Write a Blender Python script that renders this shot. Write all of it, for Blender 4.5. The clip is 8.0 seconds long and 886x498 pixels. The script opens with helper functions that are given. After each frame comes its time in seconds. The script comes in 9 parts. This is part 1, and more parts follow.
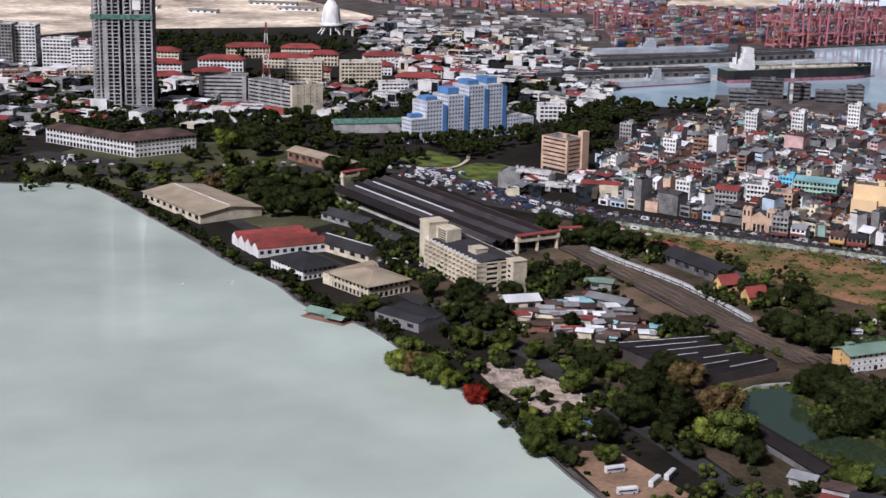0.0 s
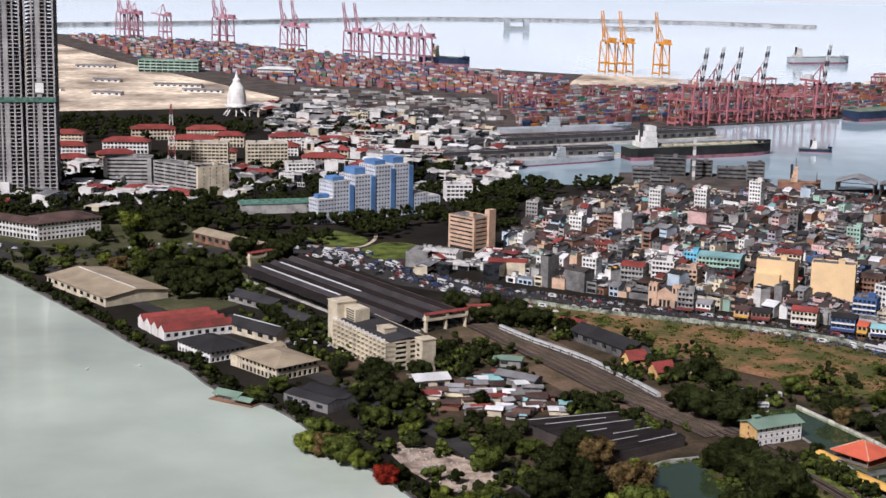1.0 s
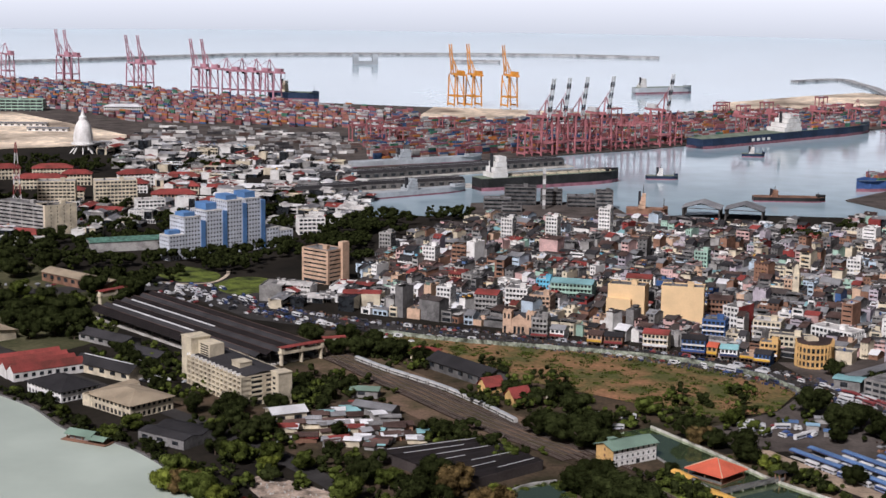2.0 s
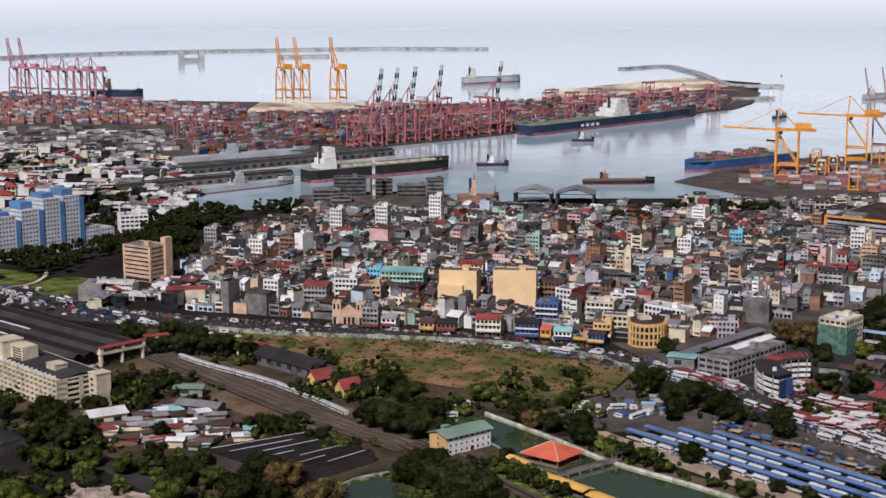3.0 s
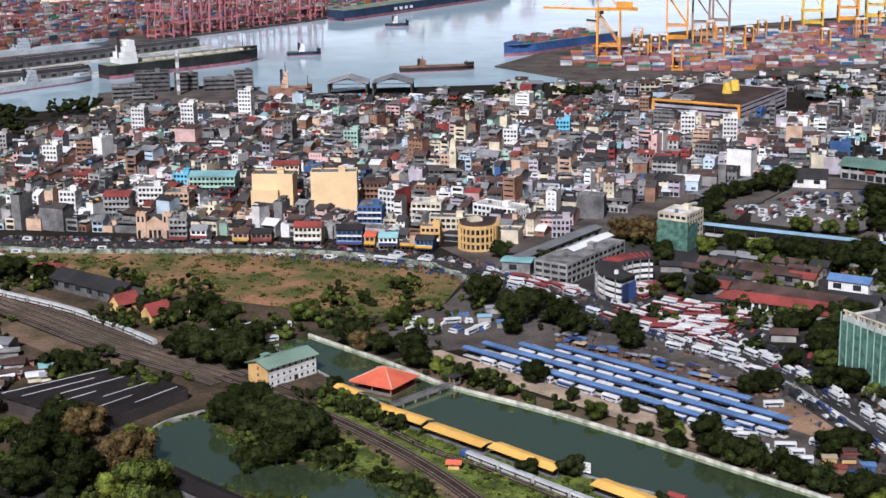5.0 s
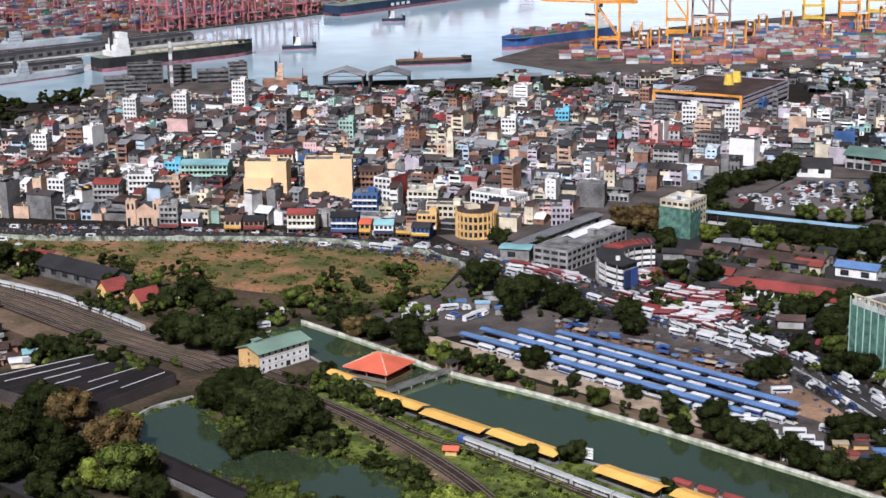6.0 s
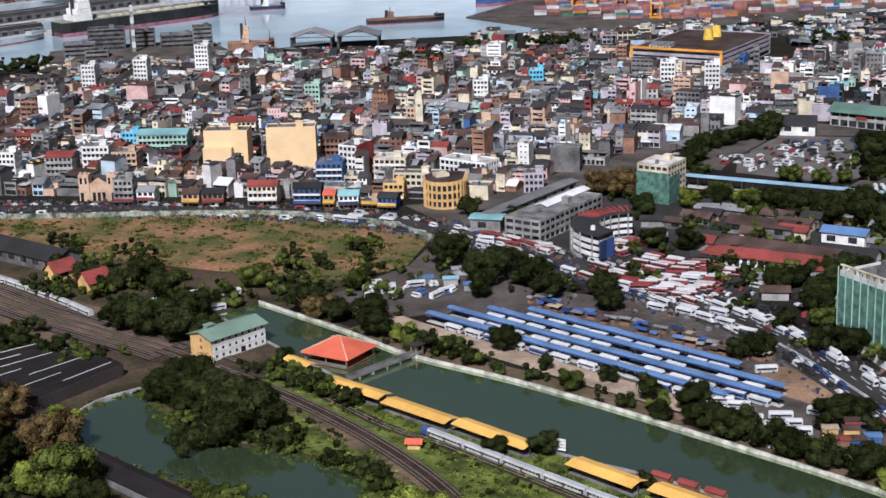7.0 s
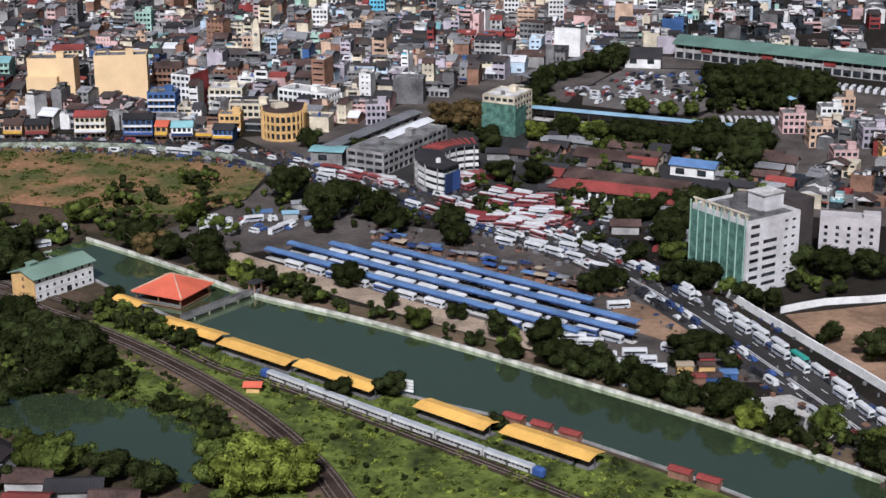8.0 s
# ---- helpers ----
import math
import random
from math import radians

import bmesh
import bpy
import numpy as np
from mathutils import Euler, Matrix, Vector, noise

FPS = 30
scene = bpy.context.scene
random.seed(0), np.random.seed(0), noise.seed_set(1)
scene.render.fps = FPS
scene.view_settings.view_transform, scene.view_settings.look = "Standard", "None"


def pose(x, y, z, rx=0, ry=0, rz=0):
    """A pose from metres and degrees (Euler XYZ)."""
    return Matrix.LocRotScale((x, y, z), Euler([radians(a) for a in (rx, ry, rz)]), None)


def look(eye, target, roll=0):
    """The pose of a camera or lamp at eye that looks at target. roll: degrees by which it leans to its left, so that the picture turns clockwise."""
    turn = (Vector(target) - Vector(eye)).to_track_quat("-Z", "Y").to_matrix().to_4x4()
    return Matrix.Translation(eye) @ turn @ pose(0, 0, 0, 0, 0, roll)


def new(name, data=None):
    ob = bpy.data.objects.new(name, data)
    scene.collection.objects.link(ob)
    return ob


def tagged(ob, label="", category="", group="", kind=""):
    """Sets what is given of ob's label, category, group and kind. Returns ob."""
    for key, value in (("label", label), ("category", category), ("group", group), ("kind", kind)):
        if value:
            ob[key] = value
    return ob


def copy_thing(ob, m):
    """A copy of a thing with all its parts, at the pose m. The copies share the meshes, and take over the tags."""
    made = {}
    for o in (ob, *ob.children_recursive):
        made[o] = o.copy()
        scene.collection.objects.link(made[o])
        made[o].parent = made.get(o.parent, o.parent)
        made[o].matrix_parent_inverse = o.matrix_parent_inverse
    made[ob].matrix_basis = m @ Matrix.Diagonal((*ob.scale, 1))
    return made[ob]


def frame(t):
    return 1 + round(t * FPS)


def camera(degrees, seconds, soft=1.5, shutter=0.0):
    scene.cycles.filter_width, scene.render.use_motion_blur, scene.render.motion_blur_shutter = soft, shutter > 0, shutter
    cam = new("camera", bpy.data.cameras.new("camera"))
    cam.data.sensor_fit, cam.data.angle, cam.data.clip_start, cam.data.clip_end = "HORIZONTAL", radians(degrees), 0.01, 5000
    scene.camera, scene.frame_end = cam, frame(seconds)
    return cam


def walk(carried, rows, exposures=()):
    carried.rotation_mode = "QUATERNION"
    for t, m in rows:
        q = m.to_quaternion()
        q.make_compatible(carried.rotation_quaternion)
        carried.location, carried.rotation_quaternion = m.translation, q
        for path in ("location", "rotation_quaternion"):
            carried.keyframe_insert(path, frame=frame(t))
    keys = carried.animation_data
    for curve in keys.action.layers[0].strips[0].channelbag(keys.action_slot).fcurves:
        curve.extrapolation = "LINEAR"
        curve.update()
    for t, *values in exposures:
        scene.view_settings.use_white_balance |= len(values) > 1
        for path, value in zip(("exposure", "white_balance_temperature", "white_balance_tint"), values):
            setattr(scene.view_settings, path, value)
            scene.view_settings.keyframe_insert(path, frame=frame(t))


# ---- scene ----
# camera: carried along a high line over the lake shore
cam = camera(30.79, 8.0, soft=1.5)
PATH = [
    (0, -9.0, -21.0, 204.8, -0.65, -14.40, -1.13),
    (0.5, -9.0, -21.0, 204.8, -1.69, -12.57, -0.69),
    (1, -9.0, -21.0, 204.7, -4.01, -11.51, -1.12),
    (1.5, -9.1, -21.2, 203.6, -6.70, -10.84, -0.93),
    (2, -9.2, -21.4, 202.4, -9.39, -10.17, -0.74),
    (2.5, -5.3, -16.1, 199.7, -11.80, -9.54, -0.57),
    (3, 1.2, -1.1, 193.4, -15.39, -10.23, 0.17),
    (3.5, 5.6, 15.9, 193.5, -16.71, -11.97, 0.16),
    (4, 9.1, 33.0, 196.1, -19.09, -14.28, 0.08),
    (4.5, 14.8, 49.6, 195.9, -21.30, -13.69, 0.94),
    (5.25, 19.5, 61.1, 187.4, -22.37, -14.78, 0.75),
    (6, 24.0, 72.6, 178.8, -22.34, -14.29, 0.78),
    (6.5, 32.6, 87.7, 176.0, -21.84, -14.99, 1.73),
    (7, 43.9, 101.1, 176.5, -23.13, -15.87, 1.71),
    (7.5, 50.0, 116.9, 172.0, -25.87, -17.04, 1.12),
    (8, 52.0, 122.2, 168.2, -28.69, -18.16, 0.20),
]
EXPOSURE = [(0.0, -0.22, 5650, 19), (1.0, -0.16, 5950, 18), (2.5, -0.44, 6000, 18), (3.5, -0.3, 6000, 18), (4.5, -0.07, 5650, 15), (6.0, 0.1, 5700, 15), (8.0, -0.12, 5600, 14)]
walk(cam, [(t, pose(x, y, z, 90 + pitch, roll, yaw)) for t, x, y, z, yaw, pitch, roll in PATH], EXPOSURE)

# light: bright hazy sky, afternoon sun from the left
SUN_EL, SUN_AZ = 44.0, -145.0
world = bpy.data.worlds.new("sky")
scene.world = world
world.use_nodes = True
wn = world.node_tree.nodes
sky = wn.new("ShaderNodeTexSky")
sky.sky_type = "NISHITA"
sky.sun_disc = False
sky.sun_elevation = radians(SUN_EL)
sky.sun_rotation = radians(SUN_AZ)
sky.dust_density = 8.0
sky.ozone_density = 1.0
world.node_tree.links.new(sky.outputs[0], wn["Background"].inputs[0])
wn["Background"].inputs[1].default_value = 0.029
sun = new("sun", bpy.data.lights.new("sun", "SUN"))
sun.data.energy, sun.data.angle, sun.data.color = 5.0, radians(2.5), (1.0, 0.955, 0.9)
az, el = radians(SUN_AZ), radians(SUN_EL)
sun.matrix_world = look((math.sin(az) * math.cos(el), math.cos(az) * math.cos(el), math.sin(el)), (0, 0, 0))
# ---------------------------------------------------------------- materials
def mat(name, col, rough=0.8, vary=0.25, coarse=0.12, fine=1.6, bump=0.15, metal=0.0, per_object=0.0, stain=None, spec=0.15):
    m = bpy.data.materials.new(name)
    m.use_nodes = True
    n, l = m.node_tree.nodes, m.node_tree.links
    b = n["Principled BSDF"]
    geo = n.new("ShaderNodeNewGeometry")
    big, small = n.new("ShaderNodeTexNoise"), n.new("ShaderNodeTexNoise")
    big.inputs["Scale"].default_value, small.inputs["Scale"].default_value = coarse, fine
    big.inputs["Detail"].default_value, small.inputs["Detail"].default_value = 5, 4
    for t in (big, small):
        l.new(geo.outputs["Position"], t.inputs["Vector"])
    mix = n.new("ShaderNodeMix")
    mix.data_type = "RGBA"
    dark = stain or tuple(c * (1 - 1.6 * vary) for c in col)
    light = tuple(min(1.0, c * (1 + 0.6 * vary)) for c in col)
    mix.inputs[6].default_value, mix.inputs[7].default_value = (*dark, 1), (*light, 1)
    ramp = n.new("ShaderNodeMapRange")
    ramp.inputs[1].default_value, ramp.inputs[2].default_value = 0.32, 0.62
    l.new(big.outputs[0], ramp.inputs[0])
    l.new(ramp.outputs[0], mix.inputs[0])
    mul = n.new("ShaderNodeMix")
    mul.data_type, mul.blend_type = "RGBA", "MULTIPLY"
    mul.inputs[0].default_value = 1.0
    r2 = n.new("ShaderNodeMapRange")
    r2.inputs[1].default_value, r2.inputs[2].default_value = 0.25, 0.75
    r2.inputs[3].default_value, r2.inputs[4].default_value = 1 - vary, 1 + vary * 0.5
    l.new(small.outputs[0], r2.inputs[0])
    l.new(mix.outputs[2], mul.inputs[6])
    l.new(r2.outputs[0], mul.inputs[7])
    out = mul.outputs[2]
    if per_object:
        info, hsv = n.new("ShaderNodeObjectInfo"), n.new("ShaderNodeHueSaturation")
        r3 = n.new("ShaderNodeMapRange")
        r3.inputs[3].default_value, r3.inputs[4].default_value = 1 - per_object, 1 + per_object * 0.6
        l.new(info.outputs["Random"], r3.inputs[0])
        l.new(r3.outputs[0], hsv.inputs["Value"])
        l.new(out, hsv.inputs["Color"])
        out = hsv.outputs[0]
    l.new(out, b.inputs["Base Color"])
    b.inputs["Roughness"].default_value, b.inputs["Metallic"].default_value = rough, metal
    b.inputs["Specular IOR Level"].default_value = spec
    if bump:
        bp = n.new("ShaderNodeBump")
        bp.inputs["Strength"].default_value, bp.inputs["Distance"].default_value = bump, 0.3
        l.new(small.outputs[0], bp.inputs["Height"])
        l.new(bp.outputs[0], b.inputs["Normal"])
    return m


def ribbed(name, col, pitch=0.8, vary=0.2, rough=0.6, per_object=0.1, stain=None, metal=0.0):
    """Corrugated sheet or tile courses: ribs run down the slope in the object's own y."""
    m = mat(name, col, rough, vary, 0.1, 1.2, 0, metal, per_object, stain, 0.2)
    n, l = m.node_tree.nodes, m.node_tree.links
    tc, wave, bp = n.new("ShaderNodeTexCoord"), n.new("ShaderNodeTexWave"), n.new("ShaderNodeBump")
    wave.inputs["Scale"].default_value = 1 / pitch / 3.2
    wave.inputs["Distortion"].default_value = 0.3
    l.new(tc.outputs["Object"], wave.inputs["Vector"])
    bp.inputs["Strength"].default_value, bp.inputs["Distance"].default_value = 0.6, 0.12
    l.new(wave.outputs[1], bp.inputs["Height"])
    l.new(bp.outputs[0], n["Principled BSDF"].inputs["Normal"])
    return m


def water_mat(name, deep, rough, wave, strength, murk=0.5):
    m = mat(name, deep, rough, 0.12, 0.006, 0.03, 0, spec=murk)
    n, l = m.node_tree.nodes, m.node_tree.links
    geo, nz, bp = n.new("ShaderNodeNewGeometry"), n.new("ShaderNodeTexNoise"), n.new("ShaderNodeBump")
    nz.inputs["Scale"].default_value, nz.inputs["Detail"].default_value = wave, 2
    l.new(geo.outputs["Position"], nz.inputs["Vector"])
    bp.inputs["Strength"].default_value, bp.inputs["Distance"].default_value = strength, 0.5
    l.new(nz.outputs[0], bp.inputs["Height"])
    l.new(bp.outputs[0], n["Principled BSDF"].inputs["Normal"])
    return m


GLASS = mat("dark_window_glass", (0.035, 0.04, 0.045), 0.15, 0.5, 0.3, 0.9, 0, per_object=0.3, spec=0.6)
WALLS = {
    "white": mat("white_paint", (0.76, 0.75, 0.72), 0.8, 0.16, 0.15, 1.0, 0.1, per_object=0.15, stain=(0.63, 0.61, 0.57)),
    "cream": mat("cream_paint", (0.68, 0.6, 0.44), 0.8, 0.16, 0.15, 1.0, 0.1, per_object=0.15, stain=(0.46, 0.4, 0.3)),
    "grey": mat("weathered_concrete", (0.36, 0.35, 0.33), 0.9, 0.25, 0.15, 1.0, 0.15, per_object=0.3, stain=(0.2, 0.19, 0.18)),
    "dark": mat("blackened_render", (0.17, 0.165, 0.16), 0.9, 0.3, 0.15, 1.0, 0.15, per_object=0.3),
    "tan": mat("tan_paint", (0.76, 0.55, 0.31), 0.8, 0.05, 0.12, 1.0, 0.08, per_object=0.05),
    "peach": mat("peach_paint", (0.58, 0.4, 0.28), 0.8, 0.18, 0.15, 1.0, 0.1, per_object=0.12),
    "yellow": mat("yellow_paint", (0.66, 0.42, 0.17), 0.8, 0.15, 0.15, 1.0, 0.1, per_object=0.1),
    "red": mat("red_paint", (0.26, 0.05, 0.045), 0.75, 0.18, 0.15, 1.0, 0.1, per_object=0.15),
    "blue": mat("blue_paint", (0.06, 0.125, 0.29), 0.7, 0.18, 0.15, 1.0, 0.1, per_object=0.2),
    "cyan": mat("sky_blue_paint", (0.16, 0.5, 0.68), 0.7, 0.15, 0.15, 1.0, 0.1, per_object=0.1),
    "green": mat("pale_green_paint", (0.38, 0.55, 0.45), 0.8, 0.18, 0.15, 1.0, 0.1, per_object=0.15),
    "mauve": mat("pale_mauve_paint", (0.47, 0.42, 0.46), 0.8, 0.2, 0.15, 1.0, 0.1, per_object=0.2),
    "ice": mat("pale_blue_paint", (0.5, 0.6, 0.68), 0.8, 0.18, 0.15, 1.0, 0.1, per_object=0.15),
    "pink": mat("faded_pink_paint", (0.6, 0.4, 0.37), 0.8, 0.2, 0.15, 1.0, 0.1, per_object=0.2),
    "brown": mat("brown_brick_render", (0.27, 0.15, 0.1), 0.85, 0.25, 0.15, 1.0, 0.1, per_object=0.2),
}
ROOFS = {
    "slab": mat("stained_roof_slab", (0.19, 0.185, 0.18), 0.9, 0.35, 0.2, 0.9, 0.2, per_object=0.35),
    "pale": mat("pale_roof_slab", (0.55, 0.53, 0.5), 0.85, 0.25, 0.2, 0.9, 0.1, per_object=0.2),
    "sheet": ribbed("dark_asbestos_sheet", (0.04, 0.038, 0.04), per_object=0.35, rough=0.9),
    "tar": ribbed("black_tarred_sheet", (0.019, 0.015, 0.015), per_object=0.2, rough=0.95),
    "brown": ribbed("brown_sheet", (0.07, 0.058, 0.054), per_object=0.2, rough=0.9),
    "zinc": ribbed("grey_zinc_sheet", (0.26, 0.26, 0.265), per_object=0.3, rough=0.5),
    "rust": ribbed("rusty_sheet", (0.1, 0.064, 0.054), vary=0.35, per_object=0.35),
    "tile": ribbed("red_clay_tile", (0.27, 0.055, 0.048), 0.5, 0.25, 0.8, 0.2, stain=(0.16, 0.045, 0.035)),
    "orange": ribbed("orange_tile", (0.62, 0.135, 0.075), 0.5, 0.12, 0.75, 0.05),
    "yellow": ribbed("yellow_sheet", (0.78, 0.45, 0.11), 0.9, 0.12, 0.6, 0.08),
    "green": ribbed("green_sheet", (0.2, 0.29, 0.225), 0.8, 0.12, 0.6, 0.05),
    "blue": ribbed("blue_sheet", (0.12, 0.21, 0.39), 0.8, 0.2, 0.55, 0.08),
    "ltan": ribbed("tan_sheet", (0.37, 0.3, 0.21), 0.9, 0.15, 0.65, 0.05),
    "aqua": ribbed("aqua_sheet", (0.24, 0.44, 0.45), 0.8, 0.15, 0.6, 0.1),
    "ice": ribbed("pale_blue_sheet", (0.27, 0.42, 0.53), 0.8, 0.15, 0.6, 0.08),
    "moss": ribbed("dull_green_sheet", (0.115, 0.19, 0.155), 0.8, 0.15, 0.7, 0.05),
    "white": ribbed("white_sheet", (0.72, 0.72, 0.72), 0.9, 0.12, 0.55, 0.1),
}
ASPHALT = mat("asphalt", (0.044, 0.041, 0.039), 0.95, 0.25, 0.06, 0.7, 0.1)
PAVING = mat("dusty_paving", (0.1, 0.084, 0.074), 0.95, 0.3, 0.06, 0.6, 0.2)
EARTH = mat("bare_orange_earth", (0.3, 0.19, 0.12), 0.95, 0.3, 0.05, 0.5, 0.3)
CONCRETE = mat("pale_concrete", (0.48, 0.46, 0.42), 0.9, 0.25, 0.1, 0.9, 0.15, stain=(0.3, 0.28, 0.25))
# sand lightened beyond its own tone; the far haze glare is in the colour
SAND = mat("haze_pale_sand", (0.84, 0.66, 0.5), 0.95, 0.45, 0.012, 0.1, 0.2)
GRASS = mat("dry_grass", (0.12, 0.15, 0.03), 0.95, 0.5, 0.1, 0.7, 0.6, stain=(0.022, 0.03, 0.01))
STEEL = mat("dark_steel", (0.09, 0.085, 0.08), 0.6, 0.3, 0.3, 2.0, 0.1)
WHITE = WALLS["white"]


# ---------------------------------------------------------------- mesh tools
class Geo:
    """Gathers boxes, slopes and prisms into one mesh."""

    def __init__(self):
        self.v, self.f, self.m = [], [], []

    def add(self, verts, faces, mi=0):
        k = len(self.v)
        self.v += verts
        self.f += [tuple(i + k for i in f) for f in faces]
        self.m += [mi] * len(faces)
        return self

    def box(self, x0, y0, z0, x1, y1, z1, mi=0):
        return self.add([(x0, y0, z0), (x1, y0, z0), (x1, y1, z0), (x0, y1, z0), (x0, y0, z1), (x1, y0, z1), (x1, y1, z1), (x0, y1, z1)],
                        [(0, 3, 2, 1), (4, 5, 6, 7), (0, 1, 5, 4), (1, 2, 6, 5), (2, 3, 7, 6), (3, 0, 4, 7)], mi)

    def prism(self, pts, z0, z1, mi=0):
        n = len(pts)
        return self.add([(x, y, z0) for x, y in pts] + [(x, y, z1) for x, y in pts],
                        [tuple(range(n))[::-1], tuple(range(n, 2 * n))] + [(i, (i + 1) % n, n + (i + 1) % n, n + i) for i in range(n)], mi)

    def gable(self, w, d, z, rise, over=0.6, thick=0.25, mi=0, cx=0.0, cy=0.0):
        """A pitched roof with its ridge along x."""
        a, b = w / 2 + over, d / 2 + over
        e = z - rise * over / (d / 2)
        pts = [(-b, e), (0, z + rise), (b, e), (b, e + thick), (0, z + rise + thick), (-b, e + thick)]
        v = [(cx - a, cy + y, q) for y, q in pts] + [(cx + a, cy + y, q) for y, q in pts]
        return self.add(v, [(0, 1, 4, 5), (1, 2, 3, 4), (6, 11, 10, 7), (7, 10, 9, 8)] + [(i, i + 6, (i + 1) % 6 + 6, (i + 1) % 6) for i in range(6)], mi)

    def hip(self, w, d, z, rise, over=0.6, mi=0, cx=0.0, cy=0.0):
        a, b = w / 2 + over, d / 2 + over
        r = max(0.0, a - b)
        v = [(cx - a, cy - b, z), (cx + a, cy - b, z), (cx + a, cy + b, z), (cx - a, cy + b, z)]
        v += [(x, y, z + 0.25) for x, y, _ in v] + [(cx - r, cy, z + rise), (cx + r, cy, z + rise)]
        return self.add(v, [(3, 2, 1, 0), (0, 1, 5, 4), (1, 2, 6, 5), (2, 3, 7, 6), (3, 0, 4, 7), (4, 5, 9, 8), (6, 7, 8, 9), (5, 6, 9), (7, 4, 8)], mi)

    def cyl(self, x, y, z0, z1, r0, r1=None, n=10, mi=0):
        r1 = r0 if r1 is None else r1
        ang = [2 * math.pi * i / n for i in range(n)]
        return self.add([(x + r0 * math.cos(a), y + r0 * math.sin(a), z0) for a in ang] + [(x + r1 * math.cos(a), y + r1 * math.sin(a), z1) for a in ang],
                        [tuple(range(n))[::-1], tuple(range(n, 2 * n))] + [(i, (i + 1) % n, n + (i + 1) % n, n + i) for i in range(n)], mi)

    def beam(self, p, q, t, mi=0):
        """A square bar from p to q."""
        p, q = Vector(p), Vector(q)
        d = (q - p).normalized()
        s = d.cross(Vector((0, 0, 1)) if abs(d.z) < 0.95 else Vector((1, 0, 0))).normalized() * t / 2
        u = d.cross(s).normalized() * t / 2
        v = [tuple(c + a * s + b * u) for c in (p, q) for a, b in ((-1, -1), (1, -1), (1, 1), (-1, 1))]
        return self.add(v, [(0, 3, 2, 1), (4, 5, 6, 7), (0, 1, 5, 4), (1, 2, 6, 5), (2, 3, 7, 6), (3, 0, 4, 7)], mi)

    def mesh(self, name, mats):
        me = bpy.data.meshes.new(name)
        me.from_pydata(self.v, [], self.f)
        for m in mats if isinstance(mats, (list, tuple)) else [mats]:
            me.materials.append(m)
        me.polygons.foreach_set("material_index", self.m)
        me.update()
        return me

    def ob(self, name, mats, parent=None, label=""):
        o = new(name, self.mesh(name, mats))
        if parent:
            o.parent = parent
        if label:
            tagged(o, label)
        return o


def part(name, geo, mats, parent, label=""):
    return geo.ob(name, mats, parent, label)


def thing(name, label, category, x, y, rz=0.0, z=0.0, group="", kind=""):
    """An empty at the thing's base."""
    o = new(name)
    o.empty_display_size = 1
    o.matrix_basis = pose(x, y, z, 0, 0, rz)
    return tagged(o, label, category, group, kind)


def smooth_line(pts, step):
    """A rounded polyline through the plan's corner points."""
    p = [Vector(q).to_2d() if len(q) > 2 else Vector(q) for q in pts]
    p = [2 * p[0] - p[1]] + p + [2 * p[-1] - p[-2]]
    out = []
    for a, b, c, d in zip(p, p[1:], p[2:], p[3:]):
        n = max(1, round((c - b).length / step))
        for i in range(n):
            t = i / n
            out.append(0.5 * ((2 * b) + (c - a) * t + (2 * a - 5 * b + 4 * c - d) * t * t + (3 * b - a - 3 * c + d) * t ** 3))
    return out + [p[-2]]


def strip(geo, line, width, z0, z1, mi=0, offset=0.0):
    """A band along a plan line: road, wall, rail or kerb."""
    n = len(line)
    side = []
    for i in range(n):
        d = (line[min(n - 1, i + 1)] - line[max(0, i - 1)]).normalized()
        side.append(Vector((d.y, -d.x)))
    v = []
    for p, s in zip(line, side):
        for k in (offset - width / 2, offset + width / 2):
            q = p + s * k
            v += [(q.x, q.y, z0), (q.x, q.y, z1)]
    f = [(0, 2, 3, 1), (4 * n - 4, 4 * n - 3, 4 * n - 1, 4 * n - 2)]
    for i in range(n - 1):
        a, b = 4 * i, 4 * i + 4
        f += [(a + 1, b + 1, b + 3, a + 3), (a, b, b + 1, a + 1), (a + 2, a + 3, b + 3, b + 2)]
    return geo.add(v, f, mi)


def sheet(name, pts, z, material, label, category, depth=0.0):
    """A flat piece of the setting from its plan outline."""
    bm = bmesh.new()
    vs = [bm.verts.new((p[0], p[1], z)) for p in pts]
    face = bm.faces.new(vs)
    if face.normal.z < 0:
        face.normal_flip()
    bm.normal_update()
    if face.normal.z < 0:
        bmesh.ops.reverse_faces(bm, faces=[face])
    if depth:
        r = bmesh.ops.extrude_face_region(bm, geom=[face])
        bmesh.ops.translate(bm, verts=[g for g in r["geom"] if isinstance(g, bmesh.types.BMVert)], vec=(0, 0, depth))
    bmesh.ops.triangulate(bm, faces=[f for f in bm.faces if len(f.verts) > 4])
    bmesh.ops.recalc_face_normals(bm, faces=bm.faces)
    if not depth and bm.faces[:] and sum(f.normal.z for f in bm.faces) < 0:
        bmesh.ops.reverse_faces(bm, faces=bm.faces)
    me = bpy.data.meshes.new(name)
    bm.to_mesh(me)
    bm.free()
    me.materials.append(material)
    return tagged(new(name, me), label, category, kind="structure")


def inside(x, y, poly):
    hit = False
    for (x0, y0), (x1, y1) in zip(poly, poly[1:] + poly[:1]):
        if (y0 > y) != (y1 > y) and x < (x1 - x0) * (y - y0) / (y1 - y0) + x0:
            hit = not hit
    return hit
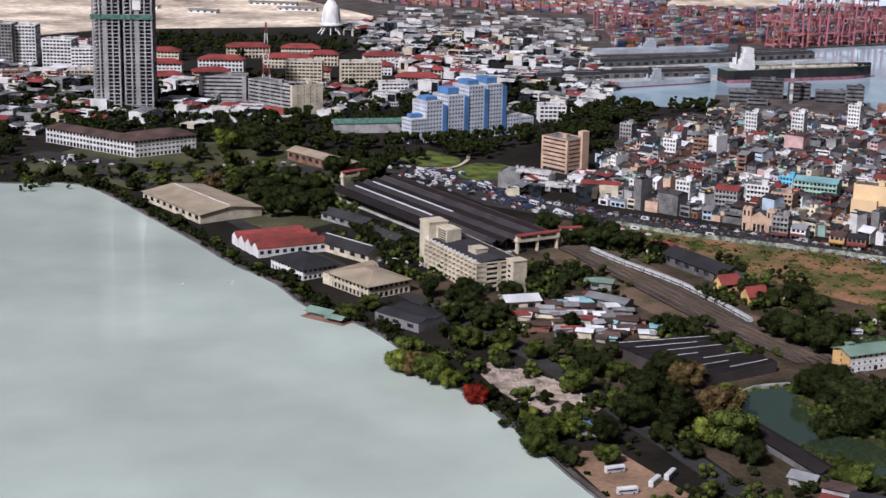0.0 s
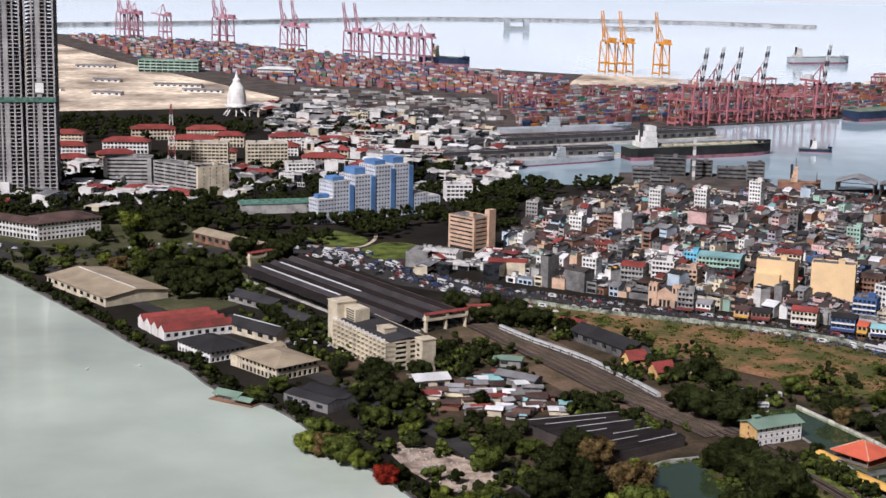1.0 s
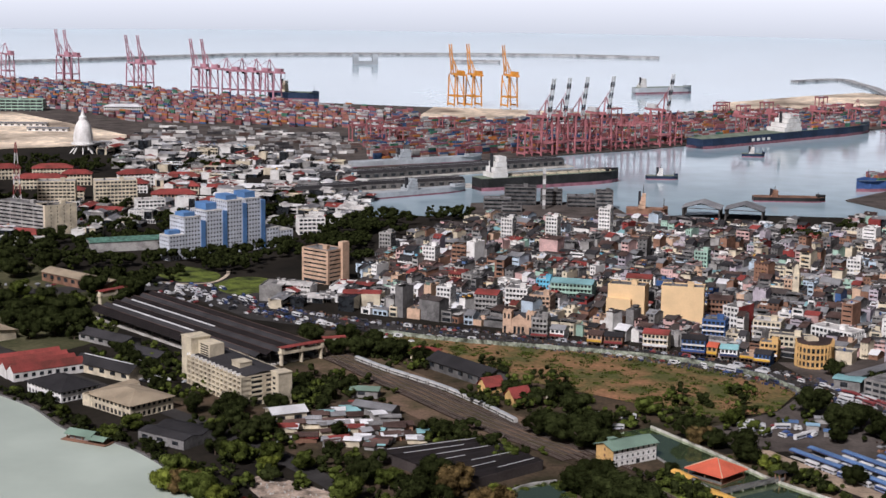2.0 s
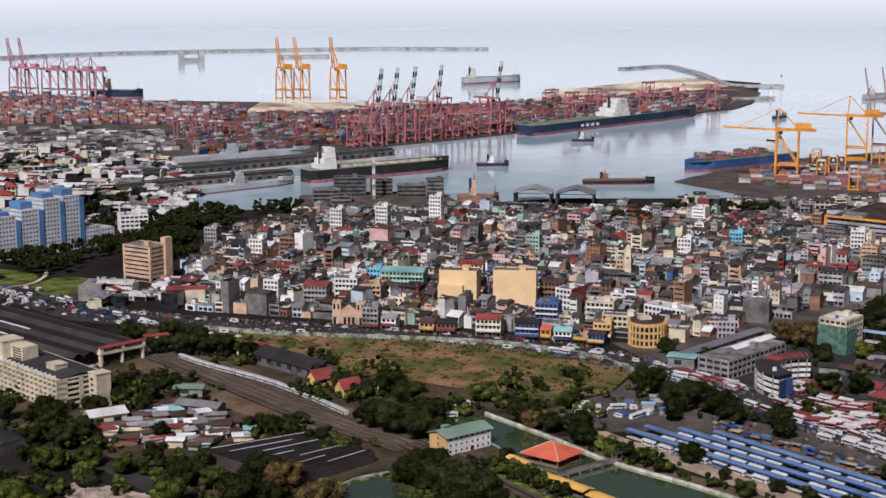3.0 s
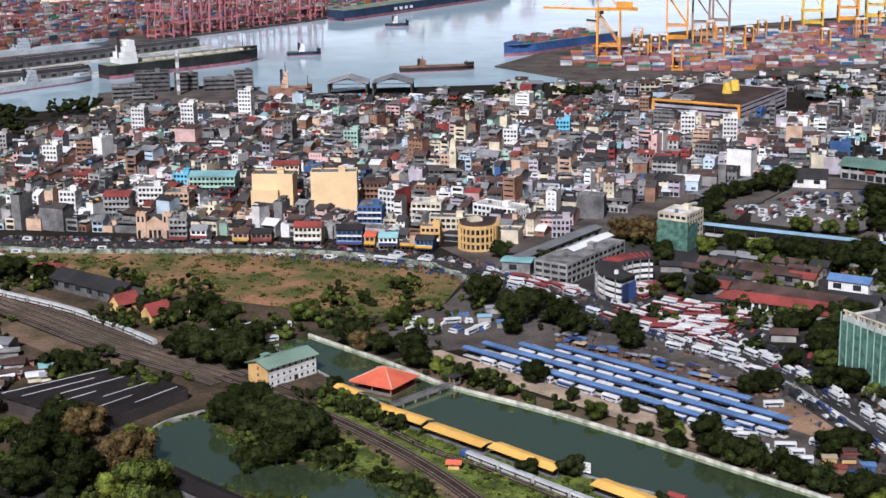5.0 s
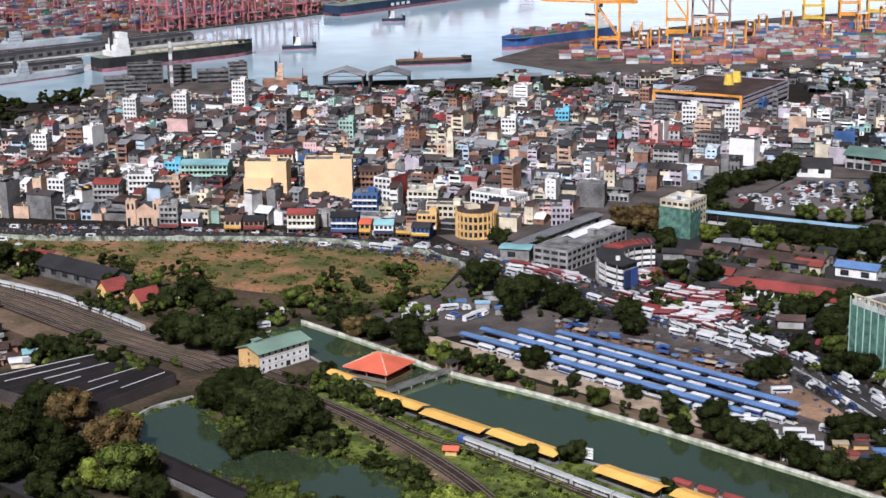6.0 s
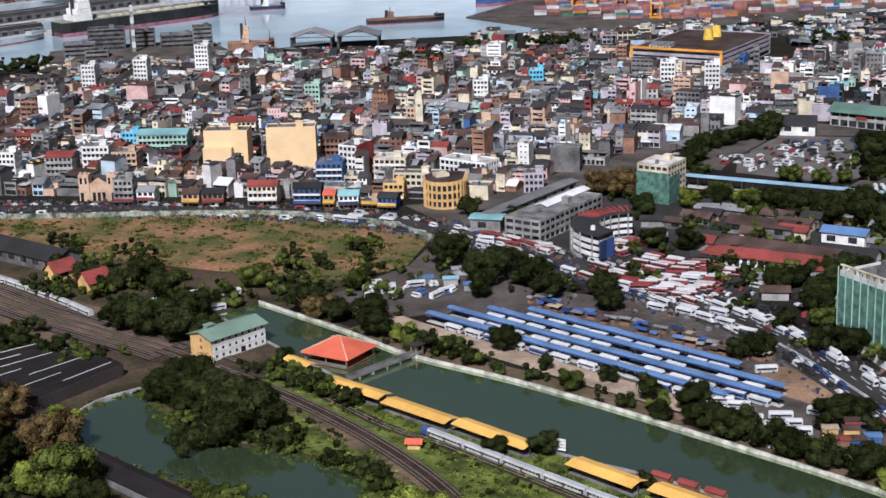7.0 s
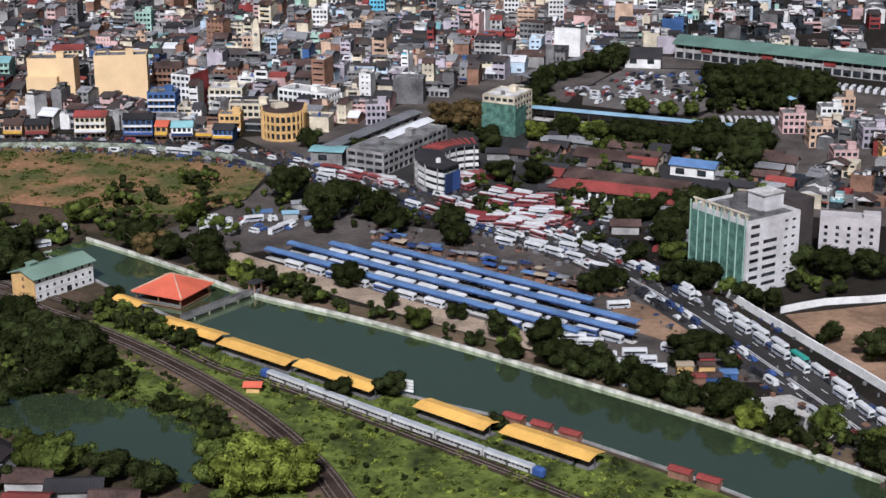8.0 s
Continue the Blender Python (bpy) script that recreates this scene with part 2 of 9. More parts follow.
# ---------------------------------------------------------------- ground, water, roads
R_FAR = 4650.0
arc = [(R_FAR * math.sin(radians(a)), R_FAR * math.cos(radians(a))) for a in range(-60, 81, 4)]
# near-black base puts the shade of lanes and trees into the ground
GROUND = mat("shade_dark_city_ground", (0.02, 0.0165, 0.012), 1.0, 0.35, 0.02, 0.25, 0.2)
sheet("ground", arc + [(1500, -400), (-1500, -400)], 0.0, GROUND, "near-black city ground, shade of lanes and trees in its colour", "ground")

# pale base colour carries the sky sheen that reflection leaves too dim
LAKE = water_mat("sheen_painted_lake_water", (0.55, 0.62, 0.53), 0.08, 0.12, 0.03, 1.0)
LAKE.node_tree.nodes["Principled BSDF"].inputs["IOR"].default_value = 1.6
SEA = water_mat("harbour_water", (0.4, 0.53, 0.59), 0.12, 0.06, 0.06, 1.0)
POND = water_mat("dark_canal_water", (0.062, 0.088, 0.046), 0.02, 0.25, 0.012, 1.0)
# IOR set far above water's, to strengthen the dim sky reflection
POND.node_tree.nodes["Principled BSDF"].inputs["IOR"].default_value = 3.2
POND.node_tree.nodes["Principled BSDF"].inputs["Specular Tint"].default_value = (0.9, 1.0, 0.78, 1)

SHORE = smooth_line([(-640, 1000), (-420, 935), (-268, 915), (-221, 918), (-196, 899), (-155, 834), (-125, 784), (-99, 738), (-76, 706), (-57, 666), (-30, 637), (-5, 586), (24, 526), (49, 459), (95, 360), (150, 250)], 12)
sheet("lake", [(p.x, p.y) for p in SHORE] + [(150, 60), (-640, 60)], 0.3, LAKE, "wide calm green lake, pale sky sheen painted in", "water")
CANAL_N = smooth_line([(196, 640), (212, 597), (223, 562), (243, 525), (259, 490), (274, 453), (288, 418), (303, 372), (322, 300)], 10)
CANAL_S = smooth_line([(178, 634), (186, 597), (191, 572), (198, 546), (214, 499), (231, 466), (248, 437), (262, 403), (271, 376), (292, 300)], 10)
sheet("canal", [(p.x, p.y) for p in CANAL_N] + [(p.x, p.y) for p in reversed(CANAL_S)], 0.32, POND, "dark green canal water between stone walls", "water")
POND_LINE = smooth_line([(108, 543), (112, 556), (122, 566), (136, 569), (138, 547), (142, 527), (150, 515), (163, 503), (170, 490), (174, 476), (175, 460), (171, 447), (161, 446), (157, 461), (146, 478), (132, 496), (121, 512), (112, 529), (108, 543)], 8)
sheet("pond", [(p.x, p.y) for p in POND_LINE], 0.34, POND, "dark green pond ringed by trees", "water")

COAST = [(R_FAR * math.sin(radians(a)), R_FAR * math.cos(radians(a))) for a in range(-24, 73, 4)]
sheet("sea", COAST + [(2600, 1500), (1500, 1480), (900, 1440), (700, 1400), (566, 1287), (592, 1186), (513, 1205), (435, 1228), (357, 1221), (312, 1212), (233, 1243), (140, 1236), (146, 1300), (172, 1530), (400, 1632),
                      (490, 1672), (572, 1718), (917, 1905), (977, 1975), (1150, 2300), (1097, 2424), (698, 2110), (605, 2080), (458, 2145), (335, 2190), (132, 2290), (-30, 2490), (-170, 2670), (-360, 2790), (-700, 2900)],
      0.4, SEA, "pale blue-grey sea and harbour water", "water")
# hazy distance over the sea: haze painted as a glow, paler with height
m = bpy.data.materials.new("sea_haze_glow")
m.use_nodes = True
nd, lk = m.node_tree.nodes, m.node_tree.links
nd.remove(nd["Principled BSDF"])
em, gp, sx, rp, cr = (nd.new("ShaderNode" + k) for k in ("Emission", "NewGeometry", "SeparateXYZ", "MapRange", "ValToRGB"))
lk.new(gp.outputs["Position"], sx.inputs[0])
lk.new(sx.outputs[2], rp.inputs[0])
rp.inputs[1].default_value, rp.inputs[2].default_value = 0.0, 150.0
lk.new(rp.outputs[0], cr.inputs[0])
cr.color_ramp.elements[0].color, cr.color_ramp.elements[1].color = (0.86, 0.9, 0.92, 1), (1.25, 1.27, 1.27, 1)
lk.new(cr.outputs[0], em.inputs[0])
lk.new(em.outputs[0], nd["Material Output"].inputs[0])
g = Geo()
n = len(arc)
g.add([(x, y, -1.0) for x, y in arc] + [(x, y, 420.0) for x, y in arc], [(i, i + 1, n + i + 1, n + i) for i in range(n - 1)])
tagged(g.ob("backdrop", m), "glowing backdrop painted as pale haze over the sea", "backdrop", kind="structure")

# port land stands above the water on quay walls
sheet("quay_container_terminal", [(150, 1560), (172, 1532), (400, 1634), (490, 1674), (572, 1720), (917, 1907), (977, 1977), (1060, 2120), (1090, 2250), (1050, 2330), (900, 2240), (698, 2108), (605, 2078), (458, 2143), (335, 2188), (132, 2288), (-30, 2488), (-170, 2668), (-360, 2788), (-520, 2800), (-300, 2300), (-60, 1850)],
      -1, PAVING, "paved container terminal on a long quay", "quay", 2.6)
sheet("quay_east_terminal", [(566, 1290), (592, 1188), (620, 1150), (800, 1130), (1600, 1000), (2600, 1100), (2600, 1495), (1500, 1478), (900, 1438), (700, 1398)], -1, PAVING, "paved quay with container yard", "quay", 2.4)
sheet("sand_flat", [(-800, 2700), (-520, 2790), (-300, 2296), (-60, 1846), (-80, 1760), (-140, 1740), (-330, 1690), (-420, 1600), (-900, 1700)], -0.5, SAND, "wide flat of bare reclaimed sand", "ground", 1.2)
sheet("sand_spit", [(740, 2100), (806, 2135), (969, 2176), (1064, 2236), (1095, 2320), (1080, 2420), (952, 2350), (772, 2232)], 0, SAND, "bare orange sand behind the terminal", "ground", 2.2)

# roads
MAIN_ROAD = smooth_line([(-260, 1010), (-150, 960), (-20, 975), (60, 880), (102, 848), (166, 812), (232, 769), (279, 722), (303, 672), (320, 620), (333, 560), (337, 524), (334, 478), (327, 430), (319, 386), (305, 320), (288, 260)], 12)
strip(g := Geo(), MAIN_ROAD, 20, 0.02, 0.16)
tagged(g.ob("road_main", ASPHALT), "worn grey asphalt road crowded with traffic", "road", kind="structure")
SHORE_ROAD = smooth_line([(-230, 985), (-140, 880), (-90, 800), (-40, 730), (10, 655), (40, 600), (66, 540), (95, 470), (120, 400), (150, 330)], 12)
strip(g := Geo(), SHORE_ROAD, 9, 0.02, 0.17)
tagged(g.ob("road_shore", ASPHALT), "narrow asphalt road behind the lake shore", "road", kind="structure")
sheet("pavement_bus_stand", [(236, 640), (262, 650), (330, 560), (336, 470), (318, 430), (300, 440), (280, 490), (262, 535), (246, 590)], 0, PAVING, "dusty paved bus stand", "pavement", 0.1)
sheet("pavement_bus_yard", [(300, 690), (330, 640), (345, 560), (420, 560), (430, 660), (380, 720)], 0, ASPHALT, "dark asphalt bus yard", "pavement", 0.12)
FIELD = [(96, 838), (137, 812), (231, 766), (271, 726), (284, 690), (262, 660), (235, 652), (205, 676), (157, 728), (118, 790)]
sheet("waste_ground", FIELD, 0, mat("weedy_orange_earth", (0.072, 0.075, 0.025), 0.95, 0.45, 0.05, 0.5, 0.3, stain=(0.33, 0.17, 0.09)), "bare orange waste ground with grass and scrub", "ground", 0.2)

sheet("ground_railway_land", [(-24, 700), (18, 655), (60, 580), (112, 440), (160, 320), (300, 300), (300, 372), (250, 520), (205, 625), (240, 648), (236, 651), (205, 675), (157, 727), (117, 790), (95, 837), (60, 850), (30, 770)], 0, mat("brown_weedy_earth", (0.075, 0.052, 0.034), 0.95, 0.4, 0.06, 0.5, 0.3, stain=(0.026, 0.026, 0.012)), "brown weedy earth of the railway land", "ground", 0.05)
sheet("ground_bus_approach", [(241, 648), (205, 628), (236, 600), (262, 600), (310, 640), (286, 688), (262, 659)], 0, PAVING, "dusty approach between the field and the bus stand", "pavement", 0.06)

sheet("ground_fort_park", [(-262, 960), (-200, 928), (-120, 850), (-80, 800), (-44, 842), (-30, 950), (-60, 1000), (-110, 1070), (-170, 1090), (-236, 1030)], 0, mat("worn_park_ground", (0.085, 0.08, 0.042), 0.95, 0.4, 0.04, 0.4, 0.3, stain=(0.04, 0.045, 0.018)), "worn brown-green park ground under trees", "ground", 0.05)

# railway
BALLAST = mat("brown_ballast", (0.05, 0.033, 0.025), 0.95, 0.35, 0.1, 1.5, 0.3)
RAIL = mat("worn_rail_steel", (0.24, 0.2, 0.175), 0.45, 0.2, 0.3, 2, 0, metal=0.3)
TRACK_MAIN = smooth_line([(40, 830), (70, 790), (88, 748), (105, 708), (120, 671), (135, 640), (150, 612), (163, 580), (175, 549), (184, 517), (190, 484), (192, 455), (190, 425), (180, 375), (158, 320)], 6)
TRACK_SIDE = smooth_line([(150, 640), (165, 600), (182, 556), (194, 510), (202, 493), (208, 478), (235, 400), (258, 330)], 6)
for nm, ln, w in (("rail_bed_main", [p for p in TRACK_MAIN if p.y > 600], 20), ("rail_bed_south", [p for p in TRACK_MAIN if p.y < 606], 6.4), ("rail_bed_siding", TRACK_SIDE, 4)):
    strip(g := Geo(), ln, w, 0.0, 0.35)
    tagged(g.ob(nm, BALLAST), "brown ballast bed of the railway", "rail bed", kind="structure")
# ---------------------------------------------------------------- kinds of things: buildings
def facade(walls, glass, w, d, floors, fh, bay=3.0, sides=True, sill=0.95, pier=0.7, wi=0, gi=0, x0=0.0, y0=0.0, z0=0.0, blank=False, rim=0.0, plain=False):
    """The outer shell of a building: one skin with a recessed opening in each bay of each floor, round a dark core."""
    h = floors * fh
    a, b = x0 - w / 2, x0 + w / 2
    t = 0.4
    # solid core; its near-black colour stands in for unlit rooms
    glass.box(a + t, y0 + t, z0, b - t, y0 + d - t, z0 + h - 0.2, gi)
    index, verts, faces = {}, [], []

    def vert(x, y, z):
        k = (round(x, 3), round(y, 3), round(z, 3))
        if k not in index:
            index[k] = len(verts)
            verts.append(k)
        return index[k]

    zs, hole = [0.0], []
    for i in range(floors):
        zs += [i * fh + (sill if i else 0.25), (i + 1) * fh - 0.4]
        hole += [False, True]
    zs.append(h)
    hole.append(False)
    zs = [z0 + z for z in zs]

    def side(p, q, inward, n):
        ln = math.hypot(q[0] - p[0], q[1] - p[1])
        cut, open_ = [0.0], []
        for k in range(n):
            cut += [(ln - pier) * k / n + pier, (ln - pier) * (k + 1) / n]
            open_ += [False, True]
        cut.append(ln)
        open_.append(False)
        if not n:
            cut, open_ = [0.0, ln], [False]
        pt = [(p[0] + (q[0] - p[0]) * c / ln, p[1] + (q[1] - p[1]) * c / ln) for c in cut]
        for i in range(len(cut) - 1):
            for j in range(len(zs) - 1):
                (xa, ya), (xb, yb), za, zb = pt[i], pt[i + 1], zs[j], zs[j + 1]
                c = [vert(xa, ya, za), vert(xb, yb, za), vert(xb, yb, zb), vert(xa, ya, zb)]
                if open_[i] and hole[j]:
                    dx, dy = inward[0] * t * 1.1, inward[1] * t * 1.1
                    e = [vert(xa + dx, ya + dy, za), vert(xb + dx, yb + dy, za), vert(xb + dx, yb + dy, zb), vert(xa + dx, ya + dy, zb)]
                    faces.extend((c[k], c[(k + 1) % 4], e[(k + 1) % 4], e[k]) for k in range(4))
                else:
                    faces.append(tuple(c))

    n = 0 if plain else max(1, round(w / bay))
    m = 0 if blank or not sides else max(1, round(d / bay))
    side((a, y0), (b, y0), (0, 1), n)
    side((b, y0), (b, y0 + d), (-1, 0), m)
    side((b, y0 + d), (a, y0 + d), (0, -1), n)
    side((a, y0 + d), (a, y0), (1, 0), m)
    z = z0 + h
    if rim:
        e = 0.22
        loops = [[vert(x, y, zz) for x, y in pts] for pts, zz in (
            ([(a, y0), (b, y0), (b, y0 + d), (a, y0 + d)], z), ([(a, y0), (b, y0), (b, y0 + d), (a, y0 + d)], z + rim),
            ([(a + e, y0 + e), (b - e, y0 + e), (b - e, y0 + d - e), (a + e, y0 + d - e)], z + rim), ([(a + e, y0 + e), (b - e, y0 + e), (b - e, y0 + d - e), (a + e, y0 + d - e)], z))]
        for p, q in zip(loops, loops[1:]):
            faces.extend((p[k], p[(k + 1) % 4], q[(k + 1) % 4], q[k]) for k in range(4))
        faces.append(tuple(loops[3]))
    else:
        faces.append((vert(a, y0, z), vert(b, y0, z), vert(b, y0 + d, z), vert(a, y0 + d, z)))
    walls.add(verts, faces, wi)


def parapet(g, w, d, z, h=0.7, t=0.25, mi=0, x0=0.0, y0=0.0):
    a, b = x0 - w / 2, x0 + w / 2
    g.box(a, y0, z, b, y0 + t, z + h, mi).box(a, y0 + d - t, z, b, y0 + d, z + h, mi)
    g.box(a, y0 + t, z, a + t, y0 + d - t, z + h, mi).box(b - t, y0 + t, z, b, y0 + d - t, z + h, mi)


def front(x0, y0, x1, y1):
    a = Vector((x1 - x0, y1 - y0))
    return (x0 + x1) / 2, (y0 + y1) / 2, math.degrees(math.atan2(a.y, a.x)), a.length


def framed(name, label, x0, y0, x1, y1, depth, floors, fh, wall, roof, bay=3.0, category="building", sill=0.95, pier=0.7, top=True, windows=True, head=True):
    """A framed block whose front wall runs from (x0, y0) to (x1, y1), with a window in each bay of each floor."""
    cx, cy, rz, w = front(x0, y0, x1, y1)
    o = thing(name, label, category, cx, cy, rz)
    walls, core = Geo(), Geo()
    facade(walls, core, w, depth, floors, fh, bay, sill=sill, pier=pier)
    h = floors * fh
    wl = part("wall", walls, WALLS[wall], o)
    part("interior", core, GLASS, o, "solid core painted dark for the shade behind the windows")
    if windows:
        n = max(1, round(w / bay))
        pw = (w - pier) / n
        pane = Geo().box(0, 0, 0, pw - pier, 0.12, fh - 0.35 - sill).mesh("window", GLASS)
        for i in range(1, floors):
            for k in range(n):
                q = new("window", pane)
                q.parent = wl
                q.location = (-w / 2 + pier + k * pw, 0.16, i * fh + sill)
    if top:
        part("roof", Geo().box(-w / 2 + 0.25, 0.25, h, w / 2 - 0.25, depth - 0.25, h + 0.15), ROOFS[roof], o)
        parapet(g := Geo(), w, depth, h)
        part("parapet", g, WALLS[wall], o)
        if head:
            part("stair_head", Geo().box(w * 0.1, depth * 0.3, h + 0.15, w * 0.1 + 3.4, depth * 0.3 + 3, h + 2.6).box(w * 0.1 - 0.2, depth * 0.3 - 0.2, h + 2.6, w * 0.1 + 3.6, depth * 0.3 + 3.2, h + 2.8), WALLS[wall], o)
            part("water_tank", Geo().cyl(-w * 0.25, depth * 0.5, h + 0.15, h + 1.7, 0.9, 0.8, 10), WALLS["dark"], o)
    return o


def shed(name, label, x0, y0, x1, y1, depth, h, rise, wall, roof, spans=1, stripe=None, category="shed", bay=7.0, over=0.8):
    """A long shed with one or more pitched roof spans whose ridges run along its front."""
    cx, cy, rz, w = front(x0, y0, x1, y1)
    o = thing(name, label, category, cx, cy, rz)
    if category == "canopy":
        for k in range(int(w / bay) + 1):
            x = -w / 2 + 0.3 + k * (w - 0.6) / int(w / bay)
            part("post", Geo().box(x - 0.15, 0.6, 0, x + 0.15, 0.9, h + 0.1), STEEL, o)
            part("post", Geo().box(x - 0.15, depth - 0.9, 0, x + 0.15, depth - 0.6, h + 0.1), STEEL, o)
        part("roof", Geo().gable(w, depth, h, rise, over, 0.2, 0, 0, depth / 2), ROOFS[roof], o)
        part("platform", Geo().box(-w / 2, 0.5, 0, w / 2, depth - 0.5, 0.6), CONCRETE, o)
        return o
    g, gl = Geo(), Geo()
    g.box(-w / 2, 0, 0, w / 2, 0.3, h).box(-w / 2, depth - 0.3, 0, w / 2, depth, h)
    s = depth / spans
    for e in (-w / 2, w / 2 - 0.3):
        g.box(e, 0.3, 0, e + 0.3, depth - 0.3, h)
        for i in range(spans):
            y = s * i
            g.add([(e, y, h), (e, y + s, h), (e, y + s / 2, h + rise), (e + 0.3, y, h), (e + 0.3, y + s, h), (e + 0.3, y + s / 2, h + rise)], [(0, 1, 2), (5, 4, 3), (0, 2, 5, 3), (1, 4, 5, 2), (0, 3, 4, 1)])
    wl = part("wall", g, WALLS[wall], o)
    n = 0 if category == "hut" or h < 3.5 else max(1, int(w / bay))
    hole = Geo().box(0, -0.06, 0, bay * 0.5, 0.06, h * 0.4).mesh("window", GLASS)
    for k in range(n):
        q = new("window", hole)
        q.parent = wl
        q.location = (-w / 2 + (k + 0.25) * w / n, -0.02, h * 0.38)
    for i in range(spans):
        part("roof", Geo().gable(w, s, h, rise, over if spans == 1 else 0.05, 0.2, 0, 0, s * (i + 0.5)), ROOFS[roof], o)
        if stripe:
            part("ridge_light", Geo().box(-w / 2 + 2, s * (i + 0.5) - 0.2, h + rise + 0.12, w / 2 - 2, s * (i + 0.5) + 0.2, h + rise + 0.42), ROOFS[stripe], o, "pale ridge strip")
    return o


def hipped(name, label, x0, y0, x1, y1, depth, h, rise, wall, roof, category="building", bay=3.0, over=0.9):
    cx, cy, rz, w = front(x0, y0, x1, y1)
    o = thing(name, label, category, cx, cy, rz)
    floors = max(1, round(h / 3))
    g, gl = Geo(), Geo()
    facade(g, gl, w, depth, floors, h / floors, bay, pier=1.0, sill=1.1)
    part("wall", g, WALLS[wall], o)
    part("window", gl, GLASS, o, "dark recessed windows")
    part("roof", Geo().hip(w, depth, h, rise, over, 0, 0, depth / 2), ROOFS[roof], o)
    return o


# ---------------------------------------------------------------- trees
CANAL_POLY = [(p.x, p.y) for p in CANAL_N] + [(p.x, p.y) for p in reversed(CANAL_S)]


def leaf_mat(name, col, vary=0.5):
    m = mat(name, col, 1.0, vary, 0.35, 2.5, 0, per_object=0.35, spec=0.0)
    n, l = m.node_tree.nodes, m.node_tree.links
    geo, hsv = n.new("ShaderNodeNewGeometry"), n.new("ShaderNodeHueSaturation")
    r = n.new("ShaderNodeMapRange")
    r.inputs[3].default_value, r.inputs[4].default_value = 0.68, 1.3
    l.new(geo.outputs["Random Per Island"], r.inputs[0])
    l.new(r.outputs[0], hsv.inputs["Value"])
    b = n["Principled BSDF"]
    l.new(b.inputs["Base Color"].links[0].from_socket, hsv.inputs["Color"])
    l.new(hsv.outputs[0], b.inputs["Base Color"])
    return m


LEAVES = {
    "dark": leaf_mat("dark_foliage", (0.029, 0.036, 0.012)),
    "green": leaf_mat("green_foliage", (0.078, 0.098, 0.022)),
    "lime": leaf_mat("yellow_green_foliage", (0.17, 0.2, 0.035)),
    "rust": leaf_mat("rusty_foliage", (0.12, 0.083, 0.034)),
    "red": leaf_mat("red_flowering_foliage", (0.3, 0.035, 0.02)),
}
BARK = mat("grey_brown_bark", (0.1, 0.075, 0.055), 0.95, 0.3, 0.5, 3, 0.3)


def crown_geo(rng, r, h, z, clumps, leaves, size):
    """A crown of leaf clumps on uneven lobes, with a dark core in each lobe."""
    g = Geo()
    for _ in range(clumps):
        a, q = rng.uniform(0, 6.283), r * 0.72 * math.sqrt(rng.random())
        c = Vector((q * math.cos(a), q * math.sin(a), z + h * rng.uniform(-0.3, 0.42) * (1 - 0.5 * (q / r) ** 2)))
        s = r * rng.uniform(0.3, 0.5)
        base = len(g.v)
        ring = []
        for zz, rr in ((-0.55, 0.45), (0.0, 0.72), (0.5, 0.48)):
            ring.append([tuple(c + Vector((s * 1.02 * rr * math.cos(t) * rng.uniform(0.85, 1.12), s * 1.02 * rr * math.sin(t) * rng.uniform(0.85, 1.12), s * zz * 0.95))) for t in (0, 1.047, 2.094, 3.142, 4.189, 5.236)])
        pts = ring[0] + ring[1] + ring[2]
        f = [(5, 4, 3, 2, 1, 0), (12, 13, 14, 15, 16, 17)]
        for k in (0, 6):
            f += [(k + i, k + (i + 1) % 6, k + 6 + (i + 1) % 6, k + 6 + i) for i in range(6)]
        g.add(pts, f)
        for _ in range(leaves):
            d = Vector((rng.gauss(0, 1), rng.gauss(0, 1), rng.gauss(0.25, 0.9))).normalized()
            p = c + Vector((d.x * s, d.y * s, d.z * s * 0.8)) * rng.uniform(0.66, 1.04)
            t = Vector((rng.gauss(0, 1), rng.gauss(0, 1), rng.gauss(0, 1)))
            u = (d.cross(t).normalized() + d * rng.uniform(-0.25, 0.25)) * size * rng.uniform(0.6, 1.3)
            v = (d.cross(u).normalized() + d * rng.uniform(-0.3, 0.3)) * size * rng.uniform(0.5, 1.0)
            g.add([tuple(p - u), tuple(p + u), tuple(p + v * 1.5)], [(0, 1, 2)])
    return g


TREES = {}


def tree_model(key, leaf, r, h, seed, clumps=22, leaves=170, size=0.36):
    """A broadleaf tree: tapered trunk with limbs, and a low wide crown."""
    rng = random.Random(seed)
    o = thing("tree", "", "tree", 0, -3000 - 60 * len(TREES))
    t = Geo().cyl(0, 0, 0, h * 0.45, 0.045 * h, 0.028 * h, 7)
    for k in range(5):
        a = k * 1.257 + rng.uniform(-0.4, 0.4)
        t.beam((0, 0, h * rng.uniform(0.2, 0.35)), (r * 0.5 * math.cos(a), r * 0.5 * math.sin(a), h * 0.62), 0.022 * h)
    part("trunk", t, BARK, o)
    part("crown", crown_geo(rng, r, h * 0.8, h * 0.52, clumps, leaves, size), LEAVES[leaf], o)
    TREES[key] = o
    return o


tree_model("dark1", "dark", 6.0, 9.5, 1)
tree_model("dark2", "dark", 5.0, 8.0, 2, 15)
tree_model("dark3", "dark", 7.6, 11.5, 3, 28)
tree_model("green1", "green", 5.8, 9.0, 4)
tree_model("green2", "green", 4.6, 7.0, 5, 14)
tree_model("lime", "lime", 5.4, 8.5, 6)
tree_model("rust", "rust", 6.6, 9.0, 7)
tree_model("red", "red", 5.2, 6.5, 8)
